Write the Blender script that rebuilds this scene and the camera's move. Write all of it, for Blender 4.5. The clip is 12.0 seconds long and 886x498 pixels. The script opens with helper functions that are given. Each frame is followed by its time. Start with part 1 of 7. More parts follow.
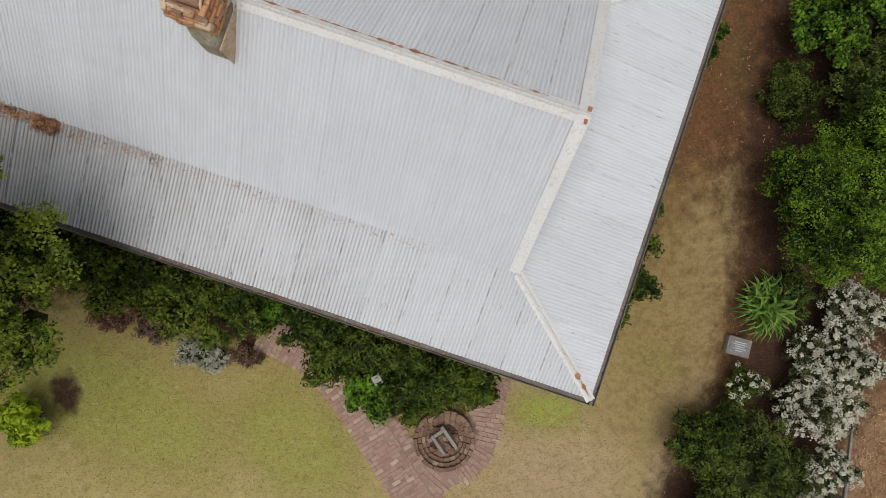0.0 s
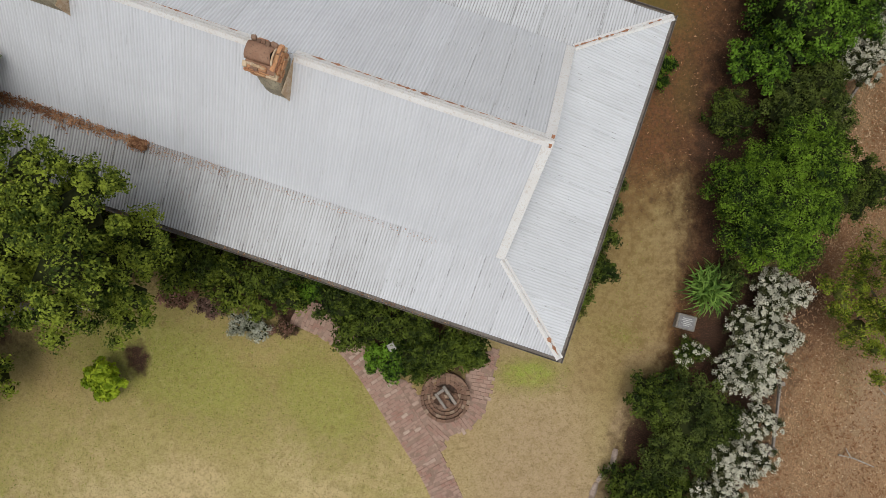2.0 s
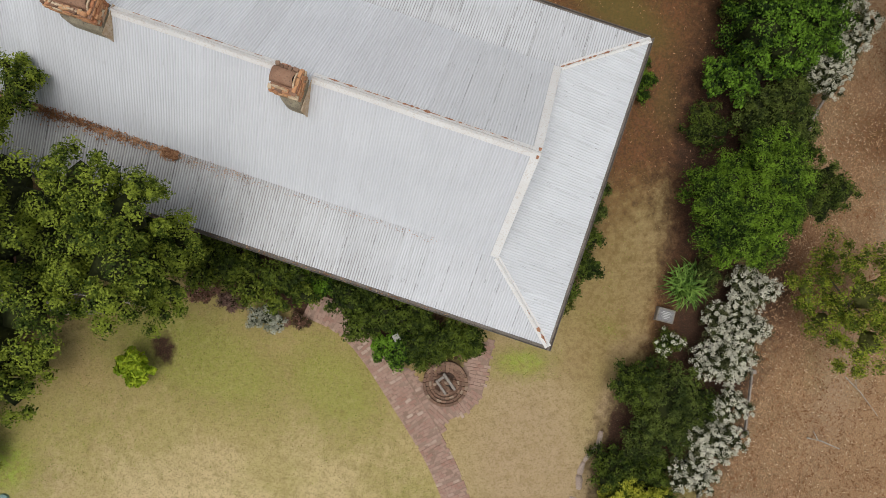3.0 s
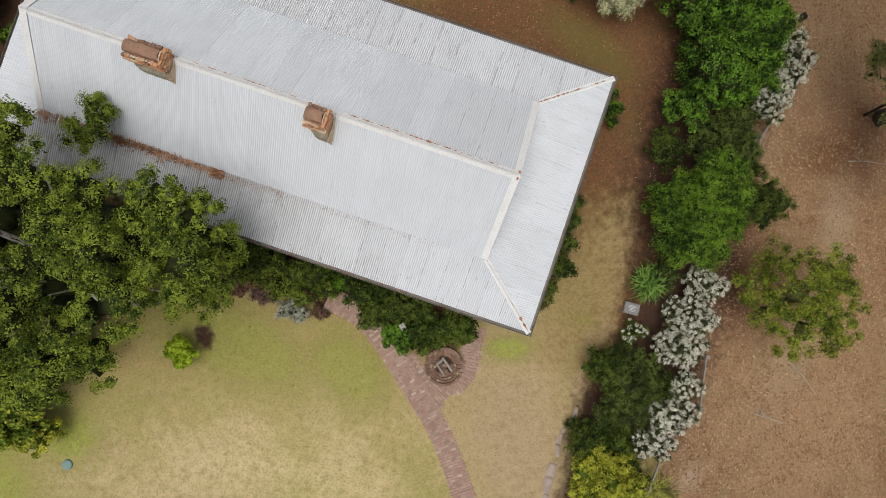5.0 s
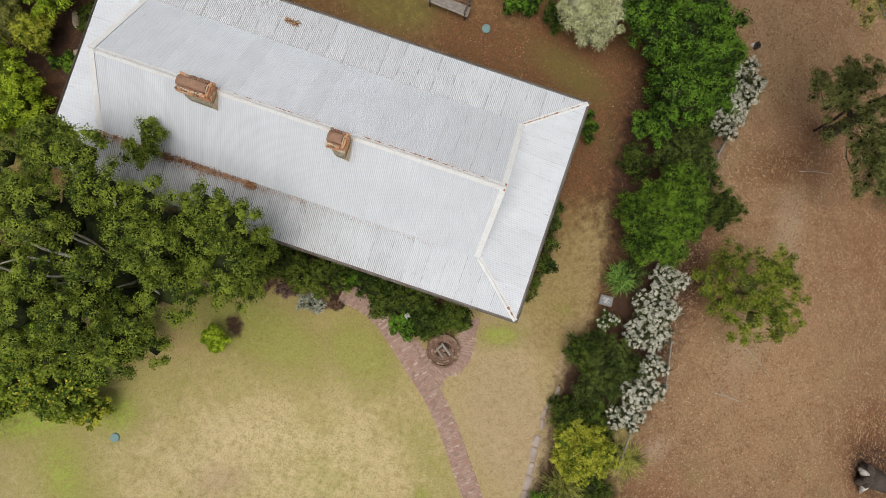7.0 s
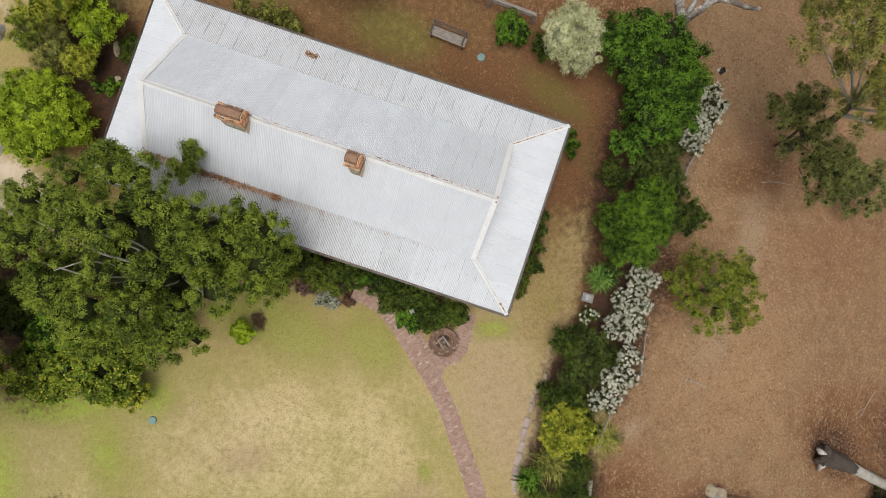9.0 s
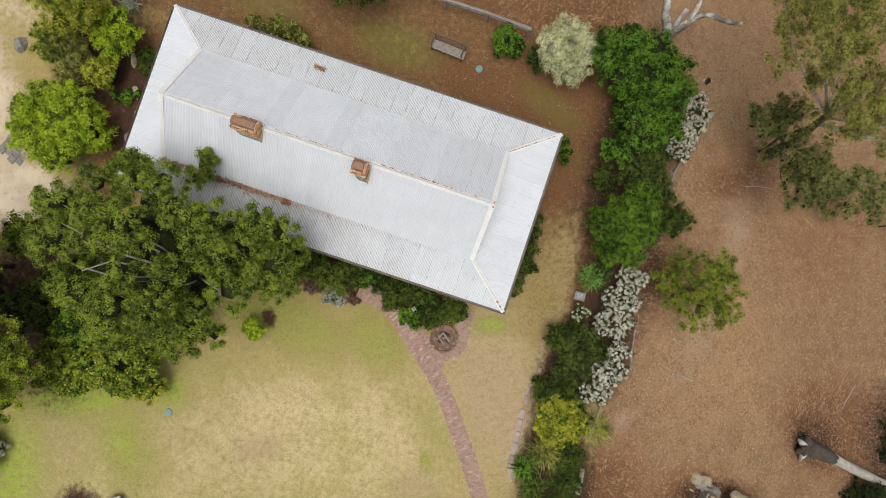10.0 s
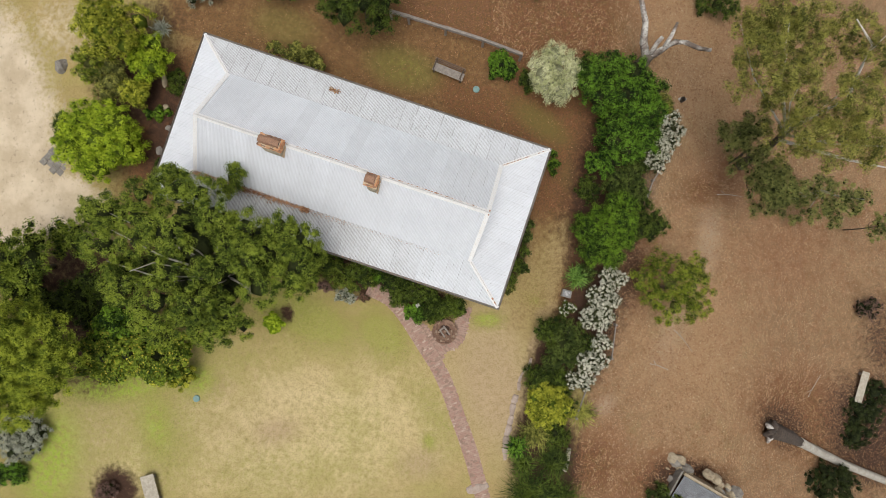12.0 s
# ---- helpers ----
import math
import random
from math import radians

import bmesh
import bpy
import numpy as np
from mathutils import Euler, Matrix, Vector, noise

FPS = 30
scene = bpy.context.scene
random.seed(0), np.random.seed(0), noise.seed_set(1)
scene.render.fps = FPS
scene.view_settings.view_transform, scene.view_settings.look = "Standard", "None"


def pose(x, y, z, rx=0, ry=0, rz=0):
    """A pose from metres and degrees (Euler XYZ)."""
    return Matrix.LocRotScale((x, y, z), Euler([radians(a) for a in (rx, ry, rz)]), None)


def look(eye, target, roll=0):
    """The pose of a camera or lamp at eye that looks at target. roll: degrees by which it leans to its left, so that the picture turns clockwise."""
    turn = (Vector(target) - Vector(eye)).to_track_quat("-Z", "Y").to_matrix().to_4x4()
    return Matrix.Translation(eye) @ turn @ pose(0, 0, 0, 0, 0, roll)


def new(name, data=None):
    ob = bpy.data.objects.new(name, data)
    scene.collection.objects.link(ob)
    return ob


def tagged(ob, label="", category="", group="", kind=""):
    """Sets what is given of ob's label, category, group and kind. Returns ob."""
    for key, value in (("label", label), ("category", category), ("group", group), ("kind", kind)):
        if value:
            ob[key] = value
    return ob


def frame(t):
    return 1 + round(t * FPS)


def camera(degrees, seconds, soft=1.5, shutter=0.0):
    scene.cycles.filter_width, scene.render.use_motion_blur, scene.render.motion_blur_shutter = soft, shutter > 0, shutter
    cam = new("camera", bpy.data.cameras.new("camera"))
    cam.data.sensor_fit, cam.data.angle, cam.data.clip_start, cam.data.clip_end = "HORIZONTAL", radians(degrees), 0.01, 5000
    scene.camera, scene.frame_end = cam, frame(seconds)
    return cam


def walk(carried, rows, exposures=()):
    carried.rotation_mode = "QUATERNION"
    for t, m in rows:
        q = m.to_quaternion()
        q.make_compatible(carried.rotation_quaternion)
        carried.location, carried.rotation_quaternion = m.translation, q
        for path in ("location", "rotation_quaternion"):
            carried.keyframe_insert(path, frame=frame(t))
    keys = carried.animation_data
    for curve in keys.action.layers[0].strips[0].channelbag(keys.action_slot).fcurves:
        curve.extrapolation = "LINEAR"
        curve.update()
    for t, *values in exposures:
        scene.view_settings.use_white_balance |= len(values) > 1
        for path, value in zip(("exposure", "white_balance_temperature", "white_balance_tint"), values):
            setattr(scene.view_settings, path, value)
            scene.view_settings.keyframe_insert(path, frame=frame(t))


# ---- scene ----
cam = camera(83.0, 12.0, soft=0.8)
# seconds, place, and turn about x, y, z: a drone that looks down and climbs
PATH = [
    (0.0, -0.111, 0.221, 12.935, 0.849, -0.287, -0.044),
    (0.5, -0.134, 0.177, 13.646, 0.819, -0.260, -0.022),
    (1.0, -0.148, 0.121, 14.373, 0.781, -0.238, 0.004),
    (1.5, -0.157, 0.062, 15.097, 0.750, -0.214, 0.034),
    (2.0, -0.152, -0.007, 15.836, 0.716, -0.186, 0.050),
    (2.5, -0.152, -0.056, 16.570, 0.706, -0.159, 0.056),
    (3.0, -0.152, -0.055, 17.318, 0.745, -0.148, 0.050),
    (5.0, -0.083, -0.022, 20.343, 0.847, -0.033, 0.126),
    (5.5, -0.100, -0.050, 21.105, 0.893, -0.043, 0.123),
    (6.0, -0.106, -0.069, 21.877, 0.945, -0.068, 0.113),
    (6.5, -0.105, -0.088, 22.637, 0.991, -0.091, 0.086),
    (7.0, -0.088, -0.127, 23.408, 1.007, -0.134, 0.049),
    (9.0, -0.180, -0.056, 26.450, 1.125, -0.285, -0.060),
    (9.5, -0.222, -0.025, 27.216, 1.129, -0.350, -0.076),
    (10.0, -0.267, -0.008, 27.991, 1.098, -0.426, -0.079),
    (10.5, -0.324, 0.012, 28.769, 1.071, -0.478, -0.083),
    (11.0, -0.372, 0.049, 29.555, 1.073, -0.564, -0.088),
    (11.5, -0.436, 0.077, 30.338, 1.054, -0.620, -0.097),
    (12.0, -0.493, 0.110, 31.130, 1.040, -0.703, -0.102),
]
walk(cam, [(t, pose(x, y, z, rx, ry, rz)) for t, x, y, z, rx, ry, rz in PATH], exposures=[(0.0, -0.52), (3.0, -0.39), (7.0, -0.22), (12.0, -0.12)])

# ---- light: a bright overcast sky, with a wide veiled sun high in the south ----
world = bpy.data.worlds.new("overcast_sky")
scene.world = world
world.use_nodes = True
wn, wl = world.node_tree.nodes, world.node_tree.links
sky = wn.new("ShaderNodeTexSky")
sky.sky_type, sky.sun_disc = "NISHITA", False
sky.sun_elevation, sky.sun_rotation = radians(80), radians(206)
sky.air_density, sky.dust_density, sky.ozone_density = 1.0, 4.0, 1.0
soften = wn.new("ShaderNodeHueSaturation")
soften.inputs["Saturation"].default_value = 0.25
wl.new(sky.outputs[0], soften.inputs["Color"])
wl.new(soften.outputs[0], wn["Background"].inputs["Color"])
wn["Background"].inputs["Strength"].default_value = 0.138
sun = new("sun", bpy.data.lights.new("sun", "SUN"))
sun.data.energy, sun.data.angle, sun.data.color = 1.55, radians(55), (1.0, 0.965, 0.9)
sun.matrix_world = look((-2.0, -4.0, 26.0), (0, 0, 0))


# ---- materials ----
class Nodes:
    """A small builder of node materials."""

    def __init__(self, name, rough=0.8, metal=0.0, specular=0.5):
        self.mat = bpy.data.materials.new(name)
        self.mat.use_nodes = True
        self.n, self.l = self.mat.node_tree.nodes, self.mat.node_tree.links
        self.b = self.n["Principled BSDF"]
        self.b.inputs["Roughness"].default_value = rough
        self.b.inputs["Metallic"].default_value = metal
        self.b.inputs["Specular IOR Level"].default_value = specular
        self.pos = self.n.new("ShaderNodeTexCoord").outputs["Object"]
        self.world = self.n.new("ShaderNodeNewGeometry").outputs["Position"]

    def put(self, socket, value):
        if isinstance(value, bpy.types.NodeSocket):
            self.l.new(value, socket)
        elif isinstance(value, (tuple, list)) and len(value) == 3 and len(socket.default_value) == 4:
            socket.default_value = (*value, 1)
        else:
            socket.default_value = value

    def noise(self, scale, detail=4.0, rough=0.55, at=None, stretch=None):
        at = self.pos if at is None else at
        if stretch:
            m = self.n.new("ShaderNodeMapping")
            m.inputs["Scale"].default_value = stretch
            self.l.new(at, m.inputs["Vector"])
            at = m.outputs[0]
        t = self.n.new("ShaderNodeTexNoise")
        t.inputs["Scale"].default_value, t.inputs["Detail"].default_value, t.inputs["Roughness"].default_value = scale, detail, rough
        self.l.new(at, t.inputs["Vector"])
        return t.outputs["Fac"]

    def ramp(self, fac, low, high, a=0.0, b=1.0):
        r = self.n.new("ShaderNodeMapRange")
        r.interpolation_type = "SMOOTHSTEP"
        for key, value in zip(("Value", "From Min", "From Max", "To Min", "To Max"), (fac, low, high, a, b)):
            self.put(r.inputs[key], value)
        return r.outputs[0]

    def mix(self, fac, a, b, blend="MIX"):
        m = self.n.new("ShaderNodeMix")
        m.data_type, m.blend_type = "RGBA", blend
        self.put(m.inputs["Factor"], fac)
        self.put(m.inputs[6], a)
        self.put(m.inputs[7], b)
        return m.outputs[2]

    def calc(self, op, a, b=0.0):
        m = self.n.new("ShaderNodeMath")
        m.operation = op
        self.put(m.inputs[0], a)
        self.put(m.inputs[1], b)
        return m.outputs[0]

    def island(self):
        return self.n.new("ShaderNodeNewGeometry").outputs["Random Per Island"]

    def random(self):
        return self.n.new("ShaderNodeObjectInfo").outputs["Random"]

    def attr(self, name):
        a = self.n.new("ShaderNodeAttribute")
        a.attribute_name = name
        s = self.n.new("ShaderNodeSeparateColor")
        self.l.new(a.outputs["Color"], s.inputs[0])
        return s.outputs

    def colour(self, value):
        self.put(self.b.inputs["Base Color"], value)
        return self

    def bump(self, height, strength=0.3, distance=0.01):
        b = self.n.new("ShaderNodeBump")
        b.inputs["Strength"].default_value, b.inputs["Distance"].default_value = strength, distance
        self.l.new(height, b.inputs["Height"])
        self.l.new(b.outputs[0], self.b.inputs["Normal"])
        return self


def speckled(name, a, b, c, fine=60.0, coarse=3.0, rough=0.85, bump=0.4, metal=0.0):
    """Two tones mixed by a coarse noise, a third flecked in by a fine one."""
    k = Nodes(name, rough, metal)
    f = k.noise(fine)
    k.colour(k.mix(k.ramp(f, 0.5, 0.72), k.mix(k.ramp(k.noise(coarse), 0.35, 0.65), a, b), c))
    return k.bump(f, bump).mat


def leafy(name, dark, light, tip=None, rough=0.5, thin=0.16):
    """Leaves: each its own tone, in drifts of lighter and darker growth."""
    k = Nodes(name, rough + 0.12, 0.0, 0.14)
    drift = k.ramp(k.noise(1.1, 2.0, at=k.world), 0.3, 0.7)
    clump = k.ramp(k.noise(5.0, 2.0, at=k.world), 0.36, 0.64)
    tone = k.calc("ADD", k.calc("MULTIPLY", k.island(), 0.3), k.calc("ADD", k.calc("MULTIPLY", drift, 0.34), k.calc("MULTIPLY", clump, 0.34)))
    col = k.mix(k.ramp(tone, 0.22, 0.8), dark, light)
    if tip:
        col = k.mix(k.ramp(k.island(), 0.86, 0.97), col, tip)
    k.colour(col)
    t = k.n.new("ShaderNodeBsdfTranslucent")
    k.put(t.inputs["Color"], col)
    m = k.n.new("ShaderNodeMixShader")
    m.inputs[0].default_value = thin
    k.l.new(k.b.outputs[0], m.inputs[1])
    k.l.new(t.outputs[0], m.inputs[2])
    k.l.new(m.outputs[0], k.n["Material Output"].inputs["Surface"])
    return k.mat


def iron(name, across, pan=0.17):
    """Old galvanised corrugated iron. The point colours of its sheets: dirt and painted shade in the pans, lap edges,
    age.
    """
    k = Nodes(name, 0.62, 0.0, 0.25)
    wear_shade = k.attr("wear_shade")
    age = wear_shade[2]
    down = (1.0, 22.0, 1.0) if across == "y" else (22.0, 1.0, 1.0)
    dash = (3.0, 42.0, 1.0) if across == "y" else (42.0, 3.0, 1.0)
    bloom = k.ramp(k.noise(0.9, 5.0, 0.6), 0.3, 0.72)
    col = k.mix(bloom, (0.735, 0.76, 0.8), (0.685, 0.71, 0.75))
    col = k.mix(k.calc("MULTIPLY", age, 0.5), col, (0.66, 0.645, 0.615))
    patchy = k.ramp(k.noise(0.75, 4.0, 0.6, at=k.world), 0.36, 0.56)
    # grey of the oldest sheets: stain, with the overhanging tree's shade painted in
    col = k.mix(k.calc("MULTIPLY", k.ramp(age, 0.5, 1.0, 0.0, 0.5), k.calc("ADD", k.calc("MULTIPLY", patchy, 0.6), 0.4)), col, (0.37, 0.365, 0.36))
    col = k.mix(k.ramp(k.random(), 0.0, 1.0, 0.0, 0.14), col, (0.42, 0.42, 0.43))
    streak = k.ramp(k.noise(1.0, 5.0, 0.6, stretch=down), 0.45, 0.75)
    col = k.mix(k.calc("MULTIPLY", streak, k.calc("ADD", k.calc("MULTIPLY", age, 0.42), 0.1)), col, (0.3, 0.275, 0.235))
    # pan dirt that also paints in the shade between the ribs
    col = k.mix(k.calc("MULTIPLY", k.ramp(wear_shade[0], 0.1, 0.85), k.calc("ADD", k.calc("MULTIPLY", age, 2.6 * pan), pan)), col, (0.24, 0.24, 0.245))
    grime = k.calc("MULTIPLY", k.ramp(wear_shade[0], 0.7, 1.0), k.calc("MULTIPLY", patchy, k.ramp(k.noise(1.0, 4.0, 0.6, stretch=dash), 0.34, 0.52)))
    col = k.mix(k.calc("MULTIPLY", grime, k.ramp(age, 0.225, 0.42, 0.0, 0.8)), col, (0.11, 0.088, 0.068))
    spot = k.ramp(k.noise(38.0, 3.0), 0.62, 0.8)
    col = k.mix(k.calc("MULTIPLY", spot, k.calc("ADD", k.calc("MULTIPLY", age, 0.35), 0.0)), col, (0.22, 0.2, 0.17))
    rust = k.ramp(k.noise(2.4, 6.0, 0.7, stretch=down if across == "y" else (4.0, 1.0, 1.0)), 0.56, 0.76)
    rust = k.calc("MULTIPLY", rust, k.ramp(age, 0.35, 1.0, 0.0, 0.5))
    col = k.mix(rust, col, (0.36, 0.2, 0.13))
    mark = k.ramp(k.noise(1.0, 1.0, 0.5, stretch=dash), 0.71, 0.76)
    col = k.mix(k.calc("MULTIPLY", mark, k.ramp(age, 0.05, 0.4, 0.22, 0.8)), col, (0.1, 0.09, 0.08))
    # lap dirt that also paints in the shadow line of the overlapping edge
    lap = k.calc("MULTIPLY", wear_shade[1], k.ramp(k.noise(1.9, 4.0, 0.7, at=k.world), 0.45, 0.57))
    col = k.mix(k.calc("MULTIPLY", lap, k.ramp(age, 0.1, 0.26, 0.1, 0.75) if pan > 0.1 else 0.22), col, (0.07, 0.062, 0.055))
    k.colour(col)
    return k.bump(k.noise(130.0, 2.0), 0.08, 0.004).mat


M_IRON = iron("zinc_iron", "x")
M_IRON_END = iron("zinc_iron_of_the_ends", "y", 0.05)
M_CAP = speckled("whitened_flashing", (0.775, 0.775, 0.77), (0.74, 0.73, 0.715), (0.64, 0.59, 0.54), 22.0, 2.0, 0.55, 0.1)
M_RUST = speckled("red_rust", (0.42, 0.2, 0.11), (0.3, 0.13, 0.07), (0.5, 0.3, 0.18), 50.0, 6.0, 0.9)
M_GUTTER = speckled("dull_gutter", (0.21, 0.185, 0.16), (0.15, 0.13, 0.11), (0.09, 0.06, 0.045), 20.0, 1.2, 0.6, 0.1, 0.2)
M_TIMBER_DARK = speckled("dark_timber", (0.085, 0.062, 0.045), (0.12, 0.09, 0.065), (0.05, 0.04, 0.03), 60.0, 4.0)
M_TIMBER = speckled("silvered_timber", (0.33, 0.29, 0.25), (0.25, 0.22, 0.19), (0.17, 0.14, 0.12), 45.0, 5.0)
M_TIMBER_PALE = speckled("pale_timber", (0.48, 0.43, 0.34), (0.37, 0.33, 0.26), (0.24, 0.2, 0.15), 40.0, 5.0)
M_TIMBER_RED = speckled("weathered_red_timber", (0.24, 0.165, 0.12), (0.18, 0.12, 0.09), (0.1, 0.07, 0.055), 45.0, 5.0)
M_WALL = speckled("lime_washed_wall", (0.5, 0.44, 0.34), (0.42, 0.36, 0.27), (0.3, 0.25, 0.19), 30.0, 1.5)
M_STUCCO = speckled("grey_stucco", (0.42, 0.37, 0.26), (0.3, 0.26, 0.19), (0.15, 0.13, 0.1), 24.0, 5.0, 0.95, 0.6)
M_POT = speckled("terracotta_cover", (0.36, 0.21, 0.135), (0.3, 0.165, 0.105), (0.19, 0.12, 0.085), 26.0, 5.0, 0.85)
M_LIMEWASH = speckled("cream_limewash", (0.62, 0.5, 0.36), (0.52, 0.36, 0.22), (0.4, 0.26, 0.15), 22.0, 7.0, 0.95, 0.4)
M_MORTAR = speckled("lime_mortar", (0.45, 0.4, 0.32), (0.3, 0.25, 0.19), (0.2, 0.17, 0.13), 40.0, 6.0, 0.95, 0.5)
M_STONE = speckled("field_stone", (0.28, 0.255, 0.22), (0.2, 0.18, 0.155), (0.12, 0.11, 0.09), 25.0, 4.0, 0.9, 0.6)
M_STONE_PALE = speckled("pale_grey_stone", (0.42, 0.41, 0.38), (0.34, 0.33, 0.3), (0.22, 0.2, 0.18), 30.0, 5.0, 0.9, 0.4)
M_SANDSTONE = speckled("pale_sandstone", (0.42, 0.35, 0.24), (0.32, 0.255, 0.17), (0.17, 0.13, 0.09), 22.0, 3.0, 0.95, 0.6)
M_CONCRETE = speckled("old_concrete", (0.46, 0.37, 0.31), (0.36, 0.28, 0.23), (0.2, 0.155, 0.12), 30.0, 2.0, 0.95, 0.5)
M_SOIL = speckled("bed_soil", (0.095, 0.05, 0.032), (0.055, 0.035, 0.026), (0.15, 0.1, 0.07), 45.0, 4.0, 1.0, 0.8)
M_TEAL = speckled("teal_plastic", (0.17, 0.29, 0.27), (0.14, 0.24, 0.23), (0.24, 0.3, 0.26), 40.0, 9.0, 0.6)
M_SLATE = speckled("slate_plaque", (0.2, 0.2, 0.2), (0.15, 0.15, 0.155), (0.3, 0.29, 0.27), 60.0, 6.0, 0.6)
M_IRON_DARK = speckled("dark_grey_iron", (0.2, 0.21, 0.22), (0.15, 0.155, 0.165), (0.1, 0.09, 0.08), 30.0, 2.0, 0.7)
M_WHITE = speckled("faded_white_paint", (0.55, 0.55, 0.53), (0.47, 0.47, 0.45), (0.35, 0.34, 0.32), 60.0, 6.0, 0.7)
# flat black that fills the flue's mouth, the well's frame and the stump's hollow
M_HOLLOW_BLACK = speckled("hollow_black", (0.02, 0.018, 0.016), (0.03, 0.026, 0.022), (0.05, 0.04, 0.035), 40.0, 5.0, 1.0)


def brick_material(name, tones, pale, dusty=0.0):
    """Bricks: each object or island its own burnt tone, a few bleached."""
    k = Nodes(name, 0.9)
    own = k.calc("FRACT", k.calc("ADD", k.random(), k.island()))
    a = k.mix(k.ramp(own, 0.0, 0.55), tones[0], tones[1])
    a = k.mix(k.ramp(own, 0.45, 0.85), a, tones[2])
    a = k.mix(k.ramp(own, 0.88, 0.93), a, pale)
    f = k.noise(38.0, 5.0, at=k.world)
    a = k.mix(k.ramp(f, 0.52, 0.75, 0.0, 0.45), a, (0.17, 0.11, 0.085))
    a = k.mix(k.ramp(k.noise(1.1, 3.0, at=k.world), 0.5, 0.72, 0.0, 0.4), a, (0.3, 0.22, 0.165))
    if dusty:
        a = k.mix(k.ramp(k.noise(2.3, 5.0, 0.7, at=k.world), 0.36, 0.66, 0.0, dusty), a, (0.4, 0.275, 0.215))
    return k.colour(a).bump(f, 0.5).mat


M_PAVER = brick_material("worn_paving_brick", ((0.36, 0.215, 0.165), (0.33, 0.185, 0.14), (0.41, 0.27, 0.21)), (0.5, 0.38, 0.3), 0.9)
M_CHIMNEY_BRICK = brick_material("orange_brick", ((0.58, 0.29, 0.14), (0.62, 0.36, 0.19), (0.46, 0.2, 0.1)), (0.64, 0.5, 0.34))
M_WELL_BRICK = brick_material("dark_well_brick", ((0.22, 0.125, 0.082), (0.16, 0.095, 0.064), (0.27, 0.165, 0.11)), (0.33, 0.24, 0.17))

L_TREE = leafy("dull_olive_leaf", (0.036, 0.064, 0.007), (0.3, 0.37, 0.042))
L_DEEP = leafy("deep_green_leaf", (0.02, 0.036, 0.005), (0.125, 0.17, 0.022))
L_BED = leafy("bed_green_leaf", (0.034, 0.056, 0.007), (0.2, 0.25, 0.03))
L_MID = leafy("mid_green_leaf", (0.01, 0.028, 0.004), (0.17, 0.32, 0.026))
L_MOSS = leafy("moss_green_leaf", (0.12, 0.165, 0.014), (0.42, 0.48, 0.045))
L_TURN = leafy("turning_leaf", (0.06, 0.1, 0.01), (0.28, 0.36, 0.035), (0.55, 0.48, 0.06))
L_FRESH = leafy("fresh_green_leaf", (0.014, 0.036, 0.004), (0.19, 0.32, 0.024))
L_LIME = leafy("lime_green_leaf", (0.16, 0.25, 0.01), (0.5, 0.62, 0.04))
L_YELLOW = leafy("yellow_green_leaf", (0.15, 0.18, 0.013), (0.55, 0.55, 0.06))
L_OLIVE = leafy("grey_olive_leaf", (0.1, 0.115, 0.025), (0.5, 0.49, 0.115), None, 0.5, 0.42)
L_GUM = leafy("grey_green_gum_leaf", (0.07, 0.085, 0.022), (0.31, 0.33, 0.095), None, 0.5, 0.25)
L_BRONZE = leafy("dark_olive_leaf", (0.034, 0.052, 0.01), (0.14, 0.18, 0.034))
L_FEATHER = leafy("feathery_yellow_leaf", (0.06, 0.095, 0.01), (0.33, 0.4, 0.035), (0.4, 0.32, 0.07))
L_SILVER = leafy("silver_leaf", (0.42, 0.44, 0.2), (0.82, 0.81, 0.5))
L_GREY = leafy("blue_grey_leaf", (0.27, 0.28, 0.2), (0.56, 0.57, 0.46))
L_PURPLE = leafy("purple_brown_leaf", (0.1, 0.06, 0.045), (0.27, 0.165, 0.13))
L_RED = leafy("pink_flecked_leaf", (0.07, 0.055, 0.025), (0.24, 0.125, 0.085), (0.46, 0.25, 0.2))
L_STRAP = leafy("strap_leaf", (0.05, 0.11, 0.016), (0.2, 0.33, 0.06))
L_FLOWER = leafy("white_blossom", (0.46, 0.45, 0.35), (0.76, 0.74, 0.61))
# leaf colour with the shade of unseen trees painted in
L_SHADE = leafy("shaded_leaf", (0.012, 0.018, 0.005), (0.055, 0.072, 0.018))
L_HEATH = leafy("dull_heath_leaf", (0.04, 0.045, 0.016), (0.15, 0.155, 0.07))
L_GRASS_GREEN = leafy("green_grass_blade", (0.14, 0.2, 0.02), (0.3, 0.34, 0.05))
L_GRASS_DRY = leafy("dry_grass_blade", (0.22, 0.165, 0.065), (0.46, 0.37, 0.17))
L_LITTER = leafy("fallen_leaf", (0.235, 0.115, 0.055), (0.47, 0.295, 0.165), (0.58, 0.43, 0.28), 0.8, 0.05)
L_DRIFT = leafy("rusty_dead_leaf", (0.22, 0.1, 0.05), (0.56, 0.32, 0.18), None, 0.8, 0.05)
L_FERN = leafy("dead_twig_leaf", (0.16, 0.1, 0.055), (0.3, 0.2, 0.11), None, 0.8, 0.05)
M_BARK = speckled("grey_brown_bark", (0.16, 0.13, 0.1), (0.1, 0.08, 0.06), (0.05, 0.04, 0.03), 30.0, 4.0, 0.95, 0.7)
M_BARK_WHITE = speckled("white_gum_bark", (0.66, 0.63, 0.56), (0.54, 0.5, 0.43), (0.34, 0.3, 0.25), 14.0, 2.5, 0.8, 0.3)
M_BARK_PALE = speckled("pale_smooth_bark", (0.46, 0.43, 0.37), (0.34, 0.31, 0.26), (0.2, 0.17, 0.14), 18.0, 3.0, 0.8, 0.3)
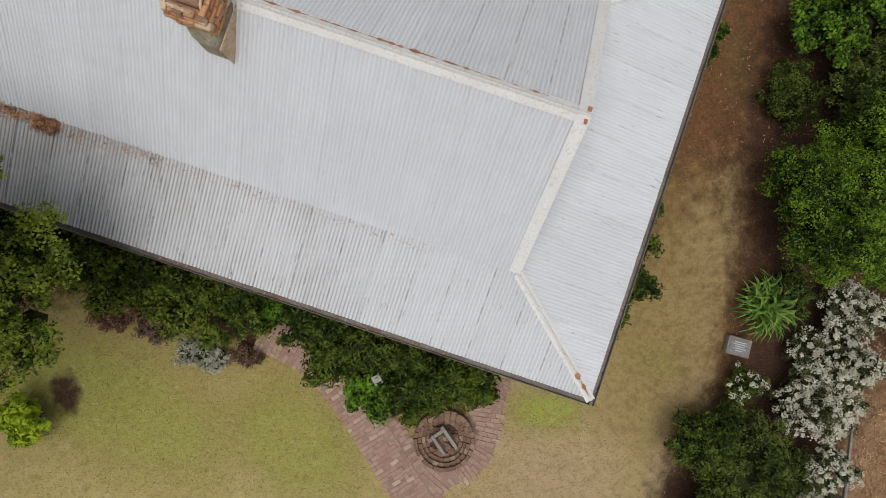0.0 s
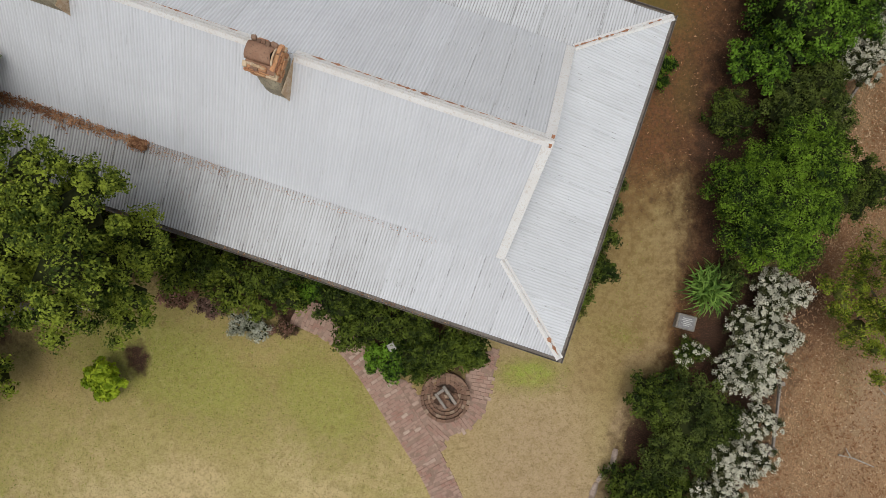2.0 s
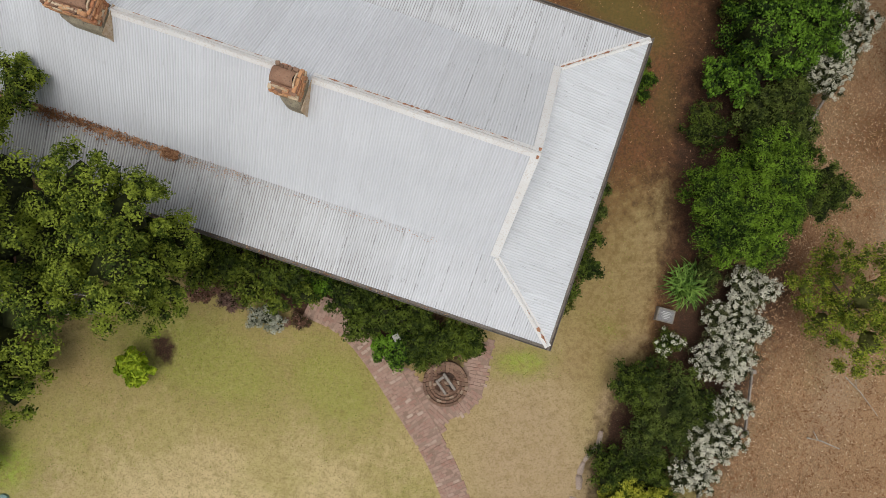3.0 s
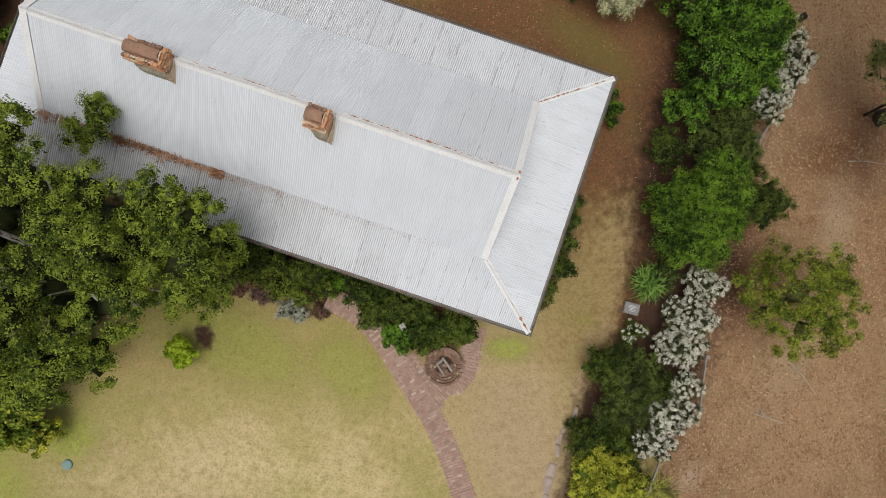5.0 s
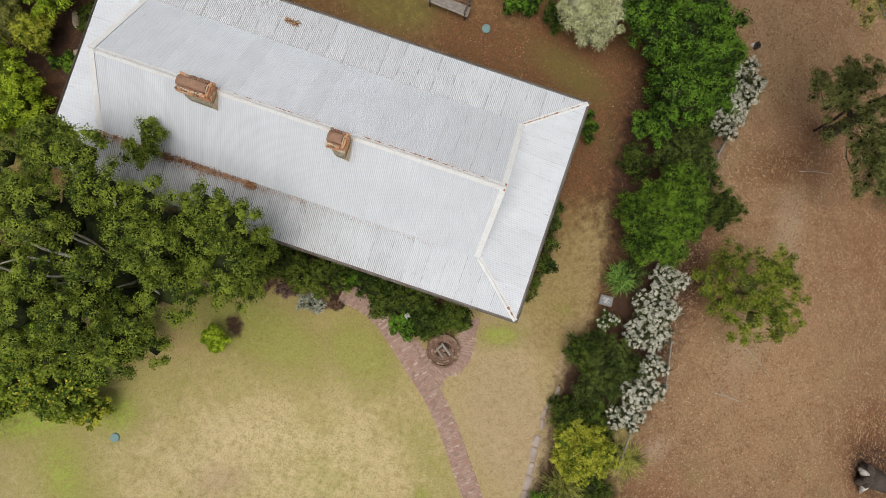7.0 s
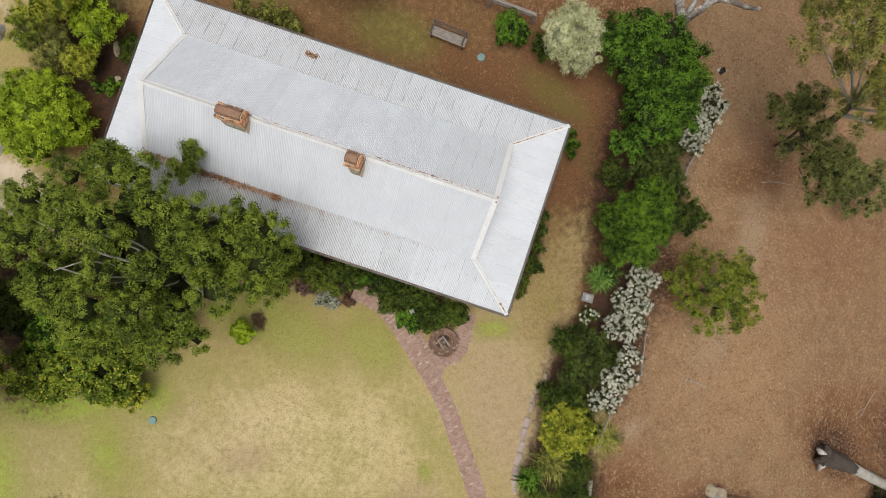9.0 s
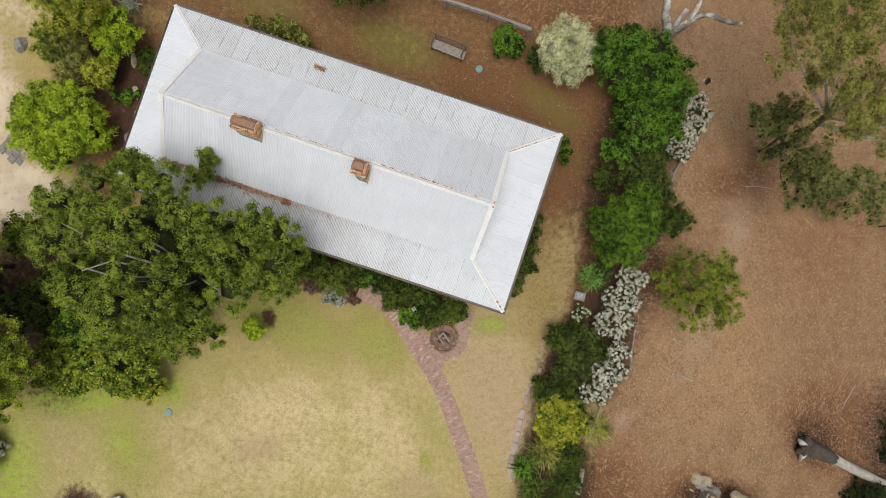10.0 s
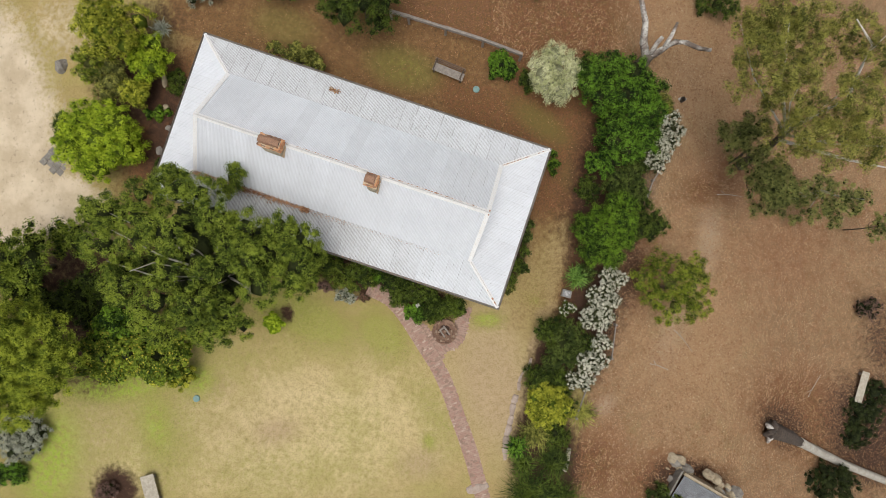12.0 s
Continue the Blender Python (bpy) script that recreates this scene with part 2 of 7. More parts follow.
M_DEADWOOD = speckled("grey_dead_wood", (0.62, 0.59, 0.54), (0.2, 0.155, 0.125), (0.09, 0.065, 0.05), 12.0, 1.5, 0.95, 0.8)
M_BARK_DARK = speckled("dark_fibrous_bark", (0.05, 0.038, 0.03), (0.08, 0.06, 0.046), (0.13, 0.1, 0.08), 26.0, 5.0, 1.0, 0.9)
# darker copies of the leaf colours, painted in for the shade inside crowns
M_SHADE_CORE = leafy("shade_core", (0.012, 0.016, 0.005), (0.034, 0.042, 0.012), None, 0.8, 0.02)
M_SHADE_CORE_PALE = leafy("pale_shade_core", (0.16, 0.165, 0.09), (0.34, 0.34, 0.21), None, 0.8, 0.02)
M_SHADE_CORE_LIME = leafy("lime_shade_core", (0.035, 0.055, 0.006), (0.1, 0.14, 0.016), None, 0.8, 0.02)
M_SHADE_CORE_OLIVE = leafy("olive_shade_core", (0.07, 0.075, 0.02), (0.17, 0.175, 0.05), None, 0.8, 0.02)
INNER = {"feathery_yellow_leaf": M_SHADE_CORE_OLIVE, "grey_olive_leaf": M_SHADE_CORE_OLIVE, "grey_green_gum_leaf": M_SHADE_CORE, "dark_olive_leaf": M_SHADE_CORE, "silver_leaf": M_SHADE_CORE_PALE, "lime_green_leaf": M_SHADE_CORE_LIME, "yellow_green_leaf": M_SHADE_CORE_LIME, "moss_green_leaf": M_SHADE_CORE_LIME}


# ---- building helpers ----
rng = np.random.default_rng(7)


def mesh_of(name, verts, faces, material):
    me = bpy.data.meshes.new(name)
    me.from_pydata([tuple(map(float, v)) for v in verts], [], [tuple(f) for f in faces])
    me.materials.append(material)
    return me


def quads_of(name, corners, material):
    """A mesh of loose four-sided leaves, from an array (n, 4, 3)."""
    n = len(corners)
    me = bpy.data.meshes.new(name)
    me.vertices.add(4 * n)
    me.vertices.foreach_set("co", np.ascontiguousarray(corners, dtype=np.float32).ravel())
    me.loops.add(4 * n)
    me.loops.foreach_set("vertex_index", np.arange(4 * n, dtype=np.int32))
    me.polygons.add(n)
    me.polygons.foreach_set("loop_start", np.arange(0, 4 * n, 4, dtype=np.int32))
    me.update(calc_edges=True)
    me.materials.append(material)
    return me


def part(name, bm, material, parent, label="", smooth=False):
    """Link a bmesh, or a mesh, as one object under a thing or a part."""
    if isinstance(bm, bpy.types.Mesh):
        me = bm
    else:
        me = bpy.data.meshes.new(name)
        bm.normal_update()
        bm.to_mesh(me)
        bm.free()
        me.materials.append(material)
    if smooth:
        for p in me.polygons:
            p.use_smooth = True
    ob = new(name, me)
    ob.parent = parent
    return tagged(ob, label) if label else ob


def thing(name, label, category, m=None, group="", kind=""):
    """An empty at the base of a thing, which parents its parts."""
    ob = new(name)
    ob.empty_display_size = 0.2
    if m is not None:
        ob.matrix_basis = m
    return tagged(ob, label, category, group, kind)


def box(bm, x0, x1, y0, y1, z0, z1, bevel=0.0, m=None, wobble=0.0):
    r = bmesh.ops.create_cube(bm, size=1.0, matrix=pose((x0 + x1) / 2, (y0 + y1) / 2, (z0 + z1) / 2) @ Matrix.Diagonal((x1 - x0, y1 - y0, z1 - z0, 1)))
    vs = r["verts"]
    if wobble:
        for v in vs:
            v.co += Vector(rng.normal(0, wobble, 3))
    if bevel:
        es = list({e for v in vs for e in v.link_edges})
        vs = list({v for v in bmesh.ops.bevel(bm, geom=es, offset=bevel, segments=1, affect="EDGES")["verts"]} | {v for v in vs if v.is_valid})
    if m is not None:
        bmesh.ops.transform(bm, matrix=m, verts=[v for v in vs if v.is_valid])
    return bm


def block(x0, x1, y0, y1, z0, z1, bevel=0.0, m=None, wobble=0.0):
    return box(bmesh.new(), x0, x1, y0, y1, z0, z1, bevel, m, wobble)


def tube(bm, pts, radii, sides=8, wobble=0.0):
    """A tapered limb along points."""
    pts = [Vector(p) for p in pts]
    rings = []
    for i, p in enumerate(pts):
        d = (pts[min(i + 1, len(pts) - 1)] - pts[max(i - 1, 0)]).normalized()
        a = d.orthogonal().normalized()
        b = d.cross(a)
        ring = []
        for k in range(sides):
            w = 2 * math.pi * k / sides
            r = radii[i] * (1 + wobble * rng.normal())
            ring.append(bm.verts.new(p + a * (r * math.cos(w)) + b * (r * math.sin(w))))
        rings.append(ring)
    for r0, r1 in zip(rings, rings[1:]):
        # rings may start at different turns: join each corner to the nearest one
        s = min(range(sides), key=lambda q: (r1[q].co - r0[0].co).length)
        for k in range(sides):
            bm.faces.new((r0[k], r0[(k + 1) % sides], r1[(k + 1 + s) % sides], r1[(k + s) % sides]))
    bm.faces.new(rings[0][::-1])
    bm.faces.new(rings[-1])
    return bm


def rock(bm, x, y, z, rx, ry, rz, seed=0):
    r = bmesh.ops.create_icosphere(bm, subdivisions=2, radius=1.0)
    for v in r["verts"]:
        n = noise.noise(v.co * 1.3 + Vector((seed * 7.1, 3.3, 1.7))) * 0.35 + noise.noise(v.co * 3.1 + Vector((seed, 0, 0))) * 0.14
        v.co *= 1 + n
        v.co = Vector((x + v.co.x * rx, y + v.co.y * ry, z + max(v.co.z, -0.4) * rz))
    return bm


def ground_z(x, y):
    """The lie of the land: level round the house, falling away to the east and a little to the west."""
    x = np.asarray(x, float)
    e = np.clip(x - 4.0, 0, None)
    w = np.minimum(np.clip(-6.0 - x, 0, None), 30.0)
    return -np.where(e < 24, 0.0125 * e * e, 7.2 + 0.3 * np.minimum(e - 24, 60.0)) - 0.003 * w * w


def gz(x, y):
    return float(ground_z(x, y))


def unit(a):
    return a / np.maximum(np.linalg.norm(a, axis=-1, keepdims=True), 1e-6)


def leaves(centres, outward, length, width, lift=0.5, spread=0.6, droop=0.15):
    """Leaf corners (n, 4, 3): rhombs that lie roughly across the outward way, each turned by chance."""
    n = len(centres)
    normal = unit(outward * 0.9 + np.array([0, 0, lift]) + rng.normal(0, spread, (n, 3)))
    axis = unit(np.cross(normal, rng.normal(0, 1, (n, 3))))
    side = np.cross(normal, axis)
    s = rng.uniform(0.65, 1.25, (n, 1))
    a, b = axis * length * s * 0.5, side * width * s * 0.5
    bend = normal * length * s * droop
    return np.stack([centres - a - bend, centres + b, centres + a - bend, centres - b], axis=1)


def crown_points(blobs, clump, fill, per_clump, loose=0.7):
    """Leaf places and outward ways on rounded tufts that sit over blobs (x, y, z, r, rz), and the tufts' own places and sizes."""
    pts, out, tufts = [], [], []
    for x, y, z, r, rz in blobs:
        k = max(5, int(fill * 4.2 * r * (r + rz) / 2 / (clump * clump * 2.4)))
        i = np.arange(k) + 0.5
        up = 1 - 1.3 * i / k + rng.normal(0, 0.07, k)
        up = np.clip(up, -0.35, 1.0)
        a = i * 2.39996 + rng.normal(0, 0.25, k)
        flat = np.sqrt(np.maximum(1 - up * up, 0))
        d = np.stack([flat * np.cos(a), flat * np.sin(a), up], 1)
        c = np.array([x, y, z]) + d * np.array([r, r, rz]) * rng.uniform(loose, 1.12 - (loose - 0.7) * 0.4, (k, 1))
        cr = clump * rng.uniform(0.7, 1.3, (k, 1))
        q = unit(rng.normal(0, 1, (k, per_clump, 3)))
        q[:, :, 2] = np.where(q[:, :, 2] < -0.25, -q[:, :, 2], q[:, :, 2])
        p = c[:, None, :] + q * cr[:, :, None] * rng.uniform(0.45, 1.12, (k, per_clump, 1)) * np.array([1.1, 1.1, 0.8])
        pts.append(p.reshape(-1, 3))
        out.append(unit(q * 0.8 + d[:, None, :] * 0.3).reshape(-1, 3))
        tufts.append(np.concatenate([c, cr], 1))
    return np.concatenate(pts), np.concatenate(out), np.concatenate(tufts)


ICO = bmesh.new()
bmesh.ops.create_icosphere(ICO, subdivisions=1, radius=1.0)
ICO_V = np.array([v.co[:] for v in ICO.verts])
ICO_F = np.array([[v.index for v in f.verts] for f in ICO.faces])
ICO.free()


def shade_cores(name, tufts, blobs, size=0.46):
    """Opaque dark cores within each tuft and each blob: the shade inside a crown, put into colour."""
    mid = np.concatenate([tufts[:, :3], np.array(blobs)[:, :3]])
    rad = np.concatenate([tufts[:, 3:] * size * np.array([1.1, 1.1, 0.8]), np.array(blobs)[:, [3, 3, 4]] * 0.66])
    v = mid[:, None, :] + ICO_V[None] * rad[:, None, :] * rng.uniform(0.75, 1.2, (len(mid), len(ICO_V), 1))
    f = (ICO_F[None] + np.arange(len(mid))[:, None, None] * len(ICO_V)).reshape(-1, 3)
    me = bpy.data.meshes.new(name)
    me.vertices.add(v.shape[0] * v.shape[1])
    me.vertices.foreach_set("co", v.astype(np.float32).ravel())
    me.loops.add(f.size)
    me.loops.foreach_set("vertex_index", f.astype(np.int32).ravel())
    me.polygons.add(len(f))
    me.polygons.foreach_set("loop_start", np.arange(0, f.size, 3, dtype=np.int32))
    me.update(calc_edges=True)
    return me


def lumps(rx, ry, h, count, low=0.0):
    """Blobs of a lumpy dome in the thing's own frame."""
    base = min(rx, ry)
    out = [(0, 0, h * 0.5, base * 0.62, h * 0.42)]
    for i in range(count):
        a = 2 * math.pi * (i + rng.uniform(-0.3, 0.3)) / count
        r = base * rng.uniform(0.33, 0.5)
        top = h * rng.uniform(0.62, 0.98)
        rz = min(r * 0.9, top * 0.6)
        out.append(((rx - r) * math.cos(a) * rng.uniform(0.75, 1.05), (ry - r) * math.sin(a) * rng.uniform(0.75, 1.05), max(top - rz, rz * 0.5 + low), r, rz))
    return out


def annulus(bm, r0, r1, z0, z1, sides=36):
    """A flat-topped ring with a hole."""
    rows = []
    for i in range(sides):
        c, s = math.cos(2 * math.pi * i / sides), math.sin(2 * math.pi * i / sides)
        rows.append([bm.verts.new((r * c, r * s, z)) for r, z in ((r0, z0), (r1, z0), (r1, z1), (r0, z1))])
    for i in range(sides):
        a, b = rows[i], rows[(i + 1) % sides]
        for q in range(4):
            bm.faces.new((a[q], b[q], b[(q + 1) % 4], a[(q + 1) % 4]))
    bmesh.ops.recalc_face_normals(bm, faces=bm.faces[:])
    return bm


def shrub(name, x, y, rx, ry, h, leaf, label, size=(0.09, 0.045), clump=0.2, dens=1.0, per=26, count=6, turn=0.0, flower=None, blossoms=0, lift=0.4, spread=0.45, category="shrub", group="", inner=None, loose=0.7):
    """A garden bush: a few stems and a lumpy crown of separate leaves, with blossom where it has some."""
    t = thing(name, label, category, pose(x, y, gz(x, y), 0, 0, turn), group)
    inner = inner or INNER.get(leaf.name, M_SHADE_CORE)
    bm = bmesh.new()
    for i in range(5):
        a = 2 * math.pi * i / 5 + rng.uniform(-0.4, 0.4)
        tube(bm, [(0.06 * math.cos(a), 0.06 * math.sin(a), -0.05), (0.3 * rx * math.cos(a), 0.3 * ry * math.sin(a), h * 0.35), (0.5 * rx * math.cos(a), 0.5 * ry * math.sin(a), h * 0.66)], (0.035, 0.022, 0.01), 5)
    part("stems", bm, M_BARK, t)
    blobs = lumps(rx, ry, h, count)
    p, o, tufts = crown_points(blobs, clump, dens, int(per * 1.7), loose)
    size = (size[0] * 0.92, size[1] * 0.92)
    p[:, 2] = np.maximum(p[:, 2], 0.04)
    core = shade_cores("shade_core", tufts, blobs)
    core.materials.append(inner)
    tagged(part("shade_core", core, None, t), "dark cores for the shade inside the crown", kind="stuff")
    part("crown", quads_of("crown", leaves(p, o, size[0], size[1], lift, spread), leaf), None, t)
    if flower is not None:
        p, o, _ = crown_points([(bx, by, bz + 0.07, br * 1.04, brz * 1.04) for bx, by, bz, br, brz in blobs], 0.075, blossoms * 0.62, 30)
        p += rng.normal(0, 0.012, p.shape)
        keep = p[:, 2] > h * 0.35
        part("blossom", quads_of("blossom", leaves(p[keep], o[keep], 0.05, 0.045, 0.8, 0.5, 0.05), flower), None, t, "clusters of small white blossom")
    return t


def strappy(name, x, y, r, h, n, leaf, label, width=0.045, seed_turn=0.0, group=""):
    """A tussock of long arching strap leaves."""
    t = thing(name, label, "plant", pose(x, y, gz(x, y), 0, 0, seed_turn), group)
    quads = []
    for i in range(n):
        a = rng.uniform(0, 2 * math.pi)
        ln = r * rng.uniform(0.55, 1.1)
        hh = h * rng.uniform(0.5, 1.1)
        d, s = np.array([math.cos(a), math.sin(a), 0]), np.array([-math.sin(a), math.cos(a), 0])
        root = d * rng.uniform(-0.3, 0.35) * r + s * rng.normal(0, 0.22) * r
        path = [root + d * ln * q + np.array([0, 0, hh * (2.1 * q - 1.55 * q * q)]) for q in (0, 0.22, 0.45, 0.7, 1.0)]
        ws = [width * 0.6, width, width * 0.9, width * 0.6, 0.004]
        for k in range(4):
            quads.append([path[k] - s * ws[k] / 2, path[k] + s * ws[k] / 2, path[k + 1] + s * ws[k + 1] / 2, path[k + 1] - s * ws[k + 1] / 2])
    me = quads_of("leaves", np.array(quads), leaf)
    b = bmesh.new()
    b.from_mesh(me)
    bmesh.ops.remove_doubles(b, verts=b.verts, dist=0.0005)
    part("leaves", b, leaf, t)
    return t


def tree(name, x, y, label, blobs, leaf, bark, trunk, limbs, size=(0.12, 0.05), clump=0.34, dens=1.0, per=44, lift=0.35, spread=0.5, inner=0.42, shade=(), heart=1.0, loose=0.7, butt=None):
    """A tree: tapered trunk and limbs, and a crown of leaf tufts over the blobs that are given in its own frame."""
    t = thing(name, label, "tree", pose(x, y, gz(x, y)))
    part("trunk", tube(bmesh.new(), *trunk, 12, 0.05), butt or bark, t, "", True)
    for pts, radii in limbs:
        part("limb", tube(bmesh.new(), pts, radii, 7, 0.05), bark, t, "", True)
    p, o, tufts = crown_points(blobs, clump, dens, int(per * 1.25), loose)
    core = shade_cores("shade_core", tufts, [(b[0], b[1], b[2] - 0.1, b[3] * 0.9 * heart, b[4] * 0.8 * heart) for b in blobs] + list(shade), inner)
    core.materials.append(INNER.get(leaf.name, M_SHADE_CORE))
    tagged(part("shade_core", core, None, t), "dark cores for the shade inside the crown", kind="stuff")
    part("crown", quads_of("crown", leaves(p, o, size[0], size[1], lift, spread), leaf), None, t)
    return t


def wild_blobs(cx, cy, rx, ry, z0, z1, count, rmin, rmax, toss=0.6):
    """Rounded leaf masses scattered evenly over an ellipse, the middle ones higher."""
    out = []
    for i in range(count):
        a, d = i * 2.39996 + rng.uniform(-0.2, 0.2), math.sqrt((i + 0.5) / count)
        r = rng.uniform(rmin, rmax)
        z = z1 - (z1 - z0) * d * d * rng.uniform(0.6, 1.1) + rng.uniform(-1.15 * toss, 0.85 * toss)
        out.append((cx + rx * 0.9 * d * math.cos(a), cy + ry * 0.9 * d * math.sin(a), z, r, r * 0.95))
    return out


def limbs_to(blobs, foot, fork, r0=0.12):
    return [([foot, tuple(np.array(foot) * 0.4 + np.array((b[0], b[1], b[2])) * 0.6 + np.array((0, 0, -0.5))), (b[0], b[1], b[2] + b[4] * 0.3)], (r0, r0 * 0.6, r0 * 0.2)) for b in blobs[::fork]]


# ---- ground: one sheet to the horizon, with its zones of lawn, litter, soil and sand ----
def near(x, y, cx, cy, rx, ry, turn=0.0, edge=0.35):
    """1 inside an ellipse, falling to 0 over its edge."""
    c, s = math.cos(radians(turn)), math.sin(radians(turn))
    dx, dy = x - cx, y - cy
    d = np.sqrt(((dx * c + dy * s) / rx) ** 2 + ((-dx * s + dy * c) / ry) ** 2)
    return 1 - np.clip((d - (1 - edge)) / (2 * edge), 0, 1) ** 1.0


def side_of(x, y, x0, y0, x1, y1, soft):
    """1 to the left of the line from 0 to 1, 0 to its right."""
    n = math.hypot(x1 - x0, y1 - y0)
    d = ((x1 - x0) * (y - y0) - (y1 - y0) * (x - x0)) / n
    return np.clip(d / (2 * soft) + 0.5, 0, 1)


def top(*masks):
    out = masks[0]
    for m in masks[1:]:
        out = np.maximum(out, m)
    return out


def band(x, y, pts, half, soft):
    """1 along a line of points, falling to 0 over its soft edges."""
    d = np.full(np.shape(x), 99.0)
    for (x0, y0), (x1, y1) in zip(pts, pts[1:]):
        dx, dy = x1 - x0, y1 - y0
        q = np.clip(((x - x0) * dx + (y - y0) * dy) / (dx * dx + dy * dy), 0, 1)
        d = np.minimum(d, np.hypot(x - x0 - q * dx, y - y0 - q * dy))
    return 1 - np.clip((d - half) / soft + 0.5, 0, 1)


def zones(x, y):
    """Weights of litter, field, sand, green, soil, worn, pale, red and trodden ground at each place."""
    # the field lies east of the hedge and north of the rail fence
    hedge = top(side_of(x, y, 7.2, -16.0, 10.2, -3.0, 0.4) * (y < -3) + side_of(x, y, 10.2, -3.0, 13.2, 7.0, 0.5) * (y >= -3), 0 * x)
    field = 1 - hedge
    north = np.clip((y - (14.25 - 0.345 * (x - 0.0))) / 0.9 + 0.5, 0, 1) * np.clip((x + 10.0) / 3.0, 0, 1)
    field = top(field, north)
    litter = top(near(x, y, 27.0, -12.0, 5.5, 3.0, -25, 0.5) * 0.85, near(x, y, 14.5, -14.6, 4.2, 1.8, -10, 0.5) * 0.75, near(x, y, 17.6, 4.6, 2.2, 1.2, 10, 0.6) * 0.7, near(x, y, 8.8, -13.0, 2.4, 2.0, 0, 0.5) * 0.85,np.clip((y - (8.3 - 0.34 * (x + 2.0))) / 1.2, 0, 1) * 0.8 * np.clip((x + 19) / 2, 0, 1) * np.clip((12.5 - x) / 4, 0, 1), np.clip((y + 1.2) / 4.5, 0, 1) * 0.95 * (x > 4.0) * np.clip((13.0 - x) / 3, 0, 1), near(x, y, 8.1, -1.6, 0.9, 3.4, -12, 0.4), near(x, y, 7.6, 6.2, 2.6, 4.6, -12, 0.4) * 0.95, near(x, y, 2.5, 9.6, 4.2, 1.9, -19, 0.4) * 0.95, near(x, y, 9.0, 3.4, 1.5, 4.5, -8, 0.4),
                 near(x, y, -4.4, 12.4, 3.0, 1.6, -19, 0.5) * 0.8, near(x, y, 0.4, 11.0, 1.7, 1.3, -19, 0.4) * 0.9, near(x, y, -17.5, 8.5, 2.4, 6.0, -19, 0.4))
    # hedge-side and far south-eastern soil also paints in shade, there from unseen trees
    soil = top(near(x, y, 35.0, -14.0, 5.0, 4.6, 0, 0.45), near(x, y, 36.5, -6.5, 3.4, 3.6, 0, 0.6) * 0.7, near(x, y, -19.0, 15.0, 2.6, 1.6, 0, 0.5) * 0.6, near(x, y, -19.6, 11.6, 2.6, 3.4, 0, 0.35) * 0.9, near(x, y, -17.6, 8.4, 1.2, 3.4, -18, 0.35) * 0.75,near(x, y, 10.6, 4.5, 2.6, 6.8, -14, 0.5), near(x, y, 9.3, -3.6, 1.9, 4.4, -12, 0.5), near(x, y, 6.7, -6.6, 1.5, 3.3, -18, 0.4), near(x, y, 5.9, -11.0, 1.7, 3.4, -14, 0.3), near(x, y, 6.7, -12.6, 1.7, 3.4, 0, 0.4), near(x, y, 32.5, -12.5, 3.0, 3.4, 0, 0.6) * 0.8,
               near(x, y, -5.0, -1.0, 5.6, 1.1, -18.7, 0.2), near(x, y, -1.2, -2.7, 2.0, 1.0, -18.7, 0.2), near(x, y, -13.0, 0.9, 4.5, 1.4, -16, 0.3) * 0.8,
               near(x, y, -17.0, -0.6, 4.6, 2.7, -10, 0.3) * 0.9, near(x, y, -23.0, -3.0, 5.0, 5.0, 0, 0.3) * 0.8, near(x, y, 4.4, 0.2, 0.6, 1.9, -18.7, 0.3), near(x, y, -9.75, -3.3, 0.4, 0.6, 20, 0.35) * 0.85,
               near(x, y, 11.6, -0.9, 1.3, 3.0, -8, 0.5) * 0.7, near(x, y, 15.8, -14.8, 2.9, 1.7, -20, 0.4) * 0.9, near(x, y, 25.0, -12.2, 3.2, 1.6, -25, 0.5) * 0.75, near(x, y, 20.6, 6.6, 1.0, 0.8, 10, 0.6) * 0.5,
               near(x, y, -20.6, -14.4, 1.5, 1.5, 0, 0.4))
    green = top(near(x, y, -2.75, -4.9, 0.5, 1.3, 35, 0.5) * 0.62, near(x, y, -25.0, -12.6, 3.0, 5.0, -14, 0.9), near(x, y, -20.6, -7.6, 5.0, 1.7, 5, 0.7), near(x, y, -18.0, -10.2, 2.2, 4.2, 14, 0.95) * 0.85, near(x, y, -15.4, -7.4, 1.8, 1.6, 8, 0.8) * 0.9, near(x, y, -1.0, -11.2, 0.5, 0.7, 20, 0.6) * 0.8,near(x, y, -3.9, -4.6, 2.6, 1.8, -45, 0.55) * 0.7, near(x, y, -8.6, -3.6, 4.6, 1.9, -22, 0.5) * 0.7, near(x, y, -20.5, -11.0, 6.6, 4.6, 15, 0.8) * 0.45,
                near(x, y, 2.6, -3.75, 1.25, 0.6, 0, 0.5) * 0.8, near(x, y, 5.6, -2.5, 0.75, 0.4, -30, 0.5) * 0.8, near(x, y, 5.9, -1.0, 0.6, 2.2, -20, 0.6) * 0.3, near(x, y, -6.0, -10.5, 3.0, 2.5, 0, 0.8) * 0.35, near(x, y, -0.6, -9.6, 1.0, 3.4, 30, 0.7) * 0.55,
                near(x, y, -2.6, 12.0, 2.6, 1.4, -19, 0.5) * 0.75, near(x, y, 6.0, 8.6, 2.6, 1.0, -35, 0.6) * 0.6, near(x, y, -10.0, 14.6, 2.6, 1.5, -19, 0.5) * 0.55, near(x, y, 7.8, 5.2, 0.7, 1.5, 0, 0.6) * 0.4, near(x, y, -10.5, -13.0, 9.0, 2.0, 0, 0.8) * 0.42, near(x, y, -13.0, -6.2, 4.0, 1.6, 10, 0.8) * 0.5)
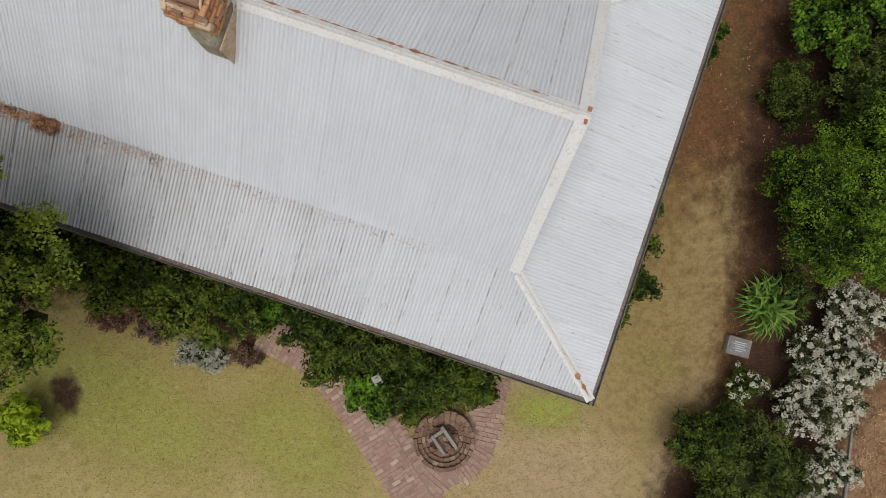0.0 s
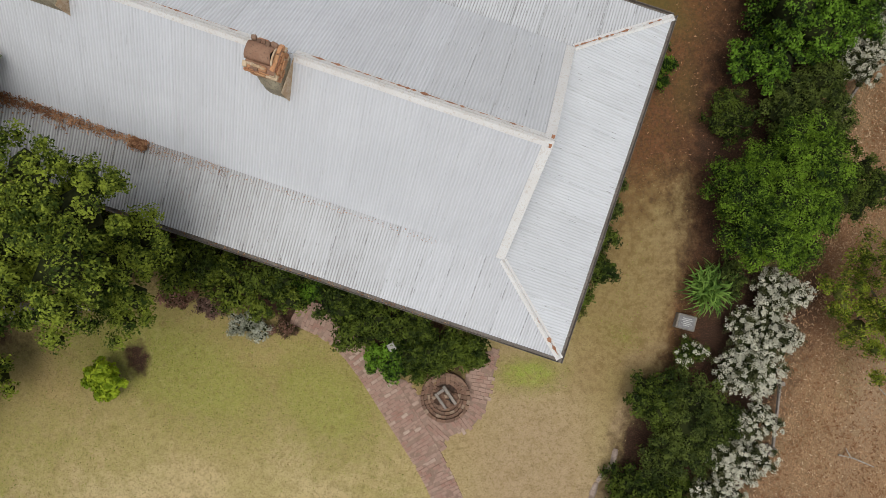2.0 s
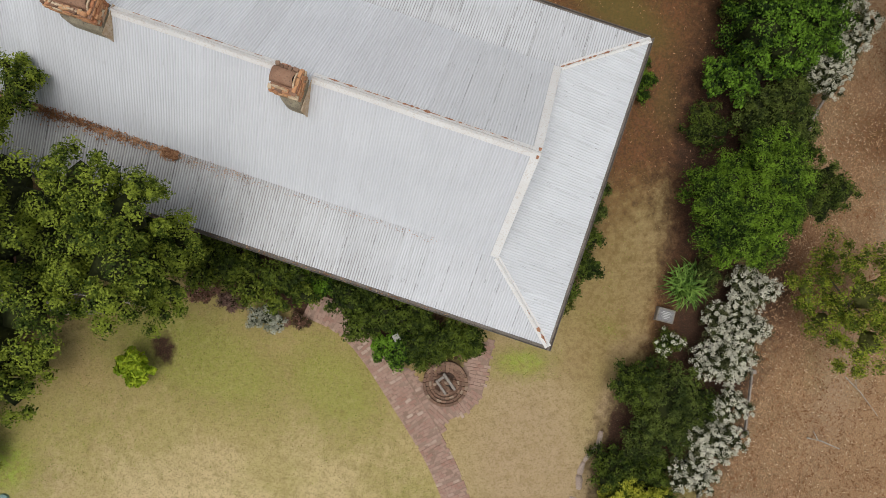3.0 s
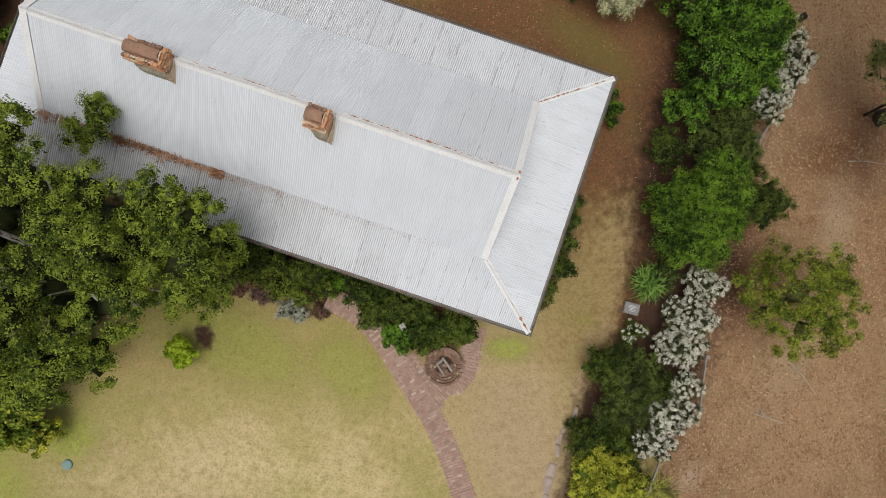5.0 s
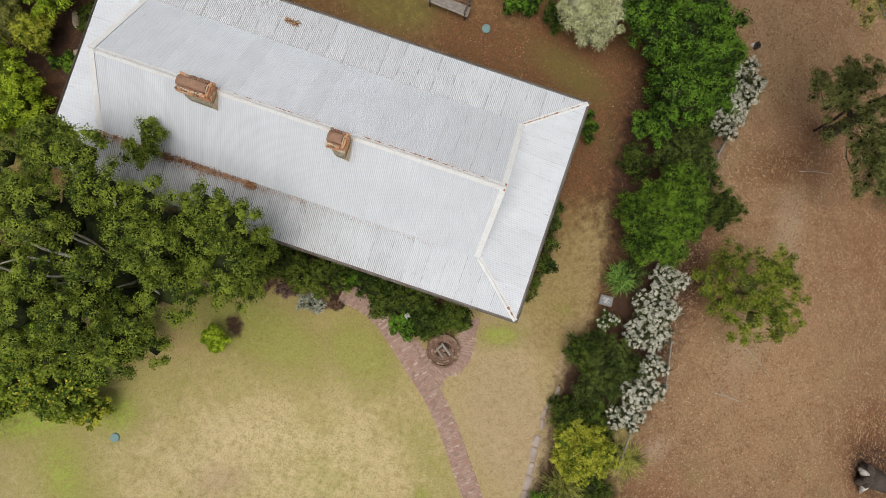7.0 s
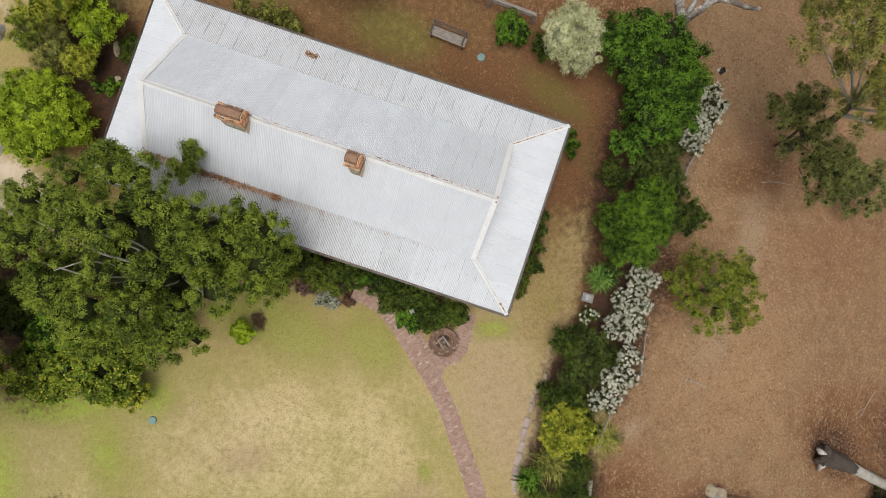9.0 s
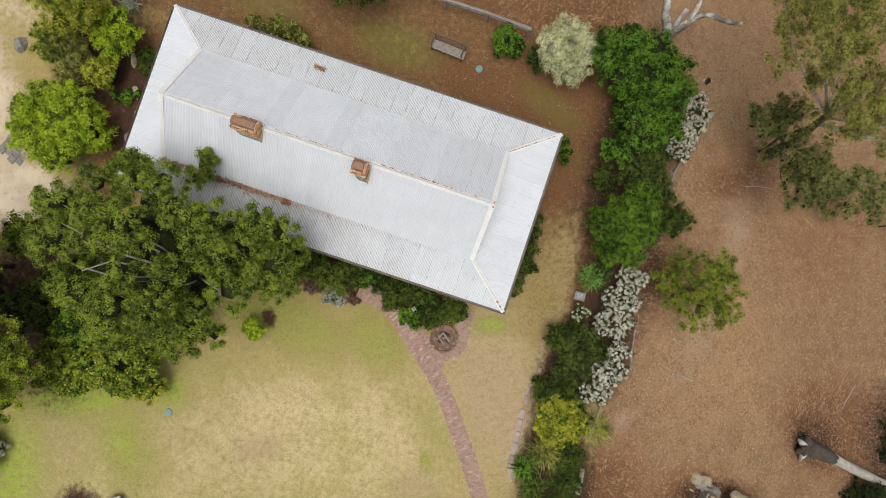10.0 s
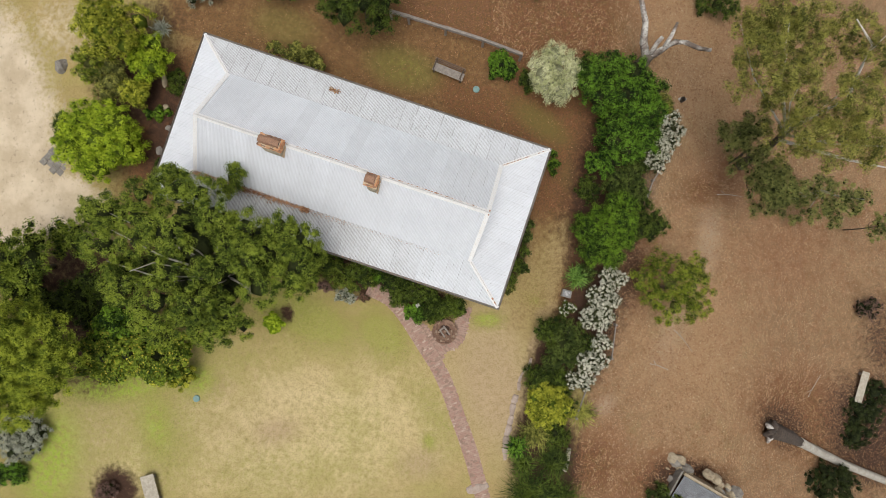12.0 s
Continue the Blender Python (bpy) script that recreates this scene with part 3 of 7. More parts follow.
    sand = top(near(x, y, -30.4, 8.5, 5.6, 9.0, 14, 0.3), near(x, y, -24.5, 3.4, 3.4, 2.2, -20, 0.4), near(x, y, -24.5, 15.0, 3.0, 2.4, 0, 0.6) * 0.45)
    worn = top(near(x, y, 17.9, 1.4, 0.9, 2.3, -8, 0.6), near(x, y, 16.6, 10.0, 1.2, 5.5, 8, 0.7) * 0.2, near(x, y, 15.0, -4.5, 1.0, 2.6, -25, 0.7) * 0.6, near(x, y, -10.5, -10.6, 1.5, 0.9, 15, 0.6) * 0.9, near(x, y, -1.6, -12.6, 1.2, 0.9, 0, 0.6) * 0.8, near(x, y, -14.0, -7.9, 1.2, 0.9, 0, 0.6) * 0.5,near(x, y, 7.2, -0.6, 1.2, 3.0, -12, 0.5) * 0.5, near(x, y, 3.0, -7.6, 2.4, 4.6, 8, 0.5) * 0.95, near(x, y, -13.0, -10.0, 4.0, 2.4, 0, 0.8) * 0.35, near(x, y, -21.6, -10.6, 1.5, 1.9, 0, 0.8) * 0.55, 
               near(x, y, 6.4, -3.15, 0.9, 0.35, 25, 0.5), near(x, y, 5.5, -5.2, 0.35, 1.2, -20, 0.6), near(x, y, 10.1, -9.2, 0.7, 0.5, 30, 0.5), near(x, y, 13.2, 4.6, 0.4, 1.0, -20, 0.5))
    # the trodden strip of dry grass between house and hedge
    strip = band(x, y, [(7.5, 2.4), (6.95, 0.9), (6.4, -0.9), (5.75, -2.3), (4.6, -3.8)], 0.5, 1.5) * np.clip(1.05 - (y - 0.2) * 0.3, 0, 1)
    trod = top(strip, near(x, y, 6.3, -1.3, 2.2, 3.4, -15, 0.5) * 0.8)
    litter = litter * (1 - 0.8 * strip)
    soil = soil * (1 - 0.7 * strip)
    # paler sward on the open lawn and paler litter in the open field; redder litter under the gums and along the hedge;
    # the pale patch by the gums is painted to offset the shade they cast
    pale = top(near(x, y, -9.0, -10.6, 9.5, 4.6, 5, 0.5), near(x, y, 3.2, -8.2, 2.0, 4.6, 10, 0.5) * 0.5, near(x, y, -21.0, -11.6, 4.0, 3.2, 0, 0.6), near(x, y, 16.5, -5.5, 5.5, 7.0, 10, 0.7) * 0.9, near(x, y, 17.2, 12.0, 3.6, 8.0, 10, 0.6), strip * 0.15)
    red = top(near(x, y, 9.0, 17.5, 5.0, 2.6, -15, 0.6) * 0.7, near(x, y, 19.4, 5.6, 3.0, 2.0, 0, 0.6), near(x, y, 27.0, -11.6, 6.0, 3.4, -20, 0.5), near(x, y, 25.5, 0.5, 6.0, 4.0, 0, 0.7) * 0.7, near(x, y, 12.6, -0.4, 1.6, 2.8, 0, 0.5), near(x, y, 14.0, -14.6, 4.5, 2.2, -10, 0.5), near(x, y, 10.3, -12.4, 2.0, 2.6, 0, 0.5) * 0.8)
    return litter, field, sand, green, soil, worn, pale, red, trod


def axis(lo, hi, step, far):
    out, d, a, b = list(np.arange(lo, hi + 1e-6, step)), step, lo, hi
    ext = []
    while b < far:
        d *= 1.35
        b += d
        ext.append(d)
    for d in ext:
        a -= d
        out.insert(0, a)
    b = hi
    for d in ext:
        b += d
        out.append(b)
    return np.array(out)


gx, gy = axis(-34, 40, 0.25, 900), axis(-22, 22, 0.25, 900)
X, Y = np.meshgrid(gx, gy, indexing="xy")
Z = ground_z(X, Y)
rough_z = np.array([noise.noise(Vector((a * 0.9, b * 0.9, 0.3))) * 0.035 + noise.noise(Vector((a * 3.1, b * 3.1, 5.3))) * 0.012 if abs(a) < 40 and abs(b) < 24 else 0.0 for a, b in zip(X.ravel(), Y.ravel())])
me = bpy.data.meshes.new("ground")
ny, nx = X.shape
me.vertices.add(nx * ny)
me.vertices.foreach_set("co", np.stack([X.ravel(), Y.ravel(), Z.ravel() + rough_z - 0.02], 1).astype(np.float32).ravel())
i = np.arange(nx * ny).reshape(ny, nx)
quad = np.stack([i[:-1, :-1], i[:-1, 1:], i[1:, 1:], i[1:, :-1]], -1).reshape(-1, 4)
me.loops.add(quad.size)
me.loops.foreach_set("vertex_index", quad.astype(np.int32).ravel())
me.polygons.add(len(quad))
me.polygons.foreach_set("loop_start", np.arange(0, quad.size, 4, dtype=np.int32))
me.polygons.foreach_set("use_smooth", np.ones(len(quad), dtype=bool))
me.update(calc_edges=True)
litter, field, sand, green, soil, worn, pale, red, trod = zones(X.ravel(), Y.ravel())
one = np.ones(nx * ny)
for key, cols in (("zone_a", (litter, field, sand, one)), ("zone_b", (green, soil, worn, one)), ("zone_c", (pale, red, trod, one))):
    at = me.attributes.new(key, "FLOAT_COLOR", "POINT")
    at.data.foreach_set("color", np.stack(cols, 1).astype(np.float32).ravel())

k = Nodes("grass_and_leaf_litter", 0.97, 0.0, 0.2)
za, zb, zc = k.attr("zone_a"), k.attr("zone_b"), k.attr("zone_c")
patch = k.noise(0.55, 4.0, 0.6, k.world)
ragged = k.noise(3.2, 5.0, 0.65, k.world)
blade = k.noise(34.0, 3.0, 0.6, k.world)
chip = k.noise(21.0, 2.0, 0.7, k.world, (1.0, 1.7, 1.0))


def zone(w, width=0.3):
    # ragged edges: the weight is pushed about by the noise
    return k.ramp(k.calc("ADD", w, k.calc("MULTIPLY", k.calc("SUBTRACT", ragged, 0.5), 1.25)), 0.5 - width, 0.5 + width)


dry = k.mix(k.ramp(patch, 0.35, 0.65), (0.42, 0.31, 0.135), (0.355, 0.27, 0.1))
dry = k.mix(k.ramp(k.noise(0.23, 3.0, 0.5, k.world), 0.45, 0.66, 0.0, 0.5), dry, (0.26, 0.235, 0.06))
dry = k.mix(k.ramp(k.noise(1.7, 5.0, 0.7, k.world), 0.56, 0.74, 0.0, 0.4), dry, (0.215, 0.155, 0.085))
dry = k.mix(k.calc("MULTIPLY", k.calc("ADD", zc[0], k.calc("MULTIPLY", k.calc("SUBTRACT", patch, 0.5), 0.8)), 0.8), dry, (0.7, 0.57, 0.315))
olive = k.ramp(k.noise(0.42, 5.0, 0.6, k.world), 0.45, 0.62, 0.0, 0.45)
dry = k.mix(olive, dry, (0.37, 0.325, 0.1))
dry = k.mix(k.calc("MULTIPLY", zb[2], 0.85), dry, (0.44, 0.315, 0.2))
dry = k.mix(k.ramp(k.noise(2.4, 5.0, 0.7, k.world), 0.46, 0.66, 0.0, 0.3), dry, (0.31, 0.22, 0.09))
dry = k.mix(k.ramp(k.noise(5.2, 5.0, 0.7, k.world), 0.5, 0.7, 0.0, 0.25), dry, (0.58, 0.44, 0.25))
sward = k.mix(k.ramp(ragged, 0.35, 0.65), k.mix(k.ramp(zb[0], 0.55, 0.9), (0.21, 0.2, 0.042), (0.29, 0.43, 0.03)), (0.34, 0.33, 0.085))
sward = k.mix(k.ramp(k.noise(5.2, 5.0, 0.7, k.world), 0.5, 0.68, 0.0, 0.5), sward, (0.42, 0.4, 0.13))
lawn = k.mix(zone(zb[0], 0.5), dry, sward)
tuft = k.noise(13.0, 4.0, 0.7, k.world)
lawn = k.mix(k.ramp(tuft, 0.5, 0.62, 0.0, 0.45), lawn, (0.17, 0.125, 0.045))
lawn = k.mix(k.ramp(k.noise(4.2, 5.0, 0.75, k.world), 0.5, 0.68, 0.0, 0.28), lawn, (0.19, 0.145, 0.055))
lawn = k.mix(k.ramp(blade, 0.47, 0.72, 0.0, 0.4), lawn, (0.56, 0.46, 0.22))
lawn = k.mix(k.calc("MULTIPLY", zone(zc[2], 0.6), 0.85), lawn, k.mix(k.ramp(k.noise(6.0, 4.0, 0.7, k.world), 0.4, 0.62), (0.32, 0.225, 0.1), (0.22, 0.145, 0.06)))
brown = k.mix(k.ramp(ragged, 0.35, 0.65), (0.18, 0.07, 0.032), (0.185, 0.105, 0.038))
brown = k.mix(k.ramp(k.noise(11.0, 4.0, 0.7, k.world), 0.42, 0.62, 0.0, 0.6), brown, (0.075, 0.04, 0.026))
brown = k.mix(k.ramp(chip, 0.54, 0.74, 0.0, 0.7), brown, (0.25, 0.15, 0.085))
brown = k.mix(k.calc("MULTIPLY", k.ramp(zb[0], 0.15, 0.7), 0.6), brown, (0.15, 0.135, 0.035))
meadow = k.mix(k.ramp(patch, 0.36, 0.66), (0.225, 0.142, 0.072), (0.285, 0.187, 0.096))
wide = k.noise(0.16, 4.0, 0.6, k.world)
meadow = k.mix(k.ramp(wide, 0.52, 0.66, 0.0, 0.4), meadow, (0.23, 0.13, 0.078))
meadow = k.mix(k.ramp(wide, 0.36, 0.48, 0.5, 0.0), meadow, (0.36, 0.25, 0.13))
meadow = k.mix(k.ramp(k.noise(0.9, 4.0, 0.6, k.world), 0.45, 0.68, 0.0, 0.75), meadow, (0.29, 0.155, 0.08))
meadow = k.mix(k.ramp(k.noise(7.0, 5.0, 0.8, k.world), 0.47, 0.62, 0.0, 0.42), meadow, (0.125, 0.068, 0.036))
meadow = k.mix(k.ramp(k.noise(5.3, 4.0, 0.8, k.world), 0.51, 0.62, 0.0, 0.42), meadow, (0.43, 0.295, 0.175))
meadow = k.mix(k.calc("MULTIPLY", zone(zc[0], 0.5), 0.7), meadow, (0.41, 0.255, 0.132))
meadow = k.mix(k.calc("MULTIPLY", zone(zc[1], 0.45), 0.75), meadow, k.mix(k.ramp(ragged, 0.4, 0.6), (0.2, 0.085, 0.042), (0.3, 0.14, 0.07)))
meadow = k.mix(k.ramp(k.noise(0.3, 4.0, 0.6, k.world), 0.56, 0.7, 0.0, 0.4), meadow, (0.24, 0.2, 0.08))
flake = k.noise(11.0, 3.0, 0.75, k.world, (1.7, 1.0, 1.0))
meadow = k.mix(k.ramp(chip, 0.54, 0.66, 0.0, 0.6), meadow, (0.45, 0.31, 0.185))
meadow = k.mix(k.ramp(flake, 0.55, 0.64, 0.0, 0.7), meadow, (0.47, 0.32, 0.19))
meadow = k.mix(k.ramp(flake, 0.45, 0.36, 0.0, 0.65), meadow, (0.145, 0.082, 0.05))
meadow = k.mix(k.ramp(blade, 0.56, 0.72, 0.0, 0.3), meadow, (0.13, 0.075, 0.046))
meadow = k.mix(k.calc("MULTIPLY", zb[2], 0.55), meadow, (0.44, 0.33, 0.23))
grit = k.mix(k.ramp(patch, 0.35, 0.68), (0.66, 0.55, 0.4), (0.5, 0.4, 0.27))
grit = k.mix(k.ramp(ragged, 0.55, 0.75, 0.0, 0.6), grit, (0.29, 0.22, 0.15))
earth = k.mix(k.ramp(chip, 0.45, 0.7), (0.046, 0.026, 0.017), (0.115, 0.057, 0.034))
col = k.mix(zone(za[1]), lawn, meadow)
col = k.mix(zone(za[0], 0.5), col, brown)
col = k.mix(zone(za[2]), col, grit)
col = k.mix(zone(zb[1], 0.42), col, earth)
k.colour(col).bump(k.calc("ADD", blade, chip), 0.55, 0.03)
me.materials.append(k.mat)
tagged(new("ground", me), "dry patchy lawn, leaf litter and bare soil", "ground", kind="structure")


# ---- the house: broken-back iron roof on a long cottage, in its own frame (x along the ridge, y across it) ----
house = thing("house", "long cottage with weathered corrugated iron roof and verandahs all round", "house", pose(2.95, -2.705, 0, 0, 0, -18.55))
XW, XE, YS, YN = -20.72, 0.0, 0.0, 9.5          # eaves
CW, CE, CS, CN = -18.58, -2.29, 1.97, 7.68       # where the steep roof meets the verandah roof
ZE, ZJ, ZR = 2.68, 3.1, 4.95                    # eave, join and ridge
YR = 4.7
PITCH, AMP, COVER = 0.0762, 0.0095, 0.762


def sheet_mesh(a0, a1, place, low, high, lift):
    """One corrugated sheet: across from a0 to a1, its lower and upper ends cut where low(a) and high(a) say."""
    n = max(4, int(round((a1 - a0) / PITCH * 4)))
    vs, fs = [], []
    for i in range(n + 1):
        a = a0 + (a1 - a0) * i / n
        h = AMP * math.cos(2 * math.pi * a / PITCH) + lift
        for s in (low(a), (low(a) * 2 + high(a)) / 3, (low(a) + 2 * high(a)) / 3, high(a)):
            vs.append(place(a, s, h))
    for i in range(n):
        for j in range(3):
            q = 4 * i + j
            fs.append((q, q + 4, q + 5, q + 1))
    return vs, fs


def roof_plane(name, a_lo, a_hi, place, low, high, material, age, start=0.0, label=""):
    """A slope laid with lapped sheets, each a part; flip keeps the faces upward."""
    slope = part(name, bmesh.new(), material, house, label)
    a, i = a_lo - start, 0
    while a < a_hi - 1e-3:
        b0, b1 = max(a, a_lo), min(a + COVER + PITCH * 0.5, a_hi)
        vs, fs = sheet_mesh(b0, b1, place, low, high, 0.004 * (i % 2))
        ob = new("sheet", mesh_of("sheet", vs, fs, material))
        # pans and laps darken: dirt, with rib shade and overlap shadow put into the colour
        n = len(vs) // 4
        pan = np.repeat([0.5 - 0.5 * math.cos(2 * math.pi * (b0 + (b1 - b0) * q / (n - 1)) / PITCH) for q in range(n)], 4)
        lap = np.repeat([1.0 if q in (0, n - 1) else 0.45 if q in (1, n - 2) else 0.0 for q in range(n)], 4)
        at = ob.data.attributes.new("wear_shade", "FLOAT_COLOR", "POINT")
        at.data.foreach_set("color", np.stack([pan, lap, 0 * pan + age(0.5 * (b0 + b1)), 0 * pan + 1], 1).astype(np.float32).ravel())
        ob.parent = slope
        for p in ob.data.polygons:
            p.use_smooth = True
        a += COVER
        i += 1
    return slope


def slope_place(fixed_lo, z_lo, fixed_hi, z_hi, across):
    """A function (a, s, h) that gives a point of a slope: s from 0 at the eave to 1 at the top."""
    run, rise = fixed_hi - fixed_lo, z_hi - z_lo
    ln = math.hypot(run, rise)
    nz, nr = abs(run) / ln, -rise / ln * (1 if run > 0 else -1)
    if across == "x":
        return lambda a, s, h: (a, fixed_lo + run * s + nr * h, z_lo + rise * s + nz * h)
    return lambda a, s, h: (fixed_lo + run * s + nr * h, a, z_lo + rise * s + nz * h)


clamp = lambda v: min(max(v, 0.0), 0.985)
GO = 0.03  # the steep sheets run a little past the join
# southern sheets grow darker westward, by age and by the tree's painted shade
south_age_shade = lambda a: min(max(0.42 - (a + 6.0) * 0.08, 0.24), 1.0)
north_age = lambda a: min(max(0.42 - (a + 6.0) * 0.02, 0.3), 0.55)
roof_plane("verandah_roof", XW, XE, slope_place(YS, ZE, CS + 0.03, ZJ - 0.012, "x"), lambda a: 0.0,
           lambda a: clamp(min((XE - a) / (XE - CE), (a - XW) / (CW - XW), 0.985)), M_IRON, south_age_shade, 0.3, "stained low-pitched iron verandah roof")
roof_plane("verandah_roof", XW, XE, slope_place(YN, ZE, CN - 0.03, ZJ - 0.012, "x"), lambda a: 0.0,
           lambda a: clamp(min((XE - a) / (XE - CE), (a - XW) / (CW - XW), 0.985)), M_IRON, north_age, 0.1, "rust-flecked low-pitched iron verandah roof")
roof_plane("verandah_roof", YS, YN, slope_place(XE, ZE, CE, ZJ - 0.012, "y"), lambda a: 0.0,
           lambda a: clamp(min((a - YS) / (CS - YS), (YN - a) / (YN - CN), 0.985)), M_IRON_END, lambda a: 0.22, 0.2, "clean pale iron verandah roof")
roof_plane("verandah_roof", YS, YN, slope_place(XW, ZE, CW, ZJ - 0.012, "y"), lambda a: 0.0,
           lambda a: clamp(min((a - YS) / (CS - YS), (YN - a) / (YN - CN), 0.985)), M_IRON_END, lambda a: 0.1, 0.5, "pale iron verandah roof")
roof_plane("main_roof", CW, CE, slope_place(CS - GO, ZJ - 0.0, YR, ZR, "x"), lambda a: 0.0, lambda a: 1.0, M_IRON, lambda a: 0.06, 0.15, "steep pale iron slope")
roof_plane("main_roof", CW, CE, slope_place(CN + GO, ZJ - 0.0, YR, ZR, "x"), lambda a: 0.0, lambda a: 1.0, M_IRON, lambda a: min(max(0.14 + (a + 6) * 0.03, 0.06), 0.22), 0.45, "steep iron slope with grey stains")


def cap_between(name, p, q, down_a, down_b, width, material, roll=0.03, label=""):
    """A folded capping along a ridge or hip: two wings that lie on the slopes, and a rolled crest."""
    p, q = Vector(p), Vector(q)
    bm = bmesh.new()
    n = max(2, int((q - p).length / 0.9))
    rows = []
    for i in range(n + 1):
        c = p.lerp(q, i / n) + Vector((0, 0, rng.normal(0, 0.003)))
        da, db = Vector(down_a).normalized(), Vector(down_b).normalized()
        jitter = rng.normal(0, 0.006)
        rows.append([bm.verts.new(v) for v in (c + da * (width + jitter) + Vector((0, 0, 0.012)), c + da * roll * 1.4 + Vector((0, 0, 0.018)), c + da * roll * 0.7 + Vector((0, 0, 0.018 + roll)), c + Vector((0, 0, 0.018 + roll * 1.35)),
                     c + db * roll * 0.7 + Vector((0, 0, 0.018 + roll)), c + db * roll * 1.4 + Vector((0, 0, 0.018)), c + db * (width - jitter) + Vector((0, 0, 0.012)))])
    for r0, r1 in zip(rows, rows[1:]):
        for a, b, c2, d in zip(r0, r1, r1[1:], r0[1:]):
            bm.faces.new((a, b, c2, d))
    bm.normal_update()
    bmesh.ops.solidify(bm, geom=bm.faces[:], thickness=0.004)
    bmesh.ops.recalc_face_normals(bm, faces=bm.faces[:])
    return part(name, bm, material, house, label)


steep = (ZR - ZJ) / (YR - CS)
dn_s, dn_n = (0, -1, -steep), (0, 1, -steep)
cap_between("ridge_cap", (-8.24, YR, ZR + 0.01), (CE + 0.03, YR, ZR + 0.01), dn_s, dn_n, 0.17, M_CAP, 0.035, "whitened ridge capping with a rusted edge")
cap_between("ridge_cap", (-13.5, YR, ZR + 0.01), (-8.98, YR, ZR + 0.01), dn_s, dn_n, 0.16, M_CAP, 0.035, "whitened ridge capping")
cap_between("ridge_cap", (CW - 0.03, YR, ZR + 0.01), (-14.85, YR, ZR + 0.01), dn_s, dn_n, 0.16, M_CAP, 0.035, "whitened ridge capping")
# the rusted northern edge of the ridge capping, and a few rusted laps of the hips


def rust_strip(p, q, side, width, lift):
    p, q, side = Vector(p), Vector(q), Vector(side).normalized()
    bm = bmesh.new()
    n = max(4, int((q - p).length / 0.07))
    rows = []
    for i in range(n + 1):
        w = max(width * (0.25 + 1.5 * noise.noise(Vector((i * 0.83, p.x * 3.1, 3.0))) + 0.7 * noise.noise(Vector((i * 0.17, p.x, 8.0)))), 0.002)
        c = p.lerp(q, i / n) + Vector((0, 0, lift))
        rows.append([bm.verts.new(c - side * w * 0.5), bm.verts.new(c + side * w * 0.5)])
    for r0, r1 in zip(rows, rows[1:]):
        bm.faces.new((r0[0], r1[0], r1[1], r0[1]))
    bm.normal_update()
    bmesh.ops.solidify(bm, geom=bm.faces[:], thickness=0.002)
    return part("rust_scale", bm, M_RUST, house, "flaking orange rust")


dn = Vector(dn_n).normalized()
rust_strip(Vector((-7.9, YR, ZR + 0.01)) + dn * 0.13, Vector((-3.0, YR, ZR + 0.01)) + dn * 0.13, dn_n, 0.065, 0.03)
rust_strip(Vector((-13.0, YR, ZR + 0.01)) + dn * 0.13, Vector((-9.6, YR, ZR + 0.01)) + dn * 0.13, dn_n, 0.05, 0.03)
rust_strip((CE - 0.02, YR - 0.16, ZR - 0.05), (CE - 0.02, YR + 0.14, ZR - 0.04), (1, 0, 0), 0.16, 0.05)
low_s, low_e = (ZJ - ZE) / CS, (ZJ - ZE) / (XE - CE)
hips = (((XE, YS), (CE, CS), M_CAP), ((XE, YN), (CE, CN), M_CAP), ((XW, YS), (CW, CS), M_CAP), ((XW, YN), (CW, CN), M_CAP))
for (ex, ey), (jx, jy), m in hips:
    sy, sx = (1 if ey < YR else -1), (1 if ex > -10 else -1)
    # one wing lies down the long slope, the other down the end slope
    wing_a, wing_b = Vector((-0.55 * sx, -0.83 * sy, -0.83 * low_s)), Vector((0.83 * sx, 0.55 * sy, -0.83 * low_e))
    cap_between("hip_cap", (ex, ey, ZE + 0.012), (jx, jy, ZJ + 0.012), wing_a, wing_b, 0.1, m, 0.026, "hip capping")


def on_hip(x, ey, jy):
    """A point on the crest of an eastern hip cap."""
    s = (x - XE) / (CE - XE)
    return (x, ey + (jy - ey) * s, ZE + (ZJ - ZE) * s + 0.012)


rust_strip(on_hip(-0.5, YS, CS), on_hip(-0.08, YS, CS), (0.6, 0.75, 0), 0.09, 0.075)
rust_strip(on_hip(-0.95, YS, CS), on_hip(-0.82, YS, CS), (0.6, 0.75, 0), 0.06, 0.075)
rust_strip(on_hip(-2.28, YN, CN), on_hip(-1.0, YN, CN), (0.6, -0.75, 0), 0.1, 0.075)
rust_strip(on_hip(-0.6, YN, CN), on_hip(-0.3, YN, CN), (0.6, -0.75, 0), 0.06, 0.075)


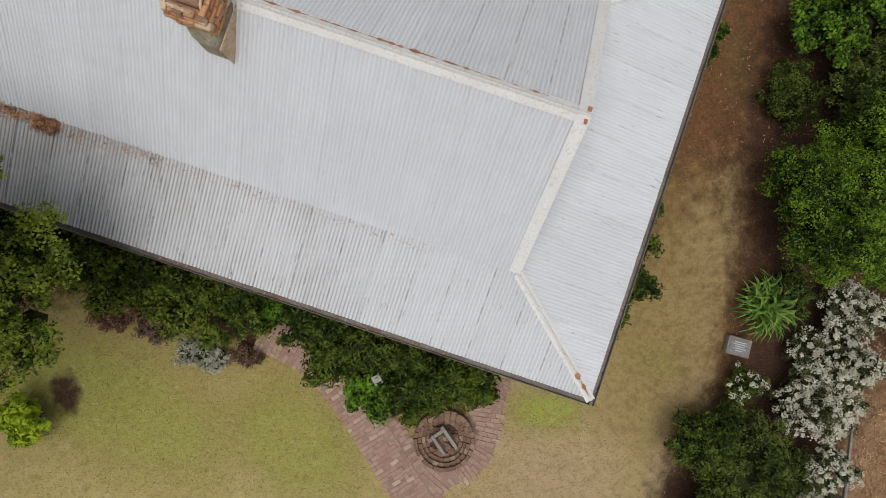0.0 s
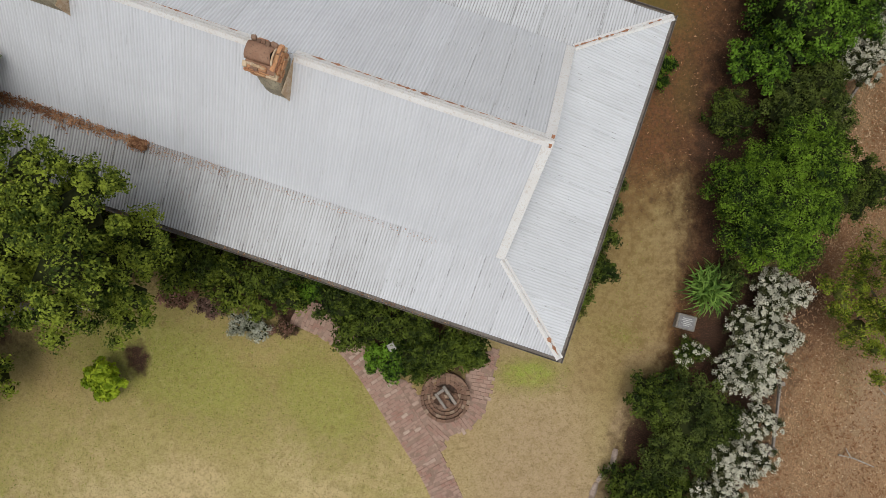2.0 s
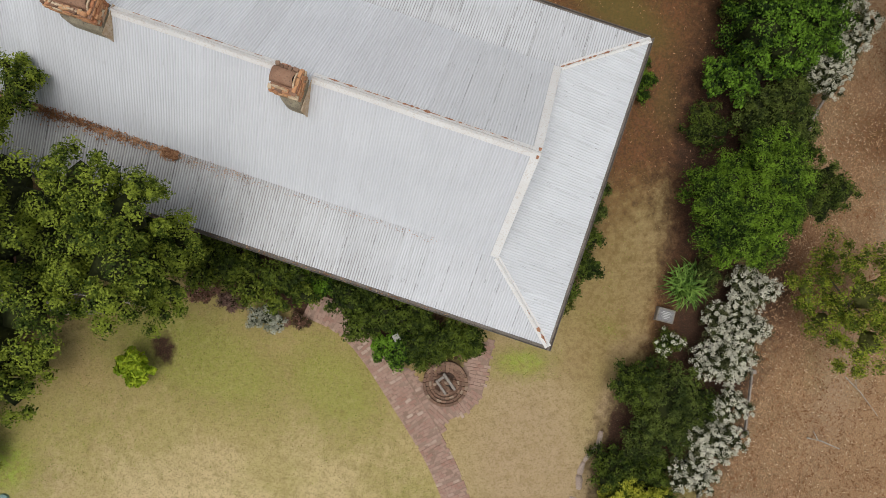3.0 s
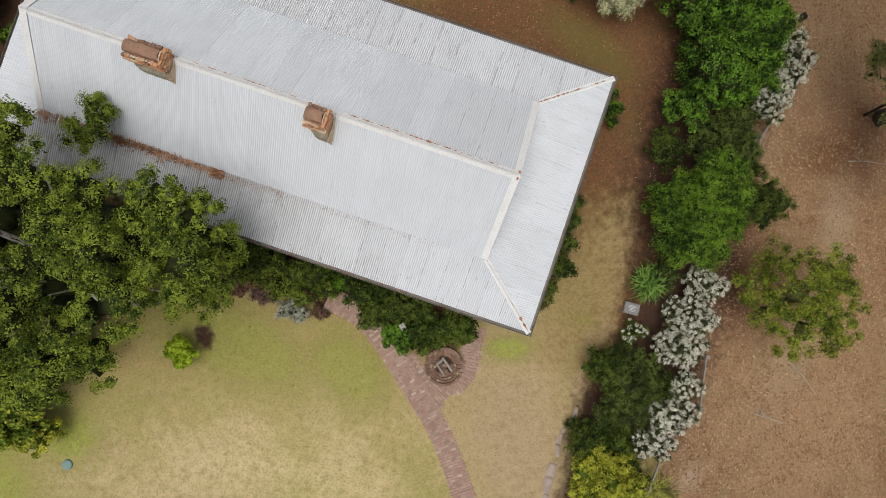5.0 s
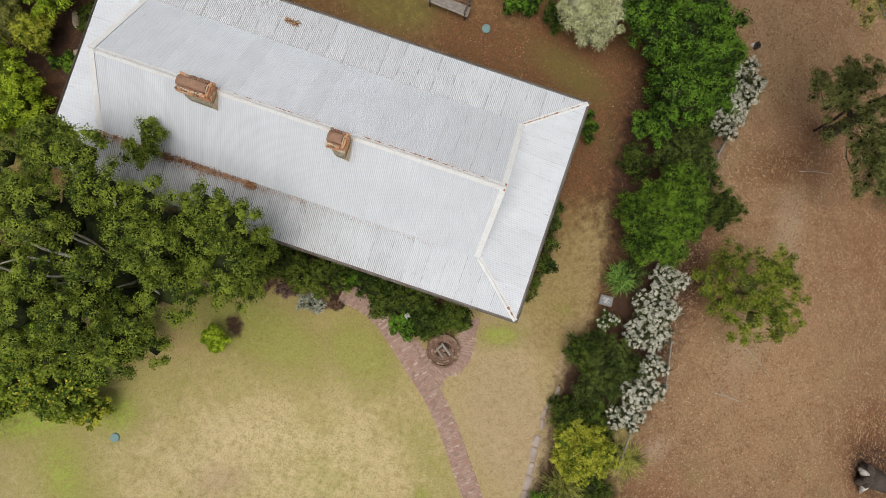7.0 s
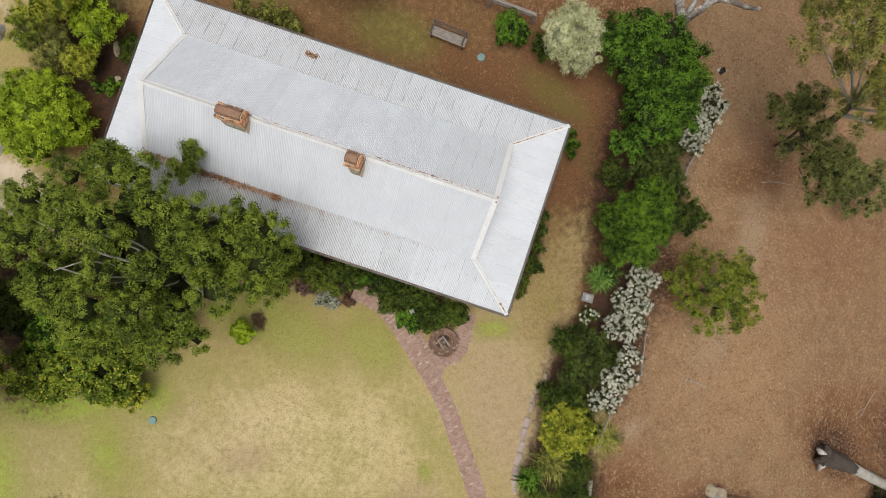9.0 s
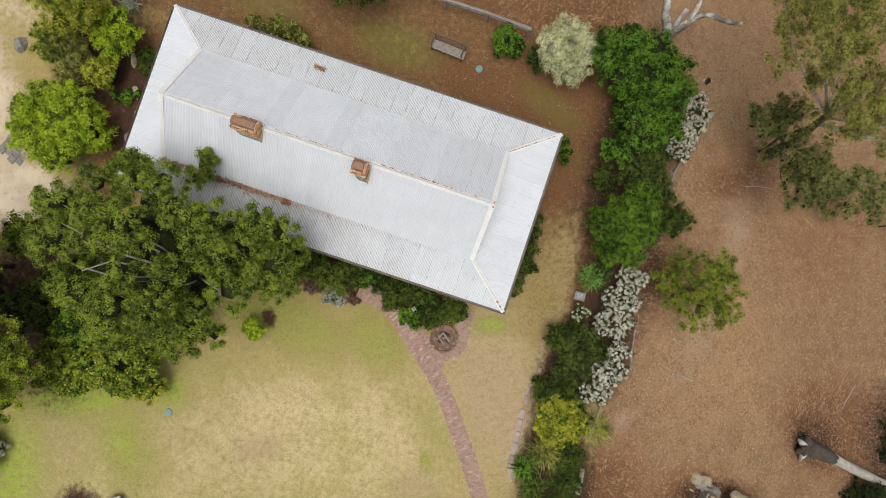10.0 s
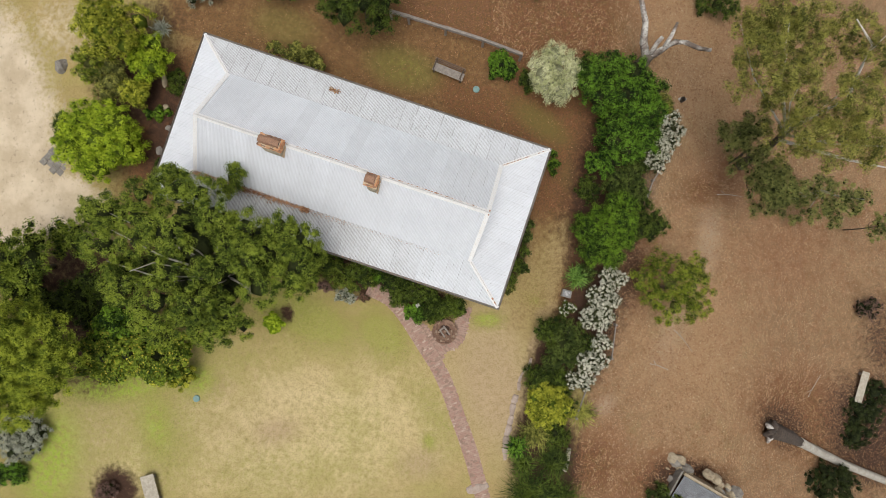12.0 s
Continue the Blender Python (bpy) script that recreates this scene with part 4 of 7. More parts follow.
def barge(x, out, y0, y1, material):
    """The folded flashing over a gable's edge."""
    p, q = Vector((x, y0, ZJ + 0.02)), Vector((x, y1, ZR + 0.02))
    bm = bmesh.new()
    n = Vector((0, -(q.z - p.z), (q.y - p.y))).normalized() * (1 if q.y > p.y else -1)
    rows = []
    for i in range(9):
        c = p.lerp(q, i / 8)
        rows.append([bm.verts.new(v) for v in (c - Vector((out * 0.19, 0, 0)) + n * 0.012, c - Vector((out * 0.02, 0, 0)) + n * 0.022, c + Vector((out * 0.04, 0, 0)) + n * 0.02, c + Vector((out * 0.05, 0, -0.16)))])
    for r0, r1 in zip(rows, rows[1:]):
        for a, b, c2, d in zip(r0, r1, r1[1:], r0[1:]):
            bm.faces.new((a, b, c2, d))
    bm.normal_update()
    bmesh.ops.solidify(bm, geom=bm.faces[:], thickness=0.004)
    bmesh.ops.recalc_face_normals(bm, faces=bm.faces[:])
    return part("barge_flashing", bm, material, house)


for x, out in ((CE, 1), (CW, -1)):
    barge(x, out, CS, YR, M_CAP)
    barge(x, out, CN, YR, M_CAP)

# gable ends, core walls with thickness, verandah floor and posts
for x0, x1 in ((CE - 0.25, CE - 0.03), (CW + 0.03, CW + 0.25)):
    bm = bmesh.new()
    tri = [(CS + 0.12, ZJ - 0.02), (CN - 0.12, ZJ - 0.02), (YR, ZR - 0.06)]
    a = [bm.verts.new((x0, y, z)) for y, z in tri]
    b = [bm.verts.new((x1, y, z)) for y, z in tri]
    bm.faces.new(a[::-1]), bm.faces.new(b)
    for i in range(3):
        bm.faces.new((a[i], a[(i + 1) % 3], b[(i + 1) % 3], b[i]))
    bmesh.ops.recalc_face_normals(bm, faces=bm.faces[:])
    # the unseen gable face is made white to bounce light onto the end roof
    part("gable_wall", bm, M_WHITE, house, "gable, its white added to bounce light")
part("wall", block(CW, CE, CS + 0.02, CS + 0.32, -0.1, ZJ - 0.06), M_WALL, house)
part("wall", block(CW, CE, CN - 0.32, CN - 0.02, -0.1, ZJ - 0.06), M_WALL, house)
part("wall", block(CE - 0.32, CE - 0.02, CS + 0.33, CN - 0.33, -0.1, ZJ - 0.06), M_WALL, house)
part("wall", block(CW + 0.02, CW + 0.32, CS + 0.33, CN - 0.33, -0.1, ZJ - 0.06), M_WALL, house)
part("verandah_floor", block(XW + 0.35, XE - 0.35, YS + 0.35, YN - 0.35, -0.3, 0.16, 0.02), M_SANDSTONE, house)
spots = [(x, y) for y in (0.5, YN - 0.5) for x in np.linspace(XW + 0.5, XE - 0.5, 9)] + [(x, y) for x in (XW + 0.5, XE - 0.5) for y in (3.4, 6.2)]
post = mesh_of("post", *(lambda v: (v, [(0, 1, 5, 4), (1, 2, 6, 5), (2, 3, 7, 6), (3, 0, 4, 7), (4, 5, 6, 7), (3, 2, 1, 0)]))(
    [(sx * 0.055, sy * 0.055, z) for z in (0.16, ZE + 0.03) for sx, sy in ((-1, -1), (1, -1), (1, 1), (-1, 1))]), M_TIMBER_DARK)
for x, y in spots:
    ob = new("post", post)
    ob.parent, ob.location = house, (x, y, 0)
for x0, x1, y0, y1 in ((XW + 0.04, XE - 0.04, YS + 0.03, YS + 0.06), (XW + 0.04, XE - 0.04, YN - 0.06, YN - 0.03), (XE - 0.06, XE - 0.03, YS + 0.07, YN - 0.07), (XW + 0.03, XW + 0.06, YS + 0.07, YN - 0.07)):
    part("fascia", block(x0, x1, y0, y1, ZE - 0.2, ZE - 0.03), M_TIMBER_DARK, house)


def gutter(x0, y0, x1, y1, ox, oy):
    """An open eaves gutter: back, floor, front and a rolled lip, hung a finger's width off the fascia."""
    prof = [(0.008, -0.025), (0.010, -0.105), (0.10, -0.105), (0.112, -0.03), (0.124, -0.03), (0.126, -0.045), (0.118, -0.115), (0.0, -0.115)]
    bm = bmesh.new()
    n = 14
    rows = []
    for i in range(n + 1):
        x, y = x0 + (x1 - x0) * i / n, y0 + (y1 - y0) * i / n
        sag = rng.normal(0, 0.006)
        rows.append([bm.verts.new((x + ox * o, y + oy * o, ZE + z + 0.015 + sag)) for o, z in prof])
    for r0, r1 in zip(rows, rows[1:]):
        for k2 in range(len(prof)):
            bm.faces.new((r0[k2], r1[k2], r1[(k2 + 1) % len(prof)], r0[(k2 + 1) % len(prof)]))
    bm.faces.new(rows[0]), bm.faces.new(rows[-1][::-1])
    bmesh.ops.recalc_face_normals(bm, faces=bm.faces[:])
    return part("gutter", bm, M_GUTTER, house)


gutter(XW, YS, XE, YS, 0, -1)
gutter(XW, YN, XE, YN, 0, 1)
gutter(XE, YS - 0.12, XE, YN + 0.12, 1, 0)
gutter(XW, YS - 0.12, XW, YN + 0.12, -1, 0)


def rounded_foot(x0, x1, y0, y1, z0, z1):
    """A rendered foot on the slope: square at the eastern corner, drawn in round at the western one."""
    r = min(0.3, (x1 - x0) * 0.45)
    ring = [(x1, y1), (x0, y1), (x0, y0 + r)] + [(x0 + r - r * math.cos(radians(a)), y0 + r - r * math.sin(radians(a))) for a in (18, 36, 54, 72)] + [(x0 + r, y0), (x1, y0)]
    bm = bmesh.new()
    rows = []
    for k2 in range(5):
        z = z0 + (z1 - z0) * k2 / 4
        draw = 0.05 * (k2 / 4) ** 0.7
        xm, ym = (x0 + x1) / 2, (y0 + y1) / 2
        rows.append([bm.verts.new((px2 + (draw if px2 < xm else -draw) + rng.normal(0, 0.006), py2 + (draw if py2 < ym else -draw) + rng.normal(0, 0.006), z)) for px2, py2 in ring])
    n = len(ring)
    for r0, r1 in zip(rows, rows[1:]):
        for q in range(n):
            bm.faces.new((r0[q], r0[(q + 1) % n], r1[(q + 1) % n], r1[q]))
    bm.faces.new(rows[-1])
    bmesh.ops.recalc_face_normals(bm, faces=bm.faces[:])
    return bm


def chimney(x0, x1, y0, y1, z0, z1, flues):
    """A squat brick stack on a rendered foot, corbelled at the head, its flues roofed with a brick barrel vault."""
    c = part("chimney", block(x0 + 0.05, x1 - 0.05, y0 + 0.05, y1 - 0.05, z0 + 0.1, z1 - 0.06), M_MORTAR, house, "orange brick chimney with barrel cover")
    zf = z0 + (z1 - z0) * 0.5
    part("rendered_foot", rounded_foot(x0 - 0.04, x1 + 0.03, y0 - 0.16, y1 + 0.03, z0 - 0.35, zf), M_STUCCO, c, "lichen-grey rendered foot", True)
    # a skim of pale limewash down the eastern face
    skim = block(x1 + 0.036, x1 + 0.052, y0 - 0.165, y1 + 0.02, z0 - 0.3, zf + 0.01, 0.006, None, 0.006)
    part("limewash_skim", skim, M_LIMEWASH, c, "cream limewash over the brick")
    courses = int((z1 - zf) / 0.083)
    for j in range(courses):
        z = z1 - (courses - j) * 0.083
        grow = {courses - 1: 0.015, courses - 2: 0.045, courses - 3: 0.02}.get(j, 0.0)
        for side in range(4):
            if side < 2:
                lo, hi, yy = x0 - grow, x1 + grow, (y0 - grow if side == 0 else y1 + grow - 0.11)
            else:
                lo, hi, yy = y0 - grow + 0.115, y1 + grow - 0.115, (x0 - grow if side == 2 else x1 + grow - 0.11)
            n = max(2, int(round((hi - lo) / 0.24)))
            off = 0.5 if (j % 2) else 0.0
            edges = [lo] + [lo + (hi - lo) * (q + off) / n for q in range(n + 1) if 0.02 < (q + off) / n < 0.98] + [hi]
            for e0, e1 in zip(edges, edges[1:]):
                if e1 - e0 < 0.05:
                    continue
                w = rng.normal(0, 0.012)
                bmk = block(e0 + 0.004, e1 - 0.004, yy + w, yy + 0.11 + w, z + 0.005, z + 0.078, 0.014, None, 0.005) if side < 2 else block(yy + w, yy + 0.11 + w, e0 + 0.004, e1 - 0.004, z + 0.005, z + 0.078, 0.014, None, 0.005)
                part("brick", bmk, M_CHIMNEY_BRICK, c)
    part("mortar_bed", block(x0 - 0.005, x1 + 0.005, y0 - 0.005, y1 + 0.005, z1 - 0.02, z1 + 0.015, 0.01, None, 0.008), M_POT, c)
    # the barrel: a low vault along the ridge, open at its eastern end, on the northern two thirds of the head
    ym, r, xe = y0 + (y1 - y0) * 0.56, (y1 - y0) * 0.31, x1 - 0.13
    bm = bmesh.new()
    n = 14
    rows = []
    for i in range(n + 1):
        w = math.pi * i / n
        cut = xe + 0.02 * math.sin(3.1 * w)
        rows.append([bm.verts.new((xx, ym + rr * math.cos(w), z1 + 0.015 + rr * 0.62 * math.sin(w) + rng.normal(0, 0.003))) for xx, rr in ((x0 - 0.035, r), (cut, r), (cut, r - 0.03), (x0 - 0.035, r - 0.03))])
    for r0, r1 in zip(rows, rows[1:]):
        for q in range(4):
            bm.faces.new((r0[q], r1[q], r1[(q + 1) % 4], r0[(q + 1) % 4]))
    bm.faces.new(rows[0]), bm.faces.new(rows[-1][::-1])
    bmesh.ops.recalc_face_normals(bm, faces=bm.faces[:])
    part("barrel_cover", bm, M_POT, c, "brown weathered barrel cover", True)
    # its eastern rim of pale mortar, and the black plate behind it
    rim = bmesh.new()
    rows = []
    for i in range(11):
        w = math.pi * i / 10
        rows.append([rim.verts.new((xx, ym + rr * math.cos(w), z1 + 0.015 + rr * 0.62 * math.sin(w))) for xx, rr in ((xe + 0.022, r + 0.006), (xe + 0.055, r - 0.004), (xe + 0.055, r - 0.045), (xe + 0.022, r - 0.04))])
    for r0, r1 in zip(rows, rows[1:]):
        for q in range(4):
            rim.faces.new((r0[q], r1[q], r1[(q + 1) % 4], r0[(q + 1) % 4]))
    rim.faces.new(rows[0]), rim.faces.new(rows[-1][::-1])
    bmesh.ops.recalc_face_normals(rim, faces=rim.faces[:])
    part("mortar_rim", rim, M_LIMEWASH, c, "pale mortar rim of the barrel")
    part("flue_mouth", block(xe - 0.03, xe - 0.02, ym - r + 0.04, ym + r - 0.04, z1 + 0.02, z1 + 0.09), M_HOLLOW_BLACK, c)
    # broken bricks bedded along both sides of the barrel, dark with soot, and crumbling mortar on the southern ones
    for yy, d in ((y1 - 0.035, 0.045), (y0 + 0.05, 0.055)):
        xx = x0 - 0.02
        while xx < xe - 0.03:
            ln = rng.uniform(0.07, 0.17)
            part("brick", block(-ln / 2, ln / 2, -d, d, -0.01, rng.uniform(0.035, 0.075), 0.014, pose(xx + ln / 2, yy + rng.normal(0, 0.012), z1 + 0.012, rng.normal(0, 4), rng.normal(0, 4), rng.normal(0, 8)), 0.01), M_WELL_BRICK if rng.uniform() < 0.7 else M_CHIMNEY_BRICK, c)
            xx += ln + 0.008
    for i in range(5 * flues):
        sx2 = rng.uniform(0.03, 0.06)
        part("mortar_lump", rock(bmesh.new(), x0 + 0.06 + (xe - x0 - 0.12) * (i + 0.5) / (5 * flues), y0 + 0.07 + rng.normal(0, 0.015), z1 + 0.07, sx2, 0.035, 0.025, i), M_LIMEWASH, c, "crumbling pale mortar")
    for i in range(3):
        part("brick", block(-0.045, 0.045, -0.09, 0.09, 0, 0.045, 0.014, pose(x1 - 0.05, y0 + 0.16 + 0.19 * i, z1 + 0.012, rng.normal(0, 3), rng.normal(0, 3), rng.normal(0, 6)), 0.008), M_CHIMNEY_BRICK, c)
    return c


chimney(-8.93, -8.28, 3.98, 4.62, 4.35, 5.5, 1)
chimney(-14.78, -13.56, 4.2, 4.82, 4.5, 5.38, 2)


# ---- the garden near the house ----
def well(x, y):
    """A low round well-head of stepped brick rings, half filled with rubble, with a timber frame in it."""
    t = thing("well", "low round brick well-head filled with rubble and an old timber frame", "well", pose(x, y, gz(x, y)))
    for r, z, n in ((0.72, 0.30, 30), (0.62, 0.24, 26), (0.53, 0.17, 22), (0.44, 0.10, 18)):
        ring = part("ring", annulus(bmesh.new(), r - 0.04, r + 0.045, -0.05, z - 0.055), M_WELL_BRICK, t)
        for i in range(n):
            a = 360 * i / n + rng.normal(0, 0.8)
            part("brick", block(r - 0.055, r + 0.05, -math.pi * r / n * 0.92, math.pi * r / n * 0.92, z - 0.062 + rng.normal(0, 0.006), z + rng.normal(0, 0.008), 0.008, pose(0, 0, 0, 0, 0, a), 0.004), M_WELL_BRICK, ring)
    part("fill", tube(bmesh.new(), [(0, 0, -0.05), (0, 0, 0.04)], (0.42, 0.42), 24), M_SOIL, t)
    bm = bmesh.new()
    for i in range(46):
        a, d = rng.uniform(0, 6.28), 0.4 * math.sqrt(rng.uniform())
        s = rng.uniform(0.03, 0.075)
        rock(bm, d * math.cos(a), d * math.sin(a), 0.07 + s * 0.4, s * 1.3, s, s * 0.7, i)
    part("rubble", bm, M_WELL_BRICK, t, "brown rubble")
    m = pose(-0.05, 0.03, 0.0, 0, 0, 35)
    frame_part = part("timber_frame", block(-0.2, -0.12, -0.34, 0.24, 0.24, 0.31, 0.008, m), M_TIMBER, t, "weathered timber frame")
    part("rail", block(0.13, 0.22, -0.4, 0.28, 0.24, 0.31, 0.008, m), M_TIMBER, frame_part)
    part("rail", block(-0.115, 0.125, 0.14, 0.23, 0.245, 0.305, 0.008, m), M_TIMBER, frame_part)
    # a black slab on the fill stands for the shade inside the frame
    part("pit_shade", block(-0.1, 0.1, -0.35, 0.16, 0.05, 0.09, 0.0, m), M_HOLLOW_BLACK, t, "black slab for the shade inside the frame")
    return t


well(-0.02, -4.42)


def bench(name, x0, y0, x1, y1, depth, seat_h, back, label, seat_mat):
    """A slatted garden seat from one end to the other, its back on the far side."""
    ln = math.hypot(x1 - x0, y1 - y0)
    t = thing(name, label, "bench", pose(x0, y0, gz(x0, y0), 0, 0, math.degrees(math.atan2(y1 - y0, x1 - x0))))
    for i in range(4):
        part("slat", block(0, ln, i * depth / 4 + 0.006, (i + 1) * depth / 4 - 0.006, seat_h - 0.035, seat_h, 0.006, None, 0.002), seat_mat, t)
    for x in (0.08, ln - 0.16):
        for y in (0.03, depth - 0.1):
            part("leg", block(x, x + 0.08, y, y + 0.08, -0.05, seat_h - 0.04, 0.005), M_TIMBER_DARK, t)
        part("bearer", block(x, x + 0.08, 0.0, depth, seat_h - 0.1, seat_h - 0.037), M_TIMBER_DARK, t)
        if back:
            part("armrest", block(x - 0.04, x + 0.05, 0.0, depth, seat_h + 0.2, seat_h + 0.235, 0.005), M_TIMBER_DARK, t)
            part("arm_post", block(x, x + 0.05, 0.02, 0.07, seat_h, seat_h + 0.2), M_TIMBER_DARK, t)
    if back:
        for i in range(3):
            z = seat_h + 0.1 + 0.13 * i
            part("back_slat", block(0, ln, depth + 0.02 + 0.05 * i, depth + 0.05 + 0.05 * i, z, z + 0.11, 0.006), M_TIMBER_RED, t)
        for x in (0.1, ln - 0.16):
            part("back_post", block(x, x + 0.06, depth + 0.06, depth + 0.12, -0.05, seat_h + 0.46), M_TIMBER_DARK, t)
    return t


bench("garden_bench", -0.78, 11.75, 1.07, 11.0, 0.5, 0.44, True, "weathered grey-brown slatted timber garden bench on bare earth", M_TIMBER)


def plank_seat(name, x, y, turn, ln, w, label):
    t = thing(name, label, "bench", pose(x, y, gz(x, y), 0, 0, turn))
    part("seat", block(0, ln, 0, w, 0.38, 0.44, 0.012, None, 0.003), M_TIMBER_PALE, t)
    for q in (0.15, ln - 0.35):
        part("leg", block(q, q + 0.2, w * 0.15, w * 0.85, -0.1, 0.38, 0.01), M_STONE, t)
    return t


plank_seat("stone_bench", -18.75, -13.3, -75, 1.9, 0.85, "pale grey slab bench beside bare red earth")
plank_seat("timber_bench", 33.3, -8.9, -107, 2.5, 0.6, "pale plank bench on the leaf litter")


def rail_fence(name, pts, h, rails, label, mat, post_every=True):
    """Posts and sawn rails along points."""
    t = thing(name, label, "fence", pose(0, 0, 0))
    for x, y in pts:
        part("post", block(x - 0.07, x + 0.07, y - 0.07, y + 0.07, gz(x, y) - 0.2, gz(x, y) + h + 0.04, 0.012, None, 0.006), mat, t)
    for (x0, y0), (x1, y1) in zip(pts, pts[1:]):
        a, b = gz(x0, y0), gz(x1, y1)
        ln, turn = math.hypot(x1 - x0, y1 - y0), math.degrees(math.atan2(y1 - y0, x1 - x0))
        for z, off, wd in rails:
            m = pose(x0, y0, a + z, 0, -math.degrees(math.atan2(b - a, ln)), turn)
            part("rail", block(-0.05, ln + 0.05, off, off + wd, -0.06, 0.03, 0.01, m, 0.006), mat, t)
    return t


rail_fence("rail_fence", [(-3.3, 15.1), (-2.2, 14.8), (0.07, 14.1), (2.37, 13.38), (4.7, 12.5)], 0.95, ((0.9, -0.02, 0.1), (0.45, 0.1, 0.07), (0.86, 0.11, 0.05)), "silver-grey timber post and rail fence on leaf litter", M_TIMBER)
rail_fence("log_edging", [(14.15, 6.0), (13.45, 5.1), (12.95, 3.9)], 0.35, ((0.26, -0.03, 0.08),), "low weathered timber rail beside the hedge", M_TIMBER)
rail_fence("log_edging", [(10.75, -4.1), (10.45, -6.2), (8.95, -7.6), (8.1, -9.8)], 0.4, ((0.3, -0.03, 0.07),), "low weathered timber rail beside the flowering hedge", M_TIMBER)


def edging(name, pts, w, label):
    """Low uneven concrete edging, cast along the bed in rough lengths that swell and narrow."""
    t = thing(name, label, "garden edging", pose(0, 0, 0))
    for (x0, y0), (x1, y1) in zip(pts, pts[1:]):
        ln = math.hypot(x1 - x0, y1 - y0)
        sx, sy = -(y1 - y0) / ln, (x1 - x0) / ln
        n, bm, rows = max(4, int(ln / 0.12)), bmesh.new(), []
        for i in range(n + 1):
            q = 0.02 + 0.96 * i / n
            cx, cy = x0 + (x1 - x0) * q, y0 + (y1 - y0) * q
            off = 0.1 * noise.noise(Vector((cx * 1.3, cy * 1.3, 2.0)))
            half = w * (0.5 + 0.45 * noise.noise(Vector((cx * 1.1, cy * 1.1, 7.0)))) * (0.75 if i in (0, n) else 1.0)
            row = []
            for e, h in ((-1.0, -0.05), (-0.85, 0.025), (0.0, 0.045), (0.85, 0.025), (1.0, -0.05)):
                d = off + half * e * (1 + rng.normal(0, 0.06))
                px, py = cx + sx * d, cy + sy * d
                row.append(bm.verts.new((px, py, gz(px, py) + h + rng.normal(0, 0.004))))
            rows.append(row)
        for r0, r1 in zip(rows, rows[1:]):
            for p, q, u, v in zip(r0, r1, r1[1:], r0[1:]):
                bm.faces.new((p, q, u, v))
        bm.faces.new(rows[0]), bm.faces.new(rows[-1][::-1])
        bmesh.ops.recalc_face_normals(bm, faces=bm.faces[:])
        part("stone", bm, M_CONCRETE, t, "", True)
    return t


edging("bed_edging", [(5.36, -6.1), (5.2, -6.6), (4.75, -7.15), (4.6, -7.6), (4.52, -8.1)], 0.2, "low worn concrete edging along the bed")
edging("bed_edging", [(4.4, -8.35), (4.25, -8.9), (4.1, -9.6), (4.0, -10.2), (3.8, -10.9), (3.72, -11.6), (3.7, -12.4)], 0.36, "wide worn concrete edging along the bed")
edging("bed_edging", [(2.7, -13.9), (1.3, -14.3)], 0.5, "worn concrete edging at the end of the path")


def plaque(x, y, turn):
    t = thing("plaque", "dark slate plaque on a sloping stone block", "plaque", pose(x, y, gz(x, y), 0, 0, turn))
    part("block", block(-0.3, 0.3, -0.24, 0.24, -0.1, 0.2, 0.02, None, 0.012), M_STONE, t)
    p = part("plate", block(-0.25, 0.25, -0.19, 0.19, 0.204, 0.222, 0.005), M_SLATE, t, "slate plate with faded lines of writing")
    for i, w in enumerate((0.3, 0.36, 0.26, 0.33, 0.2)):
        part("line", block(-w / 2, w / 2, 0.11 - 0.055 * i, 0.13 - 0.055 * i, 0.223, 0.2255), M_WHITE, p)
    return t


plaque(7.58, -2.12, -14)


def valve_cap(x, y):
    t = thing("valve_box", "small teal irrigation box lid set in the grass", "valve box", pose(x, y, gz(x, y), 0, 0, 20), "irrigation lids")
    part("lid", tube(bmesh.new(), [(0, 0, -0.05), (0, 0, 0.045), (0, 0, 0.06)], (0.21, 0.21, 0.19), 16), M_TEAL, t)
    return t


valve_cap(-15.4, -8.57)
valve_cap(1.99, 10.66)


def boulder(x, y, rx, ry, rz, mat, seed, label):
    t = tagged(part("boulder", rock(bmesh.new(), 0, 0, 0, rx, ry, rz, seed), mat, None), label, "rock", "loose rocks")
    t.matrix_basis = pose(x, y, gz(x, y))
    return t


boulder(-24.5, 12.4, 0.4, 0.5, 0.4, M_STONE, 1, "grey boulder on the gravel drive")


def stone_apron(x, y, turn):
    """A small apron of rough stone slabs let into the drive."""
    t = thing("stone_apron", "small apron of grey stone slabs let into the gravel drive", "paving", pose(x, y, gz(x, y), 0, 0, turn))
    for i in range(4):
        for j in range(3):
            a, b = i * 0.42 - 0.84, j * 0.44 - 0.66 + 0.2 * (i % 2)
            part("stone", block(a + 0.015, a + 0.405, b + 0.015, b + 0.425, -0.08, 0.035 + rng.normal(0, 0.008), 0.02, None, 0.012), M_STONE, t)
    return t


stone_apron(-24.85, 6.25, -42)
boulder(-21.3, 4.1, 0.3, 0.4, 0.15, M_SANDSTONE, 4, "pale stone beside the trees")
boulder(-17.6, 11.3, 0.18, 0.4, 0.2, M_SANDSTONE, 5, "pale stone in the litter")
boulder(-17.5, 9.6, 0.2, 0.22, 0.15, M_SANDSTONE, 6, "pale stone in the litter")
boulder(-17.9, 6.9, 0.2, 0.3, 0.2, M_STONE, 7, "grey stone in the litter")
boulder(-17.3, 8.3, 0.22, 0.18, 0.2, M_STONE, 8, "grey stone in the litter")


